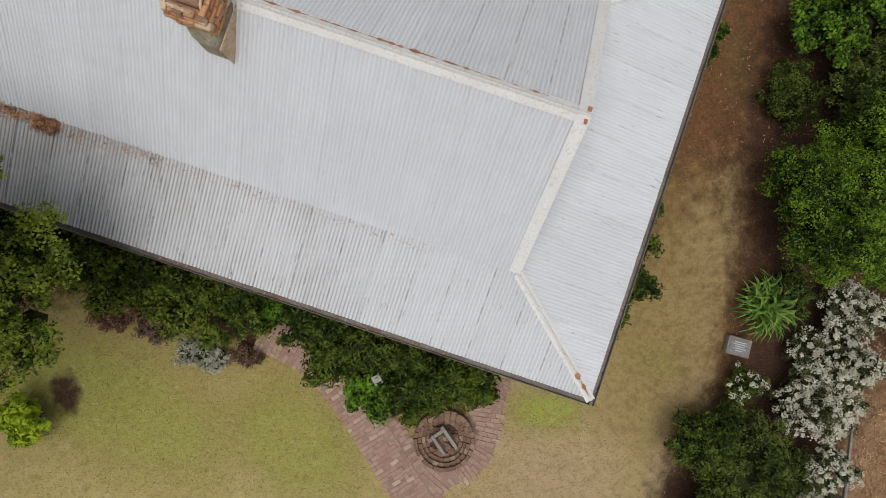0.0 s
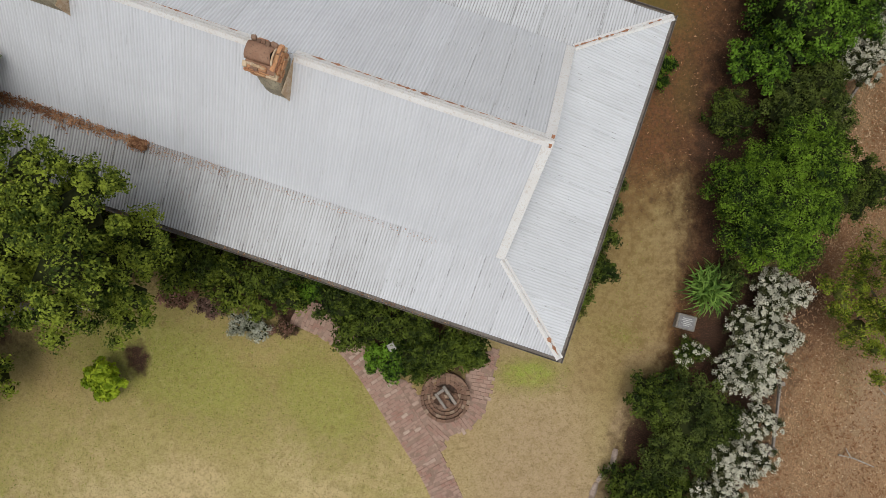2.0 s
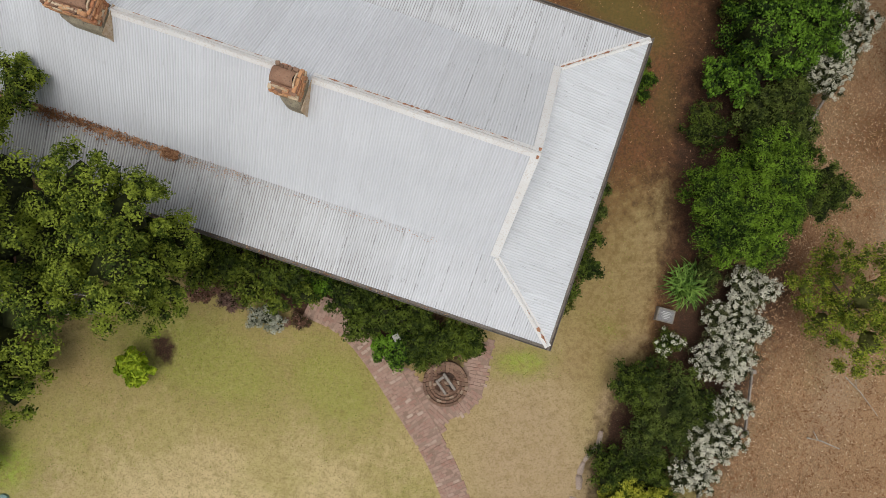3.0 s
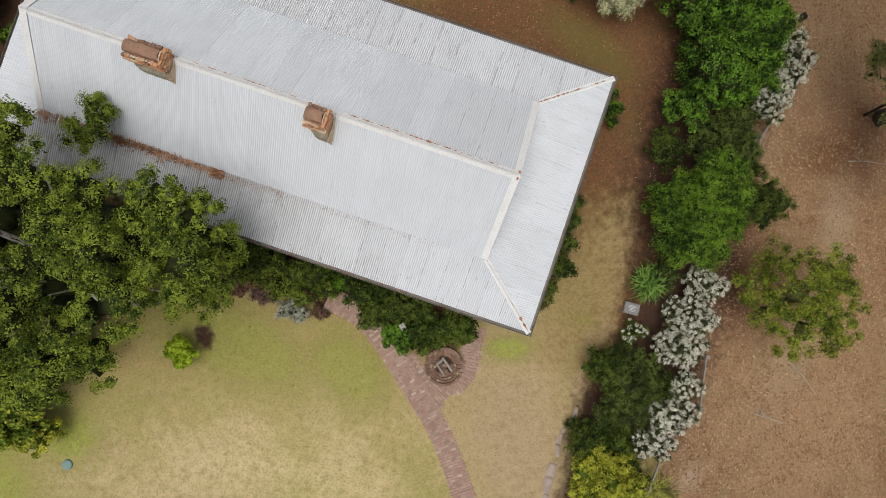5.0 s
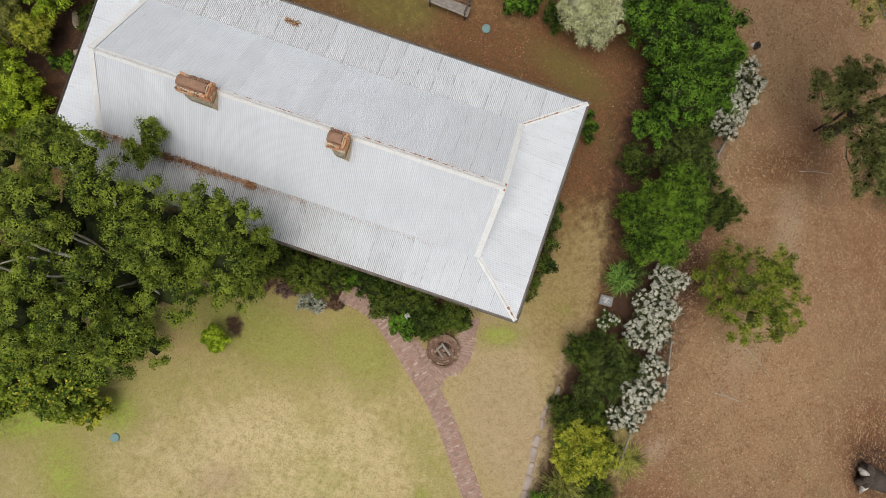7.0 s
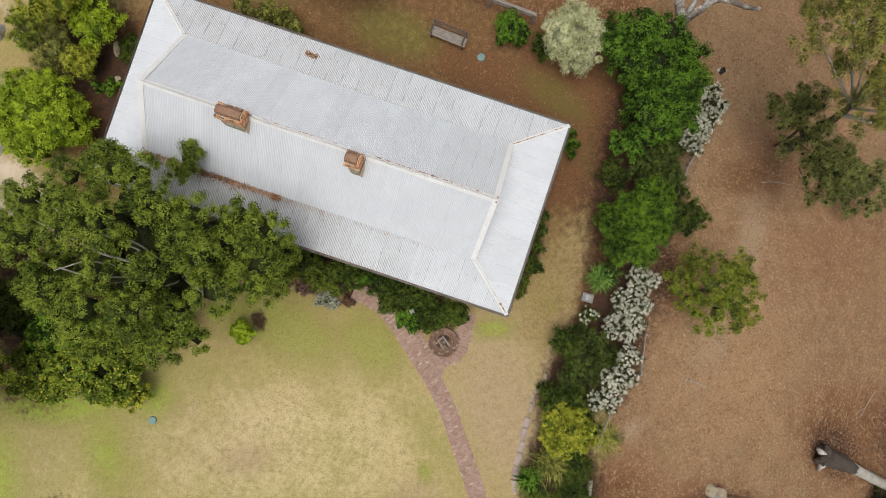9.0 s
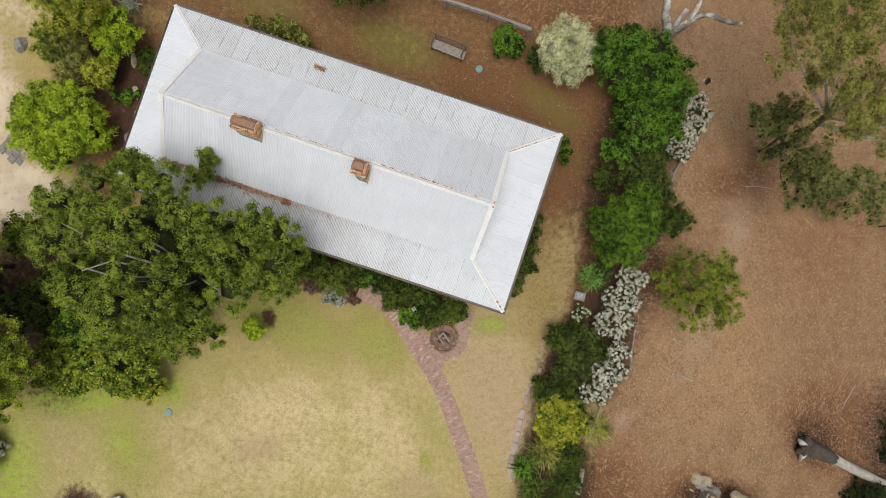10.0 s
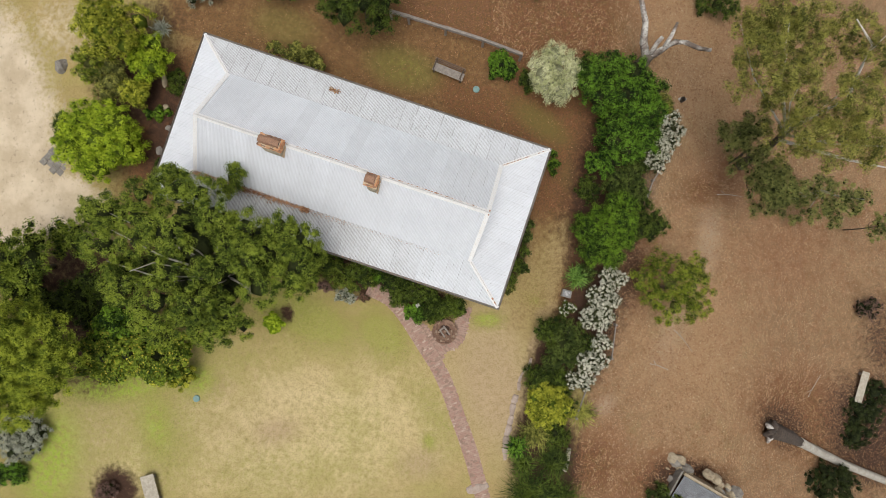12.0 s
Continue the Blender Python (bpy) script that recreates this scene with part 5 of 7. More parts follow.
def leaf_pile(name, pts, size, mat, label, n):
    """A drift of dead leaves and twigs caught on the roof, as one heap."""
    p = []
    for (x0, y0, z0), (x1, y1, z1), w in pts:
        q = rng.uniform(0, 1, (n, 1))
        p.append(np.array([x0, y0, z0]) * (1 - q) + np.array([x1, y1, z1]) * q + np.stack([rng.normal(0, 0.03, n), rng.normal(0, w, n), np.abs(rng.normal(0, 0.025, n))], 1))
    p = np.concatenate(p)
    ob = new(name, quads_of(name, leaves(p, np.zeros_like(p), size, size * 0.3, 1.0, 0.4), mat))
    ob.matrix_basis = house.matrix_basis
    return tagged(ob, label, "leaf litter", kind="stuff")


leaf_pile("roof_leaf_litter", [((-16.5, 1.85, 3.12), (-11.85, 1.82, 3.1), 0.055), ((-18.6, 1.86, 3.12), (-12.5, 1.82, 3.11), 0.09), ((-18.6, 1.8, 3.11), (-13.8, 1.8, 3.1), 0.15), ((-12.25, 1.8, 3.1), (-11.8, 1.8, 3.1), 0.07)], 0.1, L_DRIFT, "rust-brown dead leaves caught at the roof's change of slope", 620)
leaf_pile("roof_leaf_litter", [((-11.8, 1.8, 3.11), (-9.6, 1.82, 3.11), 0.08), ((-11.8, 1.8, 3.11), (-4.0, 1.84, 3.11), 0.05)], 0.05, L_DRIFT, "scraps of dead leaf along the roof's change of slope", 260)
leaf_pile("roof_leaf_litter", [((-12.95, 8.75, 2.87), (-12.35, 8.72, 2.87), 0.06)], 0.12, L_LITTER, "small drift of brown twigs on the verandah roof", 160)
leaf_pile("gutter_leaf_litter", [((-9.0, -0.06, 2.62), (-3.0, -0.06, 2.62), 0.03), ((-16.0, -0.06, 2.62), (-9.0, -0.06, 2.62), 0.03)], 0.08, L_LITTER, "dead leaves lying in the gutter", 90)


# ---- planting ----
# bed along the south verandah
shrub("bed_shrub", -5.9, -1.0, 1.75, 0.85, 1.5, L_BED, "dense dark green shrub against the verandah", (0.113, 0.0638), 0.22, 1.0, 58, 6, -18)
shrub("bed_shrub", -7.9, -0.35, 1.3, 0.85, 1.4, L_BED, "dense dark green shrub against the verandah", (0.113, 0.0638), 0.22, 1.0, 58, 5, -18)
shrub("bed_shrub", -9.8, 0.35, 1.5, 0.95, 1.3, L_BED, "dark green shrub with a few yellow leaves", (0.113, 0.0638), 0.22, 1.0, 58, 5, -18)
shrub("bed_shrub", -4.5, -0.95, 0.9, 0.6, 1.2, L_MID, "leafy green shrub beside the brick path", (0.143, 0.0638), 0.22, 1.0, 54, 5, -18)
shrub("bed_shrub", -2.55, -2.05, 1.0, 0.85, 1.3, L_DEEP, "dark green shrub beside the brick path", (0.123, 0.0638), 0.2, 1.0, 58, 5)
shrub("bed_shrub", -1.7, -3.15, 0.85, 0.75, 0.8, L_MID, "low leafy green shrub between the paths", (0.0918, 0.0765), 0.18, 1.0, 58, 5)
shrub("bed_shrub", -0.35, -2.75, 1.15, 0.75, 1.35, L_DEEP, "long-leaved dark green shrub under the eave", (0.205, 0.0574), 0.24, 1.0, 54, 5, -18, None, 0, 0.2)
shrub("bed_shrub", 0.65, -2.85, 0.65, 0.55, 1.2, L_DEEP, "long-leaved dark green shrub under the eave", (0.205, 0.0574), 0.22, 1.0, 54, 4, -18, None, 0, 0.2)
shrub("bed_shrub", -0.75, -3.4, 0.6, 0.4, 0.8, L_DEEP, "low dark shrub between the well and the verandah", (0.12, 0.05), 0.16, 1.0, 45, 4)
strappy("strap_plant", -0.2, -3.45, 0.5, 0.35, 60, L_OLIVE, "pale yellowing strap-leaved plant beside the well", 0.035)
shrub("flowering_shrub", -8.3, -1.25, 0.6, 0.45, 0.5, L_RED, "low pink-flecked shrub in the bed", (0.082, 0.051), 0.15, 1.0, 45, 5)
shrub("flowering_shrub", -5.05, -2.3, 0.5, 0.3, 0.35, L_RED, "low pink-flecked groundcover at the bed's edge", (0.0615, 0.0382), 0.1, 1.0, 40, 4)
shrub("flowering_shrub", -7.3, -1.6, 0.5, 0.4, 0.35, L_PURPLE, "low purple-brown shrub in the bed", (0.082, 0.0382), 0.14, 1.0, 45, 4)
shrub("grey_shrub", -6.1, -2.2, 0.72, 0.55, 0.6, L_GREY, "low blue-grey shrub at the lawn's edge", (0.0717, 0.0319), 0.14, 1.0, 49, 5)
shrub("bed_shrub", -10.9, -0.7, 0.6, 0.5, 0.6, L_RED, "low reddish shrub under the tree", (0.0717, 0.051), 0.14, 1.0, 45, 4)
shrub("young_shrub", -10.42, -3.8, 0.64, 0.6, 0.85, L_LIME, "bright lime-green young shrub on the lawn", (0.175, 0.0892), 0.16, 1.0, 45, 4)
shrub("eave_shrub", -4.9, -0.55, 1.1, 0.8, 1.7, L_DEEP, "dark green shrub pressed under the eave", (0.11, 0.06), 0.22, 1.0, 50, 5, -18)
shrub("eave_shrub", -7.0, 0.2, 1.2, 0.8, 1.6, L_DEEP, "dark green shrub pressed under the eave", (0.11, 0.06), 0.22, 1.0, 50, 5, -18)
shrub("eave_shrub", -9.0, 0.95, 1.2, 0.8, 1.6, L_DEEP, "dark green shrub pressed under the eave", (0.11, 0.06), 0.22, 1.0, 50, 5, -18)
shrub("eave_shrub", -3.1, -1.2, 1.0, 0.8, 1.6, L_DEEP, "dark green shrub pressed under the eave", (0.11, 0.06), 0.22, 1.0, 50, 5, -18)
shrub("eave_shrub", -1.4, -1.95, 1.1, 0.8, 1.6, L_DEEP, "dark green shrub pressed under the eave", (0.13, 0.05), 0.22, 1.0, 50, 5, -18)
shrub("eave_shrub", -10.9, 1.0, 1.0, 0.9, 1.4, L_DEEP, "dark green shrub pressed under the eave", (0.11, 0.06), 0.22, 1.0, 50, 5, -18)
# along the east wall
shrub("bed_shrub", 4.42, -0.35, 0.62, 1.3, 1.5, L_DEEP, "dark shrub against the verandah", (0.102, 0.0574), 0.18, 1.0, 54, 4, -18)
shrub("bed_shrub", 5.0, 1.7, 0.4, 0.8, 0.9, L_BRONZE, "thin olive shrub against the verandah", (0.102, 0.051), 0.16, 0.85, 45, 4, -18)
shrub("bed_shrub", 3.95, -1.75, 0.4, 0.45, 0.4, L_OLIVE, "thin dry groundcover by the verandah corner", (0.082, 0.0382), 0.12, 1.0, 36, 4)
shrub("bed_shrub", 6.75, 6.0, 0.4, 0.75, 0.6, L_FRESH, "thin green shrub by the verandah corner", (0.113, 0.0382), 0.16, 0.85, 40, 4)
# hedge between the house and the field, from north to south
shrub("hedge_shrub", 9.9, 10.5, 2.3, 1.9, 3.4, L_MID, "large mid-green leafy shrub in the hedge", (0.102, 0.055), 0.29, 1.0, 90, 11, loose=0.8)
shrub("hedge_shrub", 11.8, 9.6, 1.8, 1.8, 3.0, L_MID, "large mid-green leafy shrub in the hedge", (0.102, 0.055), 0.29, 1.0, 90, 10, loose=0.8)
shrub("hedge_shrub", 11.2, 7.6, 2.1, 1.8, 3.0, L_MID, "large mid-green leafy shrub in the hedge", (0.102, 0.055), 0.29, 1.0, 90, 10, loose=0.8)
shrub("silver_shrub", 6.7, 11.2, 1.75, 2.0, 2.5, L_SILVER, "rounded silver-green shrub beside the rail fence", (0.0615, 0.0382), 0.24, 1.25, 90, 8)
shrub("fence_shrub", 3.5, 11.95, 1.05, 1.05, 1.2, L_MID, "small bright green shrub beside the rail fence", (0.164, 0.0638), 0.22, 1.0, 49, 5)
shrub("fence_shrub", 5.1, 11.0, 0.6, 0.8, 0.7, L_DEEP, "small dark shrub beside the rail fence", (0.102, 0.051), 0.16, 1.0, 45, 4)
shrub("blossom_shrub", 14.3, 8.3, 0.9, 1.3, 1.7, L_HEATH, "grey-leaved shrub covered in white blossom", (0.0615, 0.0319), 0.18, 1.0, 49, 5, 0, L_FLOWER, 0.9)
shrub("blossom_shrub", 13.9, 7.1, 0.8, 0.8, 1.3, L_HEATH, "grey-leaved shrub covered in white blossom", (0.0615, 0.0319), 0.18, 1.0, 49, 5, 0, L_FLOWER, 0.9)
shrub("blossom_shrub", 13.3, 6.3, 1.1, 0.9, 1.4, L_HEATH, "grey-leaved shrub covered in white blossom", (0.0615, 0.0319), 0.18, 1.0, 49, 5, 0, L_FLOWER, 0.9)
shrub("hedge_shrub", 9.6, 5.95, 1.05, 0.95, 1.7, L_MID, "green shrub in the hedge", (0.102, 0.0638), 0.2, 1.0, 63, 5)
shrub("hedge_shrub", 11.1, 4.6, 1.5, 1.4, 2.0, L_BRONZE, "dull olive shrub in the hedge", (0.0918, 0.0446), 0.22, 1.0, 63, 6)
shrub("hedge_shrub", 10.6, 3.2, 1.0, 0.9, 2.4, L_FRESH, "bright green rounded shrub in the hedge", (0.062, 0.044), 0.34, 1.1, 170, 5)
shrub("hedge_shrub", 9.55, 1.5, 1.95, 1.95, 3.0, L_FRESH, "large bright green rounded shrub in the hedge", (0.062, 0.044), 0.3, 1.3, 190, 10, inner=M_SHADE_CORE, loose=0.86)
shrub("hedge_shrub", 12.5, 2.1, 1.6, 1.15, 2.2, L_DEEP, "dark green spreading shrub behind the hedge", (0.082, 0.0382), 0.24, 1.0, 72, 6)
strappy("strap_plant", 8.2, -1.1, 0.8, 1.05, 170, L_STRAP, "clump of bright green arching strap leaves", 0.06)
strappy("strap_plant", 8.5, -0.75, 0.55, 0.8, 150, L_STRAP, "clump of bright green arching strap leaves", 0.035)
shrub("hedge_shrub", 8.9, -0.7, 0.6, 0.7, 0.8, L_BRONZE, "small olive shrub in the bed", (0.082, 0.0446), 0.16, 1.0, 45, 4)
shrub("blossom_shrub", 10.35, -1.15, 0.95, 0.85, 1.3, L_HEATH, "shrub covered in clusters of white blossom", (0.0615, 0.0319), 0.18, 1.0, 45, 5, 0, L_FLOWER, 0.85)
shrub("blossom_shrub", 9.75, -2.35, 1.0, 1.0, 1.4, L_HEATH, "shrub covered in clusters of white blossom", (0.0615, 0.0319), 0.18, 1.0, 45, 5, 0, L_FLOWER, 0.85)
shrub("blossom_shrub", 9.3, -3.6, 1.1, 1.0, 1.4, L_HEATH, "shrub covered in clusters of white blossom", (0.0615, 0.0319), 0.18, 1.0, 45, 5, 0, L_FLOWER, 0.85)
shrub("blossom_shrub", 9.5, -5.1, 0.75, 0.75, 1.2, L_HEATH, "shrub covered in clusters of white blossom", (0.0615, 0.0319), 0.18, 1.0, 45, 4, 0, L_FLOWER, 0.8)
shrub("blossom_shrub", 8.95, -6.2, 1.05, 0.95, 1.3, L_HEATH, "shrub covered in clusters of white blossom", (0.0615, 0.0319), 0.18, 1.0, 45, 5, 0, L_FLOWER, 0.8)
shrub("blossom_shrub", 8.2, -7.3, 1.0, 0.75, 1.2, L_HEATH, "shrub covered in clusters of white blossom", (0.0615, 0.0319), 0.18, 1.0, 45, 5, 0, L_FLOWER, 0.8)
shrub("blossom_shrub", 7.5, -3.0, 0.6, 0.5, 0.8, L_DEEP, "small dark shrub with a few white flowers", (0.0717, 0.0382), 0.16, 1.0, 45, 4, 0, L_FLOWER, 0.084)
shrub("hedge_shrub", 7.2, -5.1, 1.45, 1.6, 1.8, L_BRONZE, "broad olive-green shrub in the bed", (0.082, 0.0446), 0.2, 1.0, 63, 7)
shrub("hedge_shrub", 6.3, -4.3, 0.85, 0.8, 1.3, L_DEEP, "dark green shrub at the bed's edge", (0.082, 0.0574), 0.18, 1.0, 58, 5)
shrub("hedge_shrub", 5.6, -7.2, 0.9, 0.85, 1.0, L_DEEP, "dark green low shrub at the bed's edge", (0.082, 0.051), 0.18, 1.0, 54, 5)
shrub("hedge_shrub", 6.9, -7.2, 0.8, 0.7, 1.0, L_DEEP, "dark green low shrub in the bed", (0.082, 0.051), 0.18, 1.0, 54, 5)
shrub("yellow_shrub", 6.15, -8.75, 1.5, 1.5, 2.0, L_YELLOW, "rounded yellow-green shrub in the bed", (0.082, 0.0574), 0.2, 1.0, 67, 7)
strappy("strap_plant", 5.5, -10.6, 1.1, 0.9, 300, L_OLIVE, "clump of long narrow pale strap leaves", 0.028)
strappy("strap_plant", 8.5, -9.5, 1.0, 0.7, 160, L_OLIVE, "olive tussock beside the log edging", 0.035)
strappy("strap_plant", 4.4, -11.4, 0.75, 0.9, 150, L_MID, "dark green clump of broad strap leaves", 0.07)
strappy("strap_plant", 4.8, -12.5, 0.8, 0.9, 150, L_DEEP, "dark green clump of broad strap leaves", 0.07)
strappy("tussock", 5.2, -14.3, 1.9, 1.3, 520, L_DEEP, "large soft dark green tussock", 0.03)
strappy("tussock", 6.9, -14.6, 1.5, 1.2, 380, L_DEEP, "large soft dark green tussock", 0.03)
strappy("tussock", 6.6, -12.4, 1.2, 0.9, 260, L_DEEP, "soft dark green tussock", 0.03)
shrub("hedge_shrub", 6.8, -10.6, 1.0, 1.1, 0.9, L_DEEP, "low dark shrub in the bed", (0.082, 0.0382), 0.18, 1.0, 54, 5)
shrub("hedge_shrub", 13.8, -15.0, 1.3, 0.9, 0.8, L_BRONZE, "thin olive shrub on the litter", (0.082, 0.0382), 0.2, 0.7, 45, 5)
shrub("hedge_filler", 9.0, 4.4, 0.9, 1.0, 0.9, L_DEEP, "low dark undergrowth in the hedge", (0.08, 0.04), 0.18, 0.9, 34, 5)
shrub("hedge_filler", 10.2, 8.9, 1.0, 1.3, 1.1, L_DEEP, "low dark undergrowth in the hedge", (0.08, 0.04), 0.18, 0.9, 34, 5)
shrub("hedge_filler", 12.1, 5.9, 0.9, 0.9, 1.2, L_DEEP, "low dark undergrowth in the hedge", (0.08, 0.04), 0.18, 0.9, 34, 5)
shrub("hedge_filler", 12.3, 3.6, 0.8, 0.8, 1.2, L_DEEP, "low dark undergrowth in the hedge", (0.08, 0.04), 0.18, 0.9, 34, 5)
shrub("hedge_filler", 8.6, 12.0, 0.9, 0.8, 1.4, L_DEEP, "low dark undergrowth in the hedge", (0.08, 0.04), 0.18, 0.9, 34, 5)
shrub("hedge_filler", 8.4, -5.3, 0.9, 0.9, 1.1, L_DEEP, "low dark undergrowth in the hedge", (0.08, 0.04), 0.18, 0.9, 34, 5)
shrub("hedge_filler", 7.3, -8.6, 0.8, 0.9, 1.0, L_DEEP, "low dark undergrowth in the hedge", (0.08, 0.04), 0.18, 0.9, 34, 5)
shrub("hedge_filler", 6.9, -12.3, 0.9, 0.9, 0.6, L_BRONZE, "low dry undergrowth in the bed", (0.08, 0.03), 0.16, 0.7, 30, 5)
shrub("hedge_filler", 6.4, -6.3, 0.7, 0.7, 1.1, L_BRONZE, "low dark undergrowth in the bed", (0.08, 0.04), 0.18, 0.9, 34, 5)
# thin feathery tree east of the hedge
fb = [(-1.82, 0.65, 1.78, 0.80, 0.55), (-0.39, 0.52, 2.42, 1.32, 0.77), (1.04, 0.13, 2.10, 1.15, 0.66), (0.13, -1.17, 1.99, 1.26, 0.66), (-1.30, -0.39, 1.78, 0.80, 0.55), (1.17, 1.30, 1.89, 0.80, 0.55), (1.82, -1.04, 1.58, 0.69, 0.44), (-0.91, 1.69, 1.68, 0.69, 0.44)]
tree("feathery_tree", 13.95, -1.8, "small feathery olive-yellow tree beside the hedge", fb, L_FEATHER, M_BARK, ([(0, 0, -0.1), (0.1, 0, 0.8), (0.1, 0.1, 1.6)], (0.09, 0.07, 0.05)), limbs_to(fb, (0.1, 0.05, 1.1), 1, 0.04), (0.1, 0.034), 0.26, 1.05, 120, 0.4, 0.6, 0.34, (), 0.62)

# ---- the big spreading tree west of the lawn, and its neighbours ----
HEADS = [(-5.5, 2.8), (-3.6, 2.3), (-1.5, 3.7), (0.0, 3.5), (0.8, 2.4), (-1.2, 1.6), (-5.0, 0.9), (-3.1, 1.2), (1.4, 0.8), (2.0, 1.9), (2.3, 0.2), (3.6, 1.9), (3.3, 0.8), (3.8, -0.9), (-4.6, -0.5), (-3.9, -1.0), (-1.4, -0.4), (0.3, -0.4), (-0.2, -1.9), (-2.0, -1.8), (-2.4, 4.3), (2.7, -1.1), (-1.1, -2.5), (0.9, -2.4), (-2.6, -2.9), (0.5, -3.2), (-3.3, 3.5), (4.5, 1.1), (4.4, 0.0)]


def billows(heads, cx, cy, rx, ry, top_z, drop, r, skirts=3, toss=0.75):
    """Rounded leaf heads, the outer ones lower, each with smaller ones hanging about its skirts."""
    out = []
    for i, (hx, hy) in enumerate(heads):
        d2 = ((hx - cx) / rx) ** 2 + ((hy - cy) / ry) ** 2
        z, rr = top_z - drop * min(d2, 1.3) + rng.uniform(-toss, toss * 0.8), r * rng.uniform(0.8, 1.2)
        out.append((hx, hy, z, rr, rr * 0.72))
        for q in range(skirts):
            a = 6.28 * q / skirts + i + rng.uniform(-0.4, 0.4)
            rs = rr * rng.uniform(0.4, 0.6)
            out.append((hx + rr * 0.85 * math.cos(a), hy + rr * 0.85 * math.sin(a), z - rr * rng.uniform(0.7, 1.4), rs, rs * 0.75))
    return out


W = billows(HEADS, -0.3, 0.5, 5.4, 4.9, 7.5, 2.0, 0.9, 1, 0.7)
W += [(4.35, -0.1, 4.6, 0.8, 0.6), (4.5, -0.8, 4.2, 0.6, 0.45), (4.0, -1.3, 3.8, 0.55, 0.45), (5.0, 0.6, 4.4, 0.6, 0.45)]
W += [(0.4, 4.6, 4.2, 0.62, 0.45), (0.6, 5.1, 3.9, 0.4, 0.32), (0.1, 4.0, 4.3, 0.5, 0.4)]
# dark masses low in the crown, so that its gaps look shaded
shade = [(hx * 0.58 - 0.3, hy * 0.58 + 0.2, 4.6 - 0.3 * (i % 4), 1.2, 0.9) for i, (hx, hy) in enumerate(HEADS)]
bare = [([(0.0, -0.7, 3.6), (-2.6, 0.4, 5.4), (-4.9, 1.9, 6.5)], (0.08, 0.05, 0.02)), ([(0.0, -0.7, 3.6), (-2.9, -0.6, 5.6), (-4.9, 0.2, 6.3)], (0.08, 0.05, 0.02)), ([(0.0, -0.7, 3.6), (1.2, -0.9, 5.4), (2.1, -1.3, 6.0)], (0.08, 0.05, 0.025)), ([(0.0, -0.7, 3.6), (-0.9, 3.0, 4.6), (-0.1, 4.6, 4.9)], (0.07, 0.045, 0.02)), ([(0.0, -0.7, 3.6), (-2.9, 0.1, 5.8), (-3.4, -0.3, 6.9)], (0.07, 0.04, 0.02))]
tree("spreading_tree", -11.9, -0.2, "large spreading dull-green tree with pale limbs, overhanging the roof", W, L_TREE, M_BARK_PALE, ([(0, -1.6, -0.2), (0.1, -1.4, 2.0), (0.0, -0.6, 4.0)], (0.34, 0.27, 0.2)), limbs_to(W, (0.0, -0.7, 3.6), 5, 0.07) + bare, (0.075, 0.042), 0.25, 1.0, 150, 0.6, 0.4, 0.42, shade, 0.85, 0.82)
W = wild_blobs(-0.3, 0.0, 3.0, 2.8, 3.9, 6.0, 24, 0.85, 1.25)
tree("yellowing_tree", -22.7, -5.2, "rounded moss-green tree at the lawn's edge", W, L_MOSS, M_BARK, ([(0, 0, -0.2), (0.1, 0, 2.4), (0, 0.1, 4.0)], (0.22, 0.17, 0.1)), limbs_to(W, (0, 0, 3.0), 3, 0.08), (0.08, 0.045), 0.28, 1.15, 150, 0.5, 0.42, 0.45, (), 0.9, 0.82)
W = wild_blobs(0.0, 0.0, 2.6, 1.8, 3.4, 5.2, 12, 0.8, 1.2)
tree("leafy_tree", -24.9, -0.4, "dense dull-green tree at the drive's edge", W, L_TREE, M_BARK, ([(0, 0, -0.2), (0.1, 0, 2.2), (0, 0.1, 3.6)], (0.2, 0.15, 0.1)), limbs_to(W, (0, 0, 2.6), 3, 0.08), (0.108, 0.0585), 0.32, 0.9, 105, 0.35, 0.5, 0.42)
# dark filler shrubs, added so that the gap between the trees looks shaded
for dx, dy, dr, dh in ((-22.6, -2.2, 1.7, 1.6), (-25.6, -2.6, 1.5, 1.4), (-20.6, -1.6, 1.8, 1.8), (-18.6, -0.4, 1.6, 1.6), (-24.2, -3.0, 1.6, 1.5), (-21.2, -3.3, 1.5, 1.5), (-26.6, -1.0, 1.5, 1.5)):
    shrub("understorey_shrub", dx, dy, dr, dr * 0.9, dh, L_DEEP, "low filler shrub added to darken the gap between the trees", (0.11, 0.06), 0.24, 0.85, 40, 5)
shrub("understorey_shrub", -16.9, -5.6, 2.2, 1.8, 3.2, L_TURN, "loose yellow-green shrub under the big tree", (0.154, 0.109), 0.24, 0.95, 60, 8)
shrub("understorey_shrub", -20.0, -6.3, 1.5, 1.2, 2.6, L_TURN, "loose yellow-green shrub at the lawn's edge", (0.154, 0.109), 0.24, 0.95, 60, 6)
shrub("understorey_shrub", -19.6, -4.6, 1.9, 1.5, 2.9, L_TURN, "loose green shrub with yellowing leaves under the trees", (0.154, 0.109), 0.24, 0.9, 60, 7)
shrub("understorey_shrub", -18.8, -3.9, 1.8, 1.6, 3.1, L_FRESH, "loose green shrub under the big tree", (0.154, 0.109), 0.24, 0.95, 60, 6)
shrub("understorey_shrub", -16.5, -6.9, 1.6, 1.0, 1.6, L_YELLOW, "low yellowing shrub at the lawn's edge", (0.123, 0.0765), 0.2, 0.85, 49, 5)
shrub("understorey_shrub", -14.4, -3.7, 1.6, 1.3, 2.4, L_TREE, "dull-green shrub under the big tree", (0.12, 0.06), 0.26, 0.9, 60, 6)
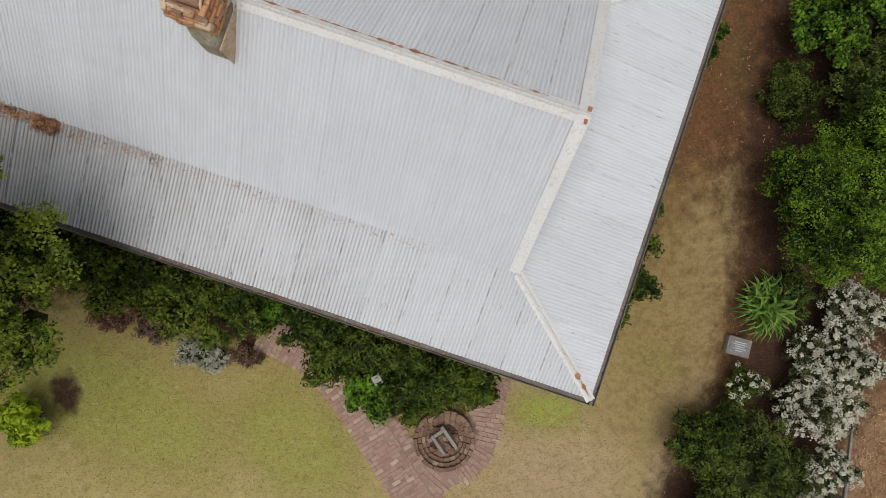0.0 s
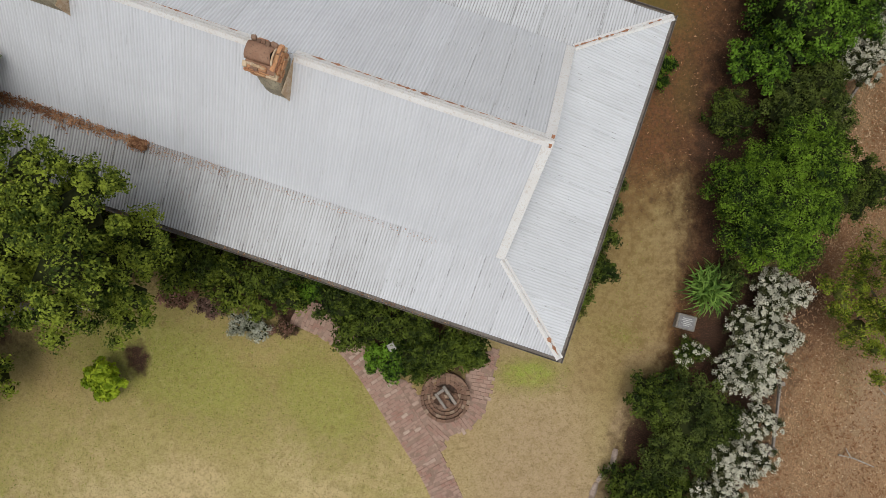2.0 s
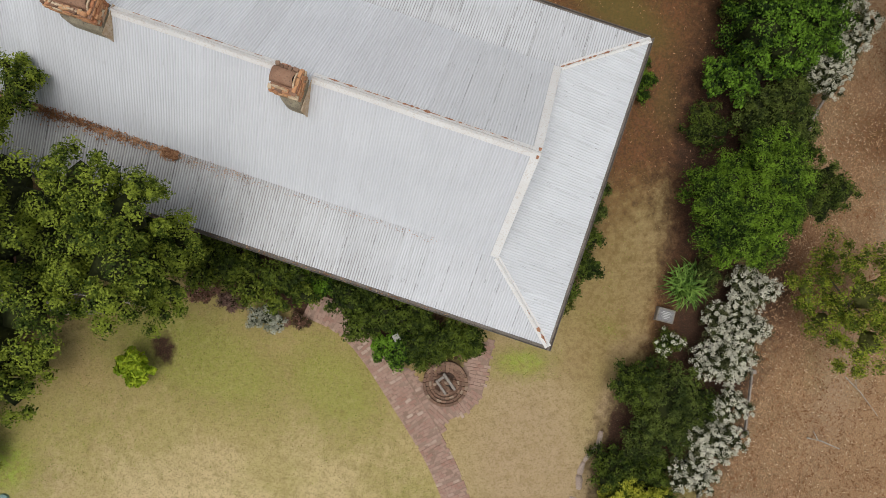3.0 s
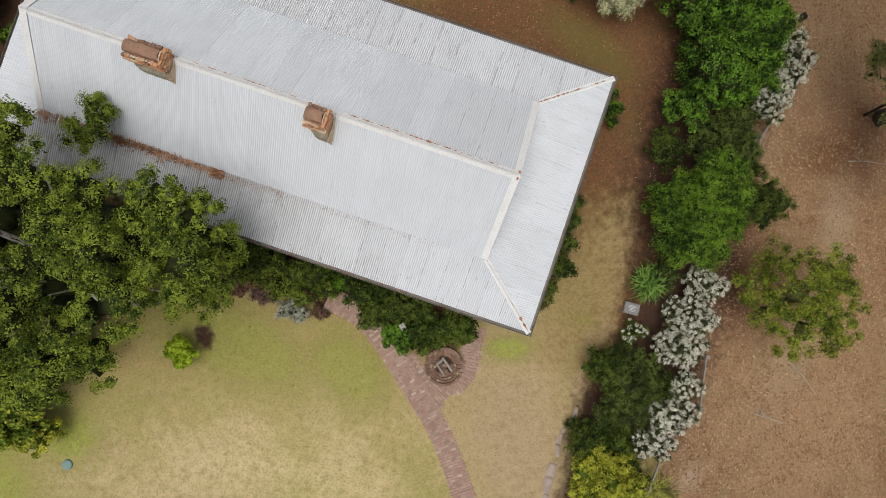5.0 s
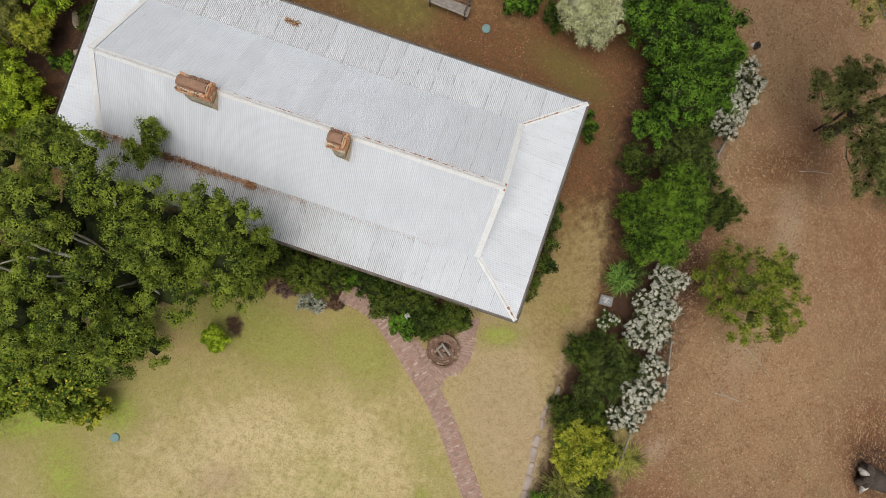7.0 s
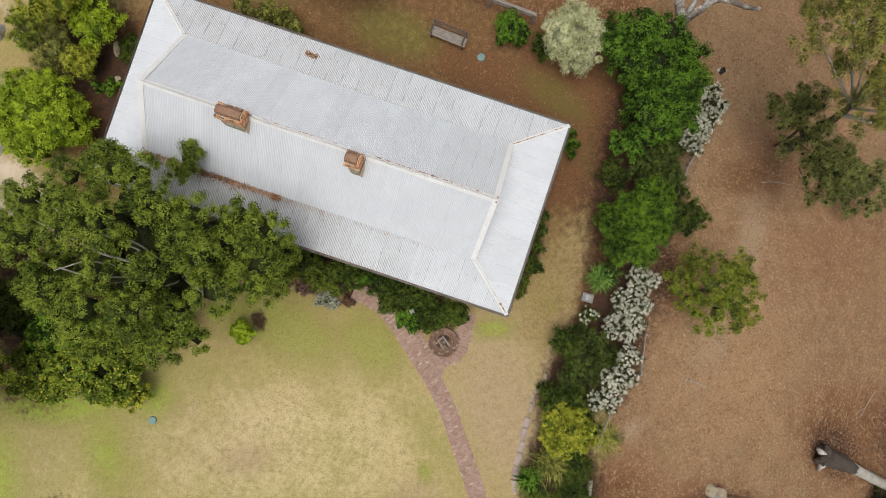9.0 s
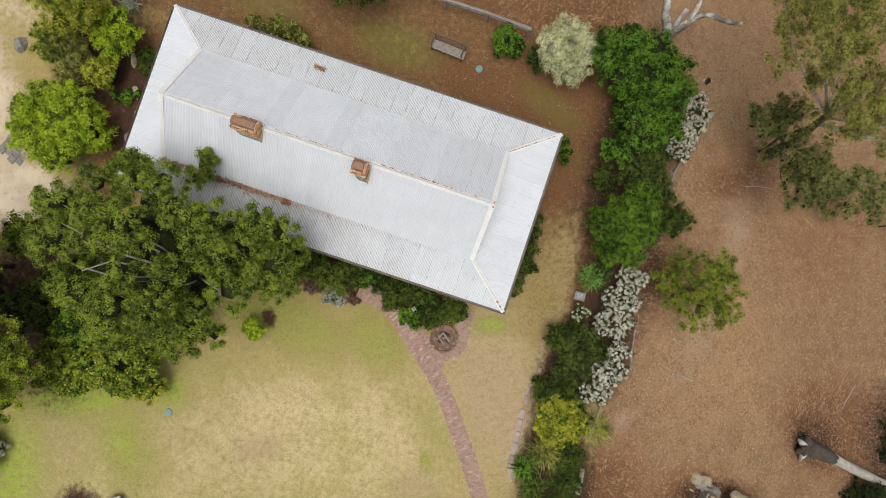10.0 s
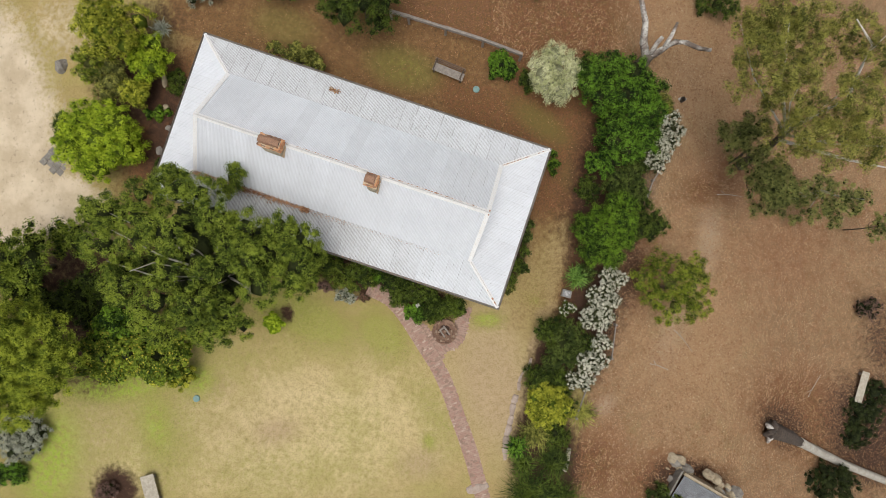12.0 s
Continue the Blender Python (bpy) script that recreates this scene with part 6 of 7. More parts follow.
shrub("understorey_shrub", -20.2, 2.6, 1.7, 1.3, 2.8, L_TREE, "dull-green shrub between tree and drive", (0.123, 0.0638), 0.26, 0.85, 67, 6)
shrub("understorey_shrub", -22.6, 1.4, 1.6, 1.1, 2.6, L_TREE, "dull-green shrub between tree and drive", (0.123, 0.0638), 0.26, 0.85, 67, 6)
shrub("grey_shrub", -26.3, -10.8, 1.7, 1.7, 1.6, L_GREY, "silver-grey shrub at the lawn's edge", (0.0717, 0.0382), 0.2, 1.0, 67, 6)
shrub("fence_shrub", -27.3, -13.4, 1.1, 1.0, 0.9, L_MID, "small green shrub at the lawn's edge", (0.102, 0.0638), 0.2, 1.0, 49, 5)
shrub("purple_shrub", -20.9, -14.3, 0.75, 0.7, 0.7, L_PURPLE, "small purple-brown shrub beside the slab bench", (0.0717, 0.0382), 0.15, 1.0, 49, 5)
# north-west corner
shrub("lime_shrub", -21.0, 7.4, 2.75, 2.65, 2.5, L_LIME, "large rounded lime-green shrub beside the drive", (0.102, 0.051), 0.26, 1.0, 76, 9)
W = wild_blobs(0.0, 0.0, 2.0, 1.6, 2.0, 3.2, 11, 0.6, 0.9)
tree("thin_tree", -19.6, 13.7, "thin olive-green tree beside the drive", W, L_YELLOW, M_BARK, ([(0, 0, -0.2), (0.1, 0, 1.4), (0, 0.1, 2.2)], (0.12, 0.09, 0.06)), limbs_to(W, (0, 0, 1.7), 2, 0.05), (0.0975, 0.0468), 0.28, 1.0, 110)
shrub("corner_shrub", -17.9, 12.2, 1.45, 1.45, 2.3, L_LIME, "rounded yellow-green shrub by the verandah corner", (0.0975, 0.05), 0.24, 1.0, 76, 6)
shrub("corner_shrub", -18.8, 10.3, 1.1, 1.0, 1.7, L_YELLOW, "small yellow-green shrub beside the drive", (0.0975, 0.05), 0.2, 1.0, 70, 5)
shrub("twiggy_shrub", -20.5, 11.0, 1.4, 1.6, 1.8, L_OLIVE, "grey-olive half-bare twiggy shrub beside the drive", (0.12, 0.03), 0.22, 0.9, 46, 6, 0, None, 0, 0.4, 0.45, "shrub", "", M_SHADE_CORE_OLIVE)
shrub("corner_shrub", -21.7, 12.2, 1.3, 1.6, 1.8, L_FEATHER, "loose yellow-olive shrub beside the drive", (0.11, 0.045), 0.22, 0.9, 60, 5)
shrub("corner_shrub", -23.8, 8.2, 0.9, 1.3, 1.1, L_BRONZE, "low brownish shrub at the edge of the drive", (0.1, 0.04), 0.2, 0.9, 50, 5)
shrub("corner_shrub", -16.7, 11.2, 0.7, 0.9, 0.5, L_DEEP, "dark low plants by the verandah corner", (0.102, 0.05), 0.18, 1.0, 50, 5)
shrub("corner_shrub", -17.9, 9.2, 0.9, 0.5, 0.35, L_FRESH, "low green plants in the litter", (0.102, 0.05), 0.14, 0.8, 45, 5)
strappy("strap_plant", -17.7, 14.5, 0.6, 0.6, 90, L_GREY, "grey-green strap-leaved plant by the verandah corner", 0.06)
shrub("corner_shrub", -17.2, 5.6, 0.9, 1.1, 1.0, L_DEEP, "dark low shrub against the west verandah", (0.102, 0.0638), 0.2, 1.0, 54, 5)
shrub("corner_shrub", -15.0, 16.6, 1.6, 1.0, 1.2, L_GREY, "grey-green shrub behind the house", (0.082, 0.0382), 0.2, 1.0, 54, 5)
# north side
shrub("wall_shrub", -8.9, 12.3, 1.75, 0.85, 1.6, L_OLIVE, "olive shrub of long leaves beside the verandah", (0.205, 0.0765), 0.25, 0.85, 49, 6, -18)
W = wild_blobs(0.0, 0.0, 2.5, 1.6, 2.0, 3.4, 12, 0.7, 1.1)
tree("dark_tree", -4.8, 15.0, "small dense dark green tree behind the fence", W, L_DEEP, M_BARK, ([(0, 0, -0.2), (0.1, 0, 1.4), (0, 0.1, 2.4)], (0.16, 0.12, 0.08)), limbs_to(W, (0, 0, 1.8), 3, 0.06), (0.0975, 0.0468), 0.3, 0.9, 96)
shrub("back_shrub", -9.7, 16.6, 1.9, 1.2, 2.4, L_MID, "green shrub behind the house", (0.113, 0.0638), 0.24, 1.0, 63, 6)
shrub("back_shrub", 5.0, 17.0, 1.9, 1.0, 1.0, L_BRONZE, "thin olive groundcover on the litter", (0.102, 0.0382), 0.22, 0.7, 45, 6)
shrub("back_shrub", 18.3, 17.0, 1.6, 1.1, 1.4, L_DEEP, "dark green shrub in the field", (0.102, 0.051), 0.22, 1.0, 58, 5)
shrub("twiggy_shrub", 14.2, 10.0, 0.8, 0.9, 1.0, L_OLIVE, "dry twiggy shrub at the hedge's end", (0.102, 0.0382), 0.18, 0.7, 40, 4)

# ---- eucalypts in the field ----
GUM = [(-4.5, 4.6), (-3.6, 2.9), (-5.1, 2.1), (-3.8, 1.1), (-3.2, -0.4), (-1.7, -0.8), (-0.3, 4.8), (0.3, 2.8), (-0.3, 0.4), (1.0, -1.0), (-2.2, 5.2), (-5.8, 3.5), (-1.8, 1.0), (-3.7, 5.6), (-5.2, 5.3)]
W = billows(GUM, -3.0, 2.4, 4.2, 4.6, 11.3, 1.0, 0.95, 4)
limbs = limbs_to(W, (-1.0, 0.6, 6.0), 9, 0.07) + [([(-1.2, 0.8, 6.4), (-0.2, 1.6, 9.4), (-0.1, 3.0, 10.2), (0.1, 3.9, 10.6), (-0.9, 5.0, 10.9)], (0.12, 0.09, 0.075, 0.06, 0.03)), ([(-0.1, 3.4, 10.4), (0.5, 4.2, 10.9)], (0.04, 0.02)), ([(-0.8, 0.5, 5.2), (1.4, -1.1, 7.4), (3.9, -1.5, 7.1)], (0.11, 0.08, 0.04))]
tree("gum_tree", 20.7, 6.6, "tall leaning grey-olive gum tree with charred butt and pale bare limbs", W, L_OLIVE, M_BARK_WHITE, ([(0, 0, -0.3), (-0.1, 0.05, 0.8), (-0.5, 0.3, 3.4), (-1.2, 0.8, 6.6), (-2.4, 1.6, 9.2)], (0.42, 0.3, 0.25, 0.18, 0.09)), limbs, (0.1, 0.032), 0.3, 1.05, 125, 0.5, 0.5, 0.24, (), 0.3, 0.75, M_BARK_DARK)
W = billows([(-1.0, 0.7), (-0.2, 0.8), (0.7, 1.5), (0.3, -0.9), (0.9, -1.7), (1.2, -2.6), (1.6, -3.4), (2.2, -1.8)], 0.5, -0.6, 2.6, 3.0, 4.4, 1.2, 0.82)
tree("gum_tree", 18.5, 6.8, "grey-green young gum tree in the field", W, L_GUM, M_BARK_DARK, ([(1.3, -0.2, -1.0), (1.0, 0.0, 1.2), (0.3, 0.2, 3.4)], (0.1, 0.08, 0.05)), limbs_to(W, (0.4, 0.2, 2.8), 3, 0.04), (0.11, 0.034), 0.28, 0.95, 120, 0.5, 0.5, 0.3, (), 0.35)
W = billows([(-2.0, 0.0), (-0.5, 0.5), (1.0, 0.0), (2.4, -0.5), (-0.8, -1.2), (0.8, -1.4)], 0.0, 0.0, 3.0, 2.0, 3.6, 1.2, 0.8)
tree("gum_tree", 26.6, 4.6, "dark young gum tree under the large ones", W, L_GUM, M_BARK_PALE, ([(0, 0, -0.3), (0.1, 0.1, 1.8), (0.2, 0.2, 3.2)], (0.14, 0.11, 0.07)), limbs_to(W, (0.2, 0.2, 2.4), 3, 0.06), (0.147, 0.041), 0.28, 0.75, 80, 0.5, 0.5, 0.3, (), 0.4)
W = [(0.1, 0.2, 3.2, 0.7, 0.5), (0.7, -0.1, 3.0, 0.6, 0.45), (-0.3, -0.5, 2.9, 0.55, 0.4), (0.5, 0.7, 2.8, 0.5, 0.4)]
tree("sapling", 31.9, 2.3, "thin gum sapling on a patch of pale ash", W, L_GUM, M_BARK, ([(0, 0, -0.2), (0.05, 0, 1.6), (0.1, 0.1, 3.0)], (0.06, 0.05, 0.03)), limbs_to(W, (0.1, 0.1, 2.2), 1, 0.025), (0.13, 0.04), 0.24, 0.8, 70, 0.5, 0.5, 0.3, (), 0.4)
# fallen gum at the south-east: charred butt with torn roots, then a bleached stem
def fallen_log(x, y):
    t = thing("fallen_log", "fallen gum trunk with charred butt, torn roots and bleached stem", "fallen log", pose(x, y, gz(x, y)))
    def at(px, py, h):
        return (px, py, gz(x + px, y + py) - gz(x, y) + h)
    part("butt", tube(bmesh.new(), [at(0, 0, 0.35), at(0.5, -0.2, 0.42), at(1.7, -0.75, 0.42), at(3.1, -1.45, 0.4)], (0.66, 0.52, 0.43, 0.36), 16, 0.13), M_BARK_DARK, t, "charred dark bark", True)
    part("stem", tube(bmesh.new(), [at(2.95, -1.38, 0.41), at(5.0, -2.4, 0.42), at(8.0, -3.9, 0.45), at(11.5, -5.4, 0.45), at(15.0, -6.9, 0.5)], (0.35, 0.34, 0.32, 0.29, 0.26), 12, 0.05), M_BARK_PALE, t, "bleached smooth stem", True)
    for a, ln, h in ((140, 0.95, 0.5), (200, 0.8, 0.2), (95, 0.8, 0.7), (250, 0.95, 0.15), (170, 0.7, 0.8), (115, 0.7, 0.25), (225, 0.6, 0.6)):
        c, s = math.cos(radians(a)), math.sin(radians(a))
        part("root", tube(bmesh.new(), [at(0.15, -0.1, 0.35), at(0.6 * c * ln, 0.6 * s * ln, 0.35 + h * 0.4), at(ln * c, ln * s, h)], (0.28, 0.2, 0.09), 8, 0.2), M_DEADWOOD if a in (140, 250) else M_BARK_DARK, t, "torn root", True)
    return t


fallen_log(23.2, -12.1)
# growth coloured as if under trees that are out of view
shrub("field_shrub", 34.8, -10.8, 1.6, 1.3, 0.5, L_SHADE, "thin low growth beside the fallen log", (0.102, 0.04), 0.2, 0.5, 54, 6)
shrub("field_shrub", 32.6, -14.0, 1.9, 1.3, 0.6, L_SHADE, "low growth beside the fallen log, shade put into its colour", (0.102, 0.04), 0.2, 0.6, 54, 6)
shrub("field_shrub", 29.4, -17.0, 2.6, 1.7, 1.4, L_SHADE, "shrub beside the fallen log, shade put into its colour", (0.102, 0.051), 0.24, 0.85, 58, 6)
shrub("field_shrub", 33.2, -12.2, 2.0, 1.4, 0.6, L_SHADE, "thin dark green groundcover beside the fallen log", (0.1, 0.05), 0.2, 0.8, 40, 6)
shrub("field_shrub", 34.0, -4.0, 1.3, 1.1, 1.0, L_PURPLE, "dark bare twiggy shrub in the field", (0.102, 0.0255), 0.2, 0.7, 45, 5)


def dead_tree(x, y):
    """A dead grey tree: short split trunk and three broken limbs."""
    t = thing("dead_tree", "dead grey tree with broken bare limbs behind the hedge", "dead tree", pose(x, y, gz(x, y)))
    part("trunk", tube(bmesh.new(), [(0, 0, -0.2), (0.05, 0.05, 0.7), (0.1, 0.15, 1.5)], (0.42, 0.36, 0.3), 12, 0.07), M_BARK, t, "", True)
    for pts, radii, mat in (
        ([(0.0, 0.15, 1.2), (-0.35, 0.9, 1.7), (-0.4, 1.9, 2.2), (-0.85, 3.3, 2.6)], (0.28, 0.23, 0.19, 0.13), M_DEADWOOD),
        ([(0.15, 0.1, 1.2), (0.8, 0.45, 1.6), (1.5, 0.85, 1.9), (2.1, 0.75, 2.0), (2.9, 0.35, 2.1), (3.6, 0.25, 2.1)], (0.24, 0.2, 0.18, 0.15, 0.13, 0.1), M_DEADWOOD),
        ([(0.9, 0.5, 1.65), (1.2, 1.1, 2.1), (1.4, 1.75, 2.5)], (0.14, 0.12, 0.08), M_DEADWOOD),
        ([(0.2, 0.3, 1.4), (0.45, 0.8, 1.9), (0.6, 1.0, 2.2)], (0.16, 0.13, 0.12), M_DEADWOOD),
    ):
        part("limb", tube(bmesh.new(), pts, radii, 9, 0.08), mat, t, "", True)
    return t


dead_tree(12.55, 12.45)


def ruin(x, y):
    """A low stone-walled shelter with an iron roof, sunk in a mound of rubble."""
    t = thing("stone_shelter", "low rubble-stone shelter with a grey corrugated iron roof", "shelter", pose(x, y, gz(x, y), 0, 0, -30))
    part("roof", mesh_of("roof", *sheet_mesh(-0.6, 3.2, lambda a, s, h: (a, -2.4 + 2.6 * s, 0.75 + 0.25 * s + h), lambda a: 0.0, lambda a: 1.0, 0.0), M_IRON_DARK), None, t, "grey corrugated iron roof")
    for i in range(46):
        q = rng.uniform()
        if q < 0.5:
            px, py = rng.uniform(-1.2, 3.8), rng.uniform(0.35, 1.0)
        elif q < 0.78:
            px, py = rng.uniform(-1.5, -0.75), rng.uniform(-2.4, 0.8)
        else:
            px, py = rng.uniform(3.3, 3.9), rng.uniform(-2.4, 0.8)
        s = rng.uniform(0.14, 0.34)
        part("stone", rock(bmesh.new(), px, py, 0.2, s * 1.3, s, s * 0.9, i), M_SANDSTONE if i % 3 else M_STONE, t)
    part("wall", block(-0.6, 3.2, 0.2, 0.4, -0.5, 0.95, 0.03), M_SANDSTONE, t)
    part("wall", block(-0.75, -0.61, -2.4, 0.4, -0.5, 0.8, 0.03), M_STONE, t)
    part("wall", block(3.21, 3.35, -2.4, 0.4, -0.5, 0.8, 0.03), M_STONE, t)
    return t


ruin(15.6, -14.2)


def stump(x, y, r, h, label, mat, roots=0):
    """A hollow stump: an uneven wall of old wood round a black heart, which paints in the hollow's shade."""
    t = thing("stump", label, "stump", pose(x, y, gz(x, y)))
    bm = annulus(bmesh.new(), r * 0.66, r, -0.1, h, 14)
    for v in bm.verts:
        v.co.x *= 1 + 0.16 * noise.noise(Vector((v.co.x * 5, v.co.y * 5, x)))
        if v.co.z > 0:
            v.co.z += rng.normal(0, h * 0.16)
    part("wall", bm, mat, t)
    part("heart", tube(bmesh.new(), [(0, 0, -0.1), (0, 0, h * 0.35)], (r * 0.64, r * 0.64), 12), M_HOLLOW_BLACK, t, "black fill for the shade in the hollow")
    for i in range(roots):
        a = 2 * math.pi * i / roots + rng.uniform(-0.4, 0.4)
        ln = r * rng.uniform(1.6, 2.6)
        part("root", tube(bmesh.new(), [(r * 0.8 * math.cos(a), r * 0.8 * math.sin(a), h * 0.4), (ln * 0.7 * math.cos(a), ln * 0.7 * math.sin(a), 0.12), (ln * math.cos(a), ln * math.sin(a), 0.0)], (0.12, 0.08, 0.03), 7, 0.1), M_DEADWOOD, t)
    return t


stump(15.75, 10.55, 0.16, 0.3, "hollow dark stump with a black heart at the hedge's end", M_BARK_DARK, 2)


def fallen_branch(x, y, turn, ln, r):
    t = thing("fallen_branch", "short bleached branch lying on the leaf litter", "branch", pose(x, y, gz(x, y), 0, 0, turn), "fallen branches")
    part("stem", tube(bmesh.new(), [(0, 0, r), (ln * 0.4, 0.05, r * 2.2), (ln, -0.02, r)], (r, r * 0.8, r * 0.4), 6, 0.08), M_BARK_PALE, t)
    part("twig", tube(bmesh.new(), [(ln * 0.3, 0.04, r * 2), (ln * 0.12, 0.3, r)], (r * 0.6, r * 0.3), 5), M_BARK_PALE, t)
    return t


fallen_branch(13.2, -6.7, -18, 1.25, 0.035)
fallen_branch(15.0, -4.6, -50, 1.9, 0.02)
fallen_branch(18.6, 4.4, -4, 1.7, 0.03)
fallen_branch(28.0, -10.6, 60, 2.0, 0.03)


def edge_log(x0, y0, x1, y1, r):
    """A weathered log laid along the bed."""
    t = thing("edging_log", "weathered grey log laid along the bed", "log", pose(0, 0, 0))
    part("stem", tube(bmesh.new(), [(x0, y0, gz(x0, y0) + r * 0.8), ((x0 + x1) / 2 + 0.03, (y0 + y1) / 2, gz((x0 + x1) / 2, (y0 + y1) / 2) + r), (x1, y1, gz(x1, y1) + r * 0.8)], (r * 0.8, r, r * 1.1), 9, 0.05), M_TIMBER_PALE, t, "", True)
    return t


edge_log(7.7, -11.7, 7.36, -13.05, 0.15)


def plant_marker(x, y, turn):
    t = thing("plant_marker", "weathered grey square plant label on a stake among the shrubs", "plant label", pose(x, y, gz(x, y), 0, 0, turn))
    part("stake", block(-0.025, 0.025, -0.025, 0.025, -0.1, 0.8, 0.004), M_TIMBER, t)
    part("plate", block(-0.11, 0.11, -0.12, 0.12, 0.81, 0.83, 0.005, pose(0, 0, 0, 8, -6, 0)), M_STONE_PALE, t, "grey plate")
    return t


plant_marker(-1.62, -2.62, 28)


# ---- brick path: pavers laid across it, spreading into a square round the well ----
path = thing("brick_path", "old brick garden path, faded red, with sunken and bleached bricks", "path", pose(0, 0, 0), kind="structure")
LINE = [(-4.7, -1.75), (-3.75, -2.2), (-3.0, -2.8), (-2.3, -3.7), (-1.5, -4.95), (-0.42, -6.7), (0.25, -8.15), (0.78, -9.7), (1.12, -10.6), (1.62, -12.1), (2.05, -13.65), (2.35, -14.8)]
bed = bmesh.new()
rows = []
pts = [Vector((a, b, 0)) for a, b in LINE]
fine = []
for i in range(len(pts) - 1):
    p0, p1, p2, p3 = pts[max(i - 1, 0)], pts[i], pts[i + 1], pts[min(i + 2, len(pts) - 1)]
    for q in range(12):
        s = q / 12
        fine.append(0.5 * ((2 * p1) + (p2 - p0) * s + (2 * p0 - 5 * p1 + 4 * p2 - p3) * s * s + (3 * p1 - p0 - 3 * p2 + p3) * s ** 3))
fine.append(pts[-1])
HALF = 0.42
for i, c in enumerate(fine):
    d = (fine[min(i + 1, len(fine) - 1)] - fine[max(i - 1, 0)]).normalized()
    n = Vector((-d.y, d.x, 0))
    rows.append([bed.verts.new((*(c + n * HALF * s).xy, gz(c.x, c.y) + 0.015)) for s in (-1, 1)])
for r0, r1 in zip(rows, rows[1:]):
    bed.faces.new((r0[0], r0[1], r1[1], r1[0]))
APRON = [(-2.2, -3.75), (-1.25, -3.95), (-0.9, -4.4), (-0.3, -4.4), (0.3, -4.3), (0.75, -3.7), (1.25, -3.05), (1.7, -2.95), (1.5, -3.7), (1.38, -4.3), (1.22, -4.95), (0.8, -5.42), (0.0, -5.76), (-0.2, -6.3), (-1.0, -6.3)]
bed.faces.new([bed.verts.new((a, b, 0.011)) for a, b in APRON])
bmesh.ops.recalc_face_normals(bed, faces=bed.faces[:])
for f2 in bed.faces:
    if f2.normal.z < 0:
        f2.normal_flip()
part("sand_bed", bed, speckled("sandy_joints", (0.31, 0.215, 0.165), (0.25, 0.165, 0.125), (0.37, 0.27, 0.205), 50.0, 3.0, 1.0, 0.6), path)

spots, cuts = [], []
walked, last, course = 0.0, fine[0], 0
for i in range(1, len(fine)):
    seg = (fine[i] - fine[i - 1])
    ln = seg.length
    s = (-walked) % 0.118
    while s < ln:
        c, d = fine[i - 1] + seg * (s / ln), seg.normalized()
        n = Vector((-d.y, d.x, 0))
        shift = 0.118 if course % 2 else 0.0
        for q in range(-2, 3):
            o = q * 0.236 + shift - 0.0
            if abs(o) < HALF - 0.02 + rng.uniform(-0.03, 0.03):
                p = c + n * o
                if math.hypot(p.x + 0.02, p.y + 4.42) > 0.86:
                    spots.append((p.x, p.y, math.degrees(math.atan2(n.y, n.x))))
        if not course % 2:
            # cut bricks close the alternate courses
            for o in (-0.412, 0.412):
                p = c + n * o
                if rng.uniform() < 0.85 and math.hypot(p.x + 0.02, p.y + 4.42) > 0.86:
                    cuts.append((p.x, p.y, math.degrees(math.atan2(n.y, n.x))))
        s += 0.118
        course += 1
    walked += ln
line_spots = list(spots)
# the apron round the well: courses that follow the spur to the verandah's corner, then the ones that follow the path
SPUR = [(1.5, -2.85), (1.12, -3.5), (1.04, -4.1), (0.92, -4.6), (0.62, -5.05), (0.15, -5.4), (-0.3, -5.9)]


def inside(x, y, poly):
    hit = False
    for (x0, y0), (x1, y1) in zip(poly, poly[1:] + poly[:1]):
        if (y0 > y) != (y1 > y) and x < (x1 - x0) * (y - y0) / (y1 - y0) + x0:
            hit = not hit
    return hit


def lay(x, y, turn):
    """Lay a brick if it lies on the apron, clear of the well and of the bricks laid so far."""
    if not inside(x + rng.normal(0, 0.03), y + rng.normal(0, 0.03), APRON) or math.hypot(x + 0.02, y + 4.42) < 0.86:
        return
    c, s2 = math.cos(radians(turn)), math.sin(radians(turn))
    for px2, py2, t2 in spots:
        dx, dy = x - px2, y - py2
        if abs(dx) + abs(dy) < 0.5:
            u, v = abs(dx * c + dy * s2), abs(-dx * s2 + dy * c)
            same = abs(math.sin(radians(turn - t2)))
            if u < 0.215 - 0.05 * same and v < 0.105 + 0.05 * same:
                return
    spots.append((x, y, turn))


for (x0, y0), (x1, y1) in zip(SPUR, SPUR[1:]):
    ln = math.hypot(x1 - x0, y1 - y0)
    for j in range(int(ln / 0.118) + 1):
        s = j * 0.118 / ln
        for q in range(-3, 4):
            o = q * 0.236 + (0.118 if j % 2 else 0.0)
            lay(x0 + (x1 - x0) * s - (y1 - y0) / ln * o, y0 + (y1 - y0) * s + (x1 - x0) / ln * o, math.degrees(math.atan2(x1 - x0, -(y1 - y0))))
for j in range(-4, 36):
    for q in range(-4, 16):
        u, v = 0.118 * j, 0.236 * q + (0.118 if j % 2 else 0.0)
        lay(-2.6 + u * 0.53 + v * 0.85, -3.6 - u * 0.85 + v * 0.53, 32)
shapes = []
for i in range(5):
    b = block(-0.112, 0.112, -0.054, 0.054, -0.05, 0.018, 0.007, None, 0.003)
    m2 = bpy.data.meshes.new("brick")
    b.to_mesh(m2)
    b.free()
    m2.materials.append(M_PAVER)
    shapes.append(m2)
spots.sort(key=lambda s: math.hypot(s[0] + 0.6, s[1] + 4.6))
rest_v, rest_f = [], []
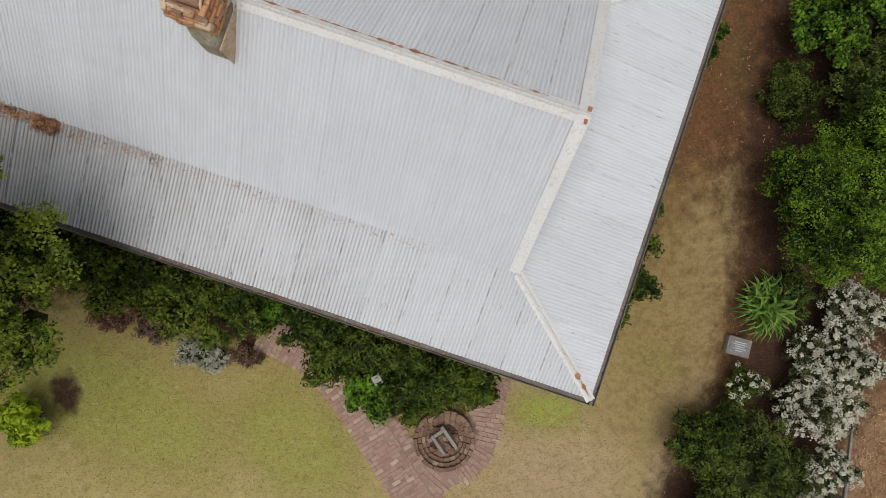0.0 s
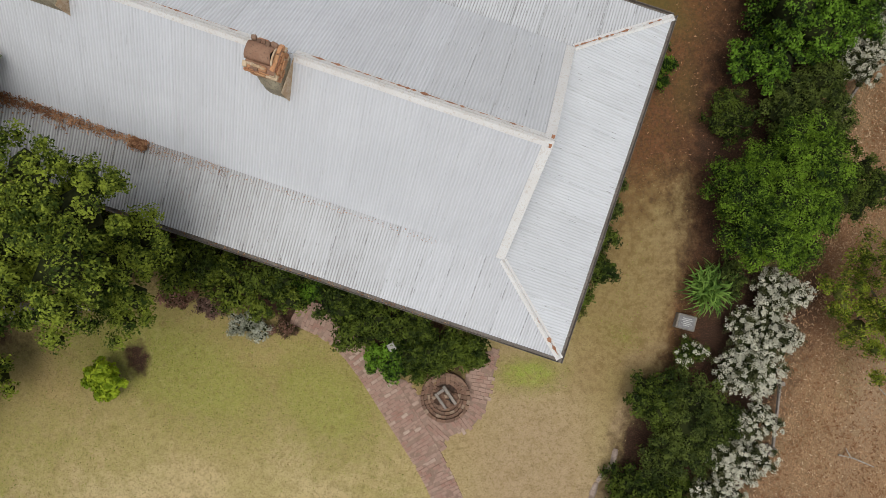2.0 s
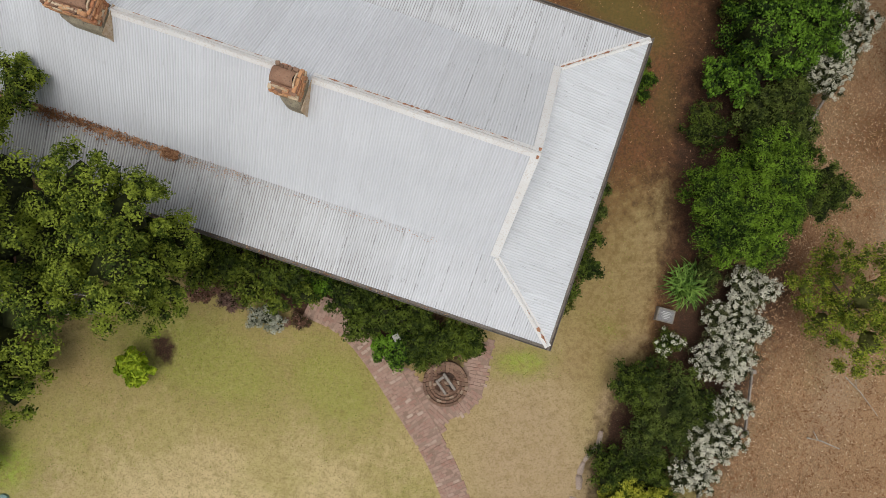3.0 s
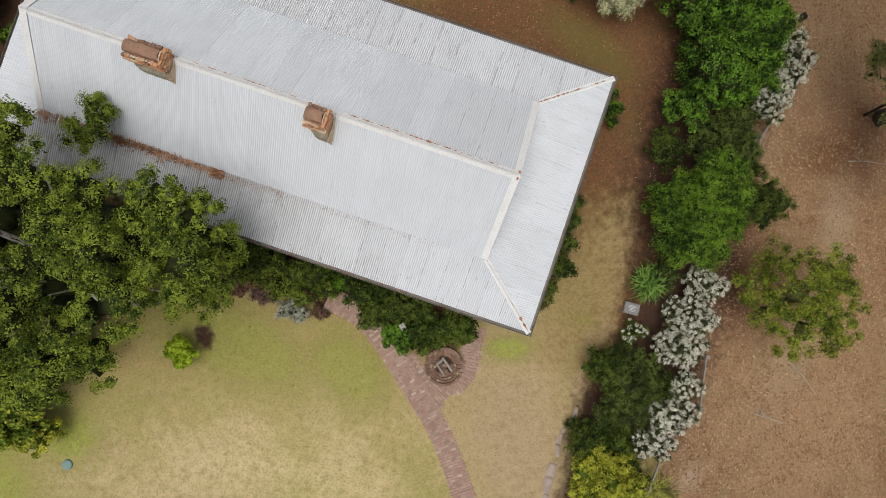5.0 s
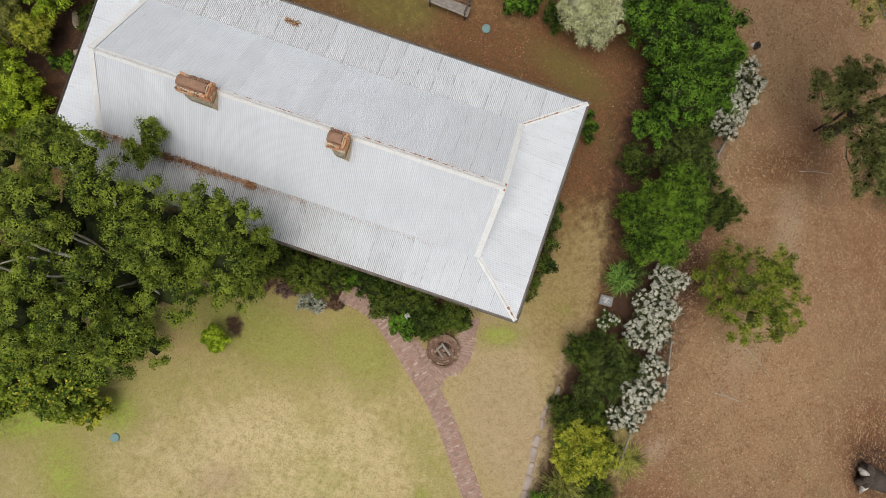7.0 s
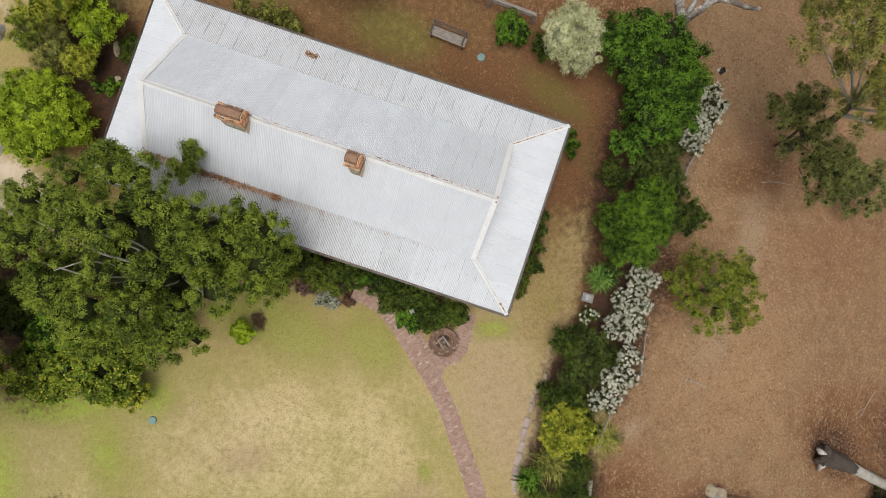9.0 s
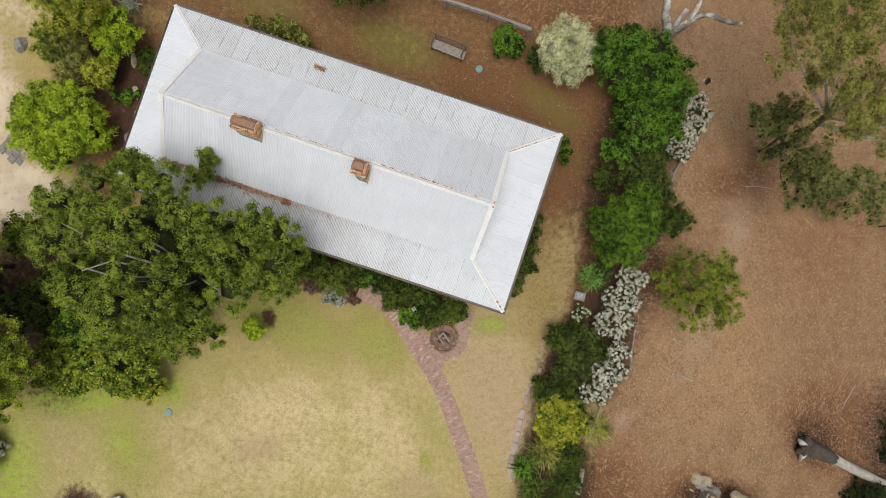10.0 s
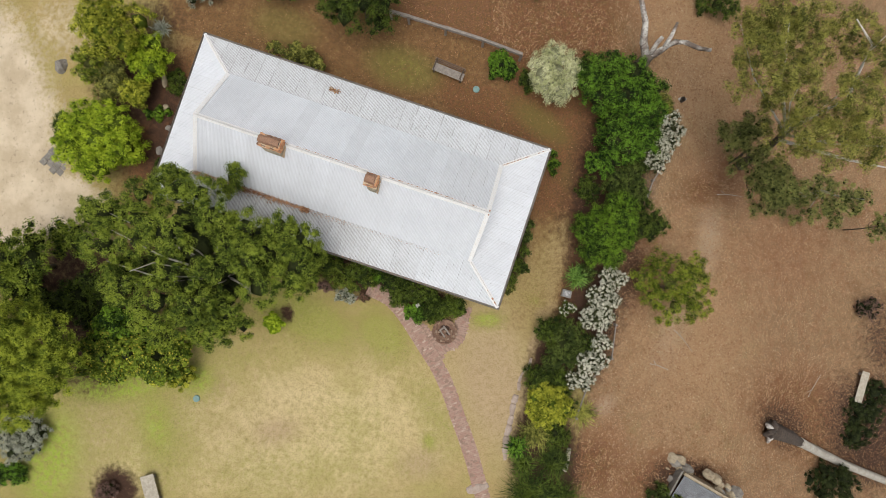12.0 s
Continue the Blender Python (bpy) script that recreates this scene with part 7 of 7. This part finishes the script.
for i, (x, y, a) in enumerate(spots):
    m = pose(x, y, gz(x, y) + rng.normal(0.004, 0.006), rng.normal(0, 1.2), rng.normal(0, 1.2), a + rng.normal(0, 2.5))
    if i < 300:
        ob = new("brick", shapes[i % 5])
        ob.parent, ob.matrix_basis = path, m
    else:
        base = len(rest_v)
        rest_v += [m @ v.co for v in shapes[i % 5].vertices]
        rest_f += [[base + q for q in p.vertices] for p in shapes[i % 5].polygons]
cut_v, cut_f = [], []
for i, (x, y, a) in enumerate(cuts):
    if any(abs(x - px2) + abs(y - py2) < 0.12 for px2, py2, _ in spots):
        continue
    m = pose(x, y, gz(x, y) + rng.normal(0.004, 0.006), 0, 0, a + rng.normal(0, 3)) @ Matrix.Diagonal((0.48, 1.0, 1.0, 1.0))
    base = len(cut_v)
    cut_v += [m @ v.co for v in shapes[i % 5].vertices]
    cut_f += [[base + q for q in p.vertices] for p in shapes[i % 5].polygons]
tagged(part("cut_bricks", mesh_of("cut_bricks", cut_v, cut_f, M_PAVER), None, path), kind="stuff")
tagged(part("far_bricks", mesh_of("far_bricks", rest_v, rest_f, M_PAVER), None, path), kind="stuff")


# ---- grass, fallen leaves and twigs ----
def scatter(n, x0, x1, y0, y1, weight):
    x, y = rng.uniform(x0, x1, n), rng.uniform(y0, y1, n)
    keep = rng.uniform(0, 1, n) < weight(x, y, zones(x, y))
    # nothing under the house
    c, s = math.cos(radians(-18.7)), math.sin(radians(-18.7))
    lx, ly = (x - 2.95) * c + (y + 2.705) * s, -(x - 2.95) * s + (y + 2.705) * c
    keep &= ~((lx > -20.4) & (lx < -0.5) & (ly > 0.5) & (ly < 9.1))
    fx, fy = np.array([p.x for p in fine]), np.array([p.y for p in fine])
    d = np.full(len(x), 9.0)
    for a, b in zip(fx[::2], fy[::2]):
        d = np.minimum(d, np.hypot(x - a, y - b))
    keep &= (d > 0.43) & (np.hypot(x + 0.02, y + 4.55) > 1.22)
    x, y = x[keep], y[keep]
    return np.stack([x, y, ground_z(x, y)], 1)


def on_ground(name, p, length, width, rise, mat, label, category, flat=0.25, lift=1.0):
    p = p + np.array([0, 0, rise])
    ob = new(name, quads_of(name, leaves(p, np.zeros_like(p), length, width, lift, flat, 0.06), mat))
    return tagged(ob, label, category, kind="stuff")


on_ground("fallen_leaves", scatter(250000, 3, 40, -20, 20, lambda x, y, z: np.clip(z[1] * 0.85 - z[4] * 0.5, 0, 1)), 0.11, 0.036, 0.012, L_LITTER, "fallen gum leaves and bark strewn over the field", "leaf litter")
on_ground("fallen_leaves", scatter(26000, -16, 12, 3, 19, lambda x, y, z: np.clip(z[0] + z[1] * 0.8, 0, 1) * np.where(x > 4, 0.25, 0.7)), 0.08, 0.024, 0.012, L_DRIFT, "rusty fallen leaves behind the house", "leaf litter")
on_ground("lawn_grass", scatter(70000, -33, 8, -17, 1, lambda x, y, z: (1 - z[4]) * np.clip(z[3] * 1.2, 0, 1) * (1 - z[1])), 0.07, 0.016, 0.015, L_GRASS_GREEN, "short green grass", "grass", 0.9, 0.4)
on_ground("dry_grass", scatter(70000, -33, 9, -17, 3, lambda x, y, z: (1 - z[4]) * (1 - z[3]) * (1 - z[1]) * (1 - z[2]) * (1 - z[8]) * 0.6), 0.07, 0.014, 0.013, L_GRASS_DRY, "short dry straw-coloured grass", "grass", 0.9, 0.4)
on_ground("twigs", scatter(1500, 9, 40, -20, 20, lambda x, y, z: z[1]), 0.42, 0.014, 0.02, L_FERN, "dry twigs strewn over the field", "twigs", 0.08)
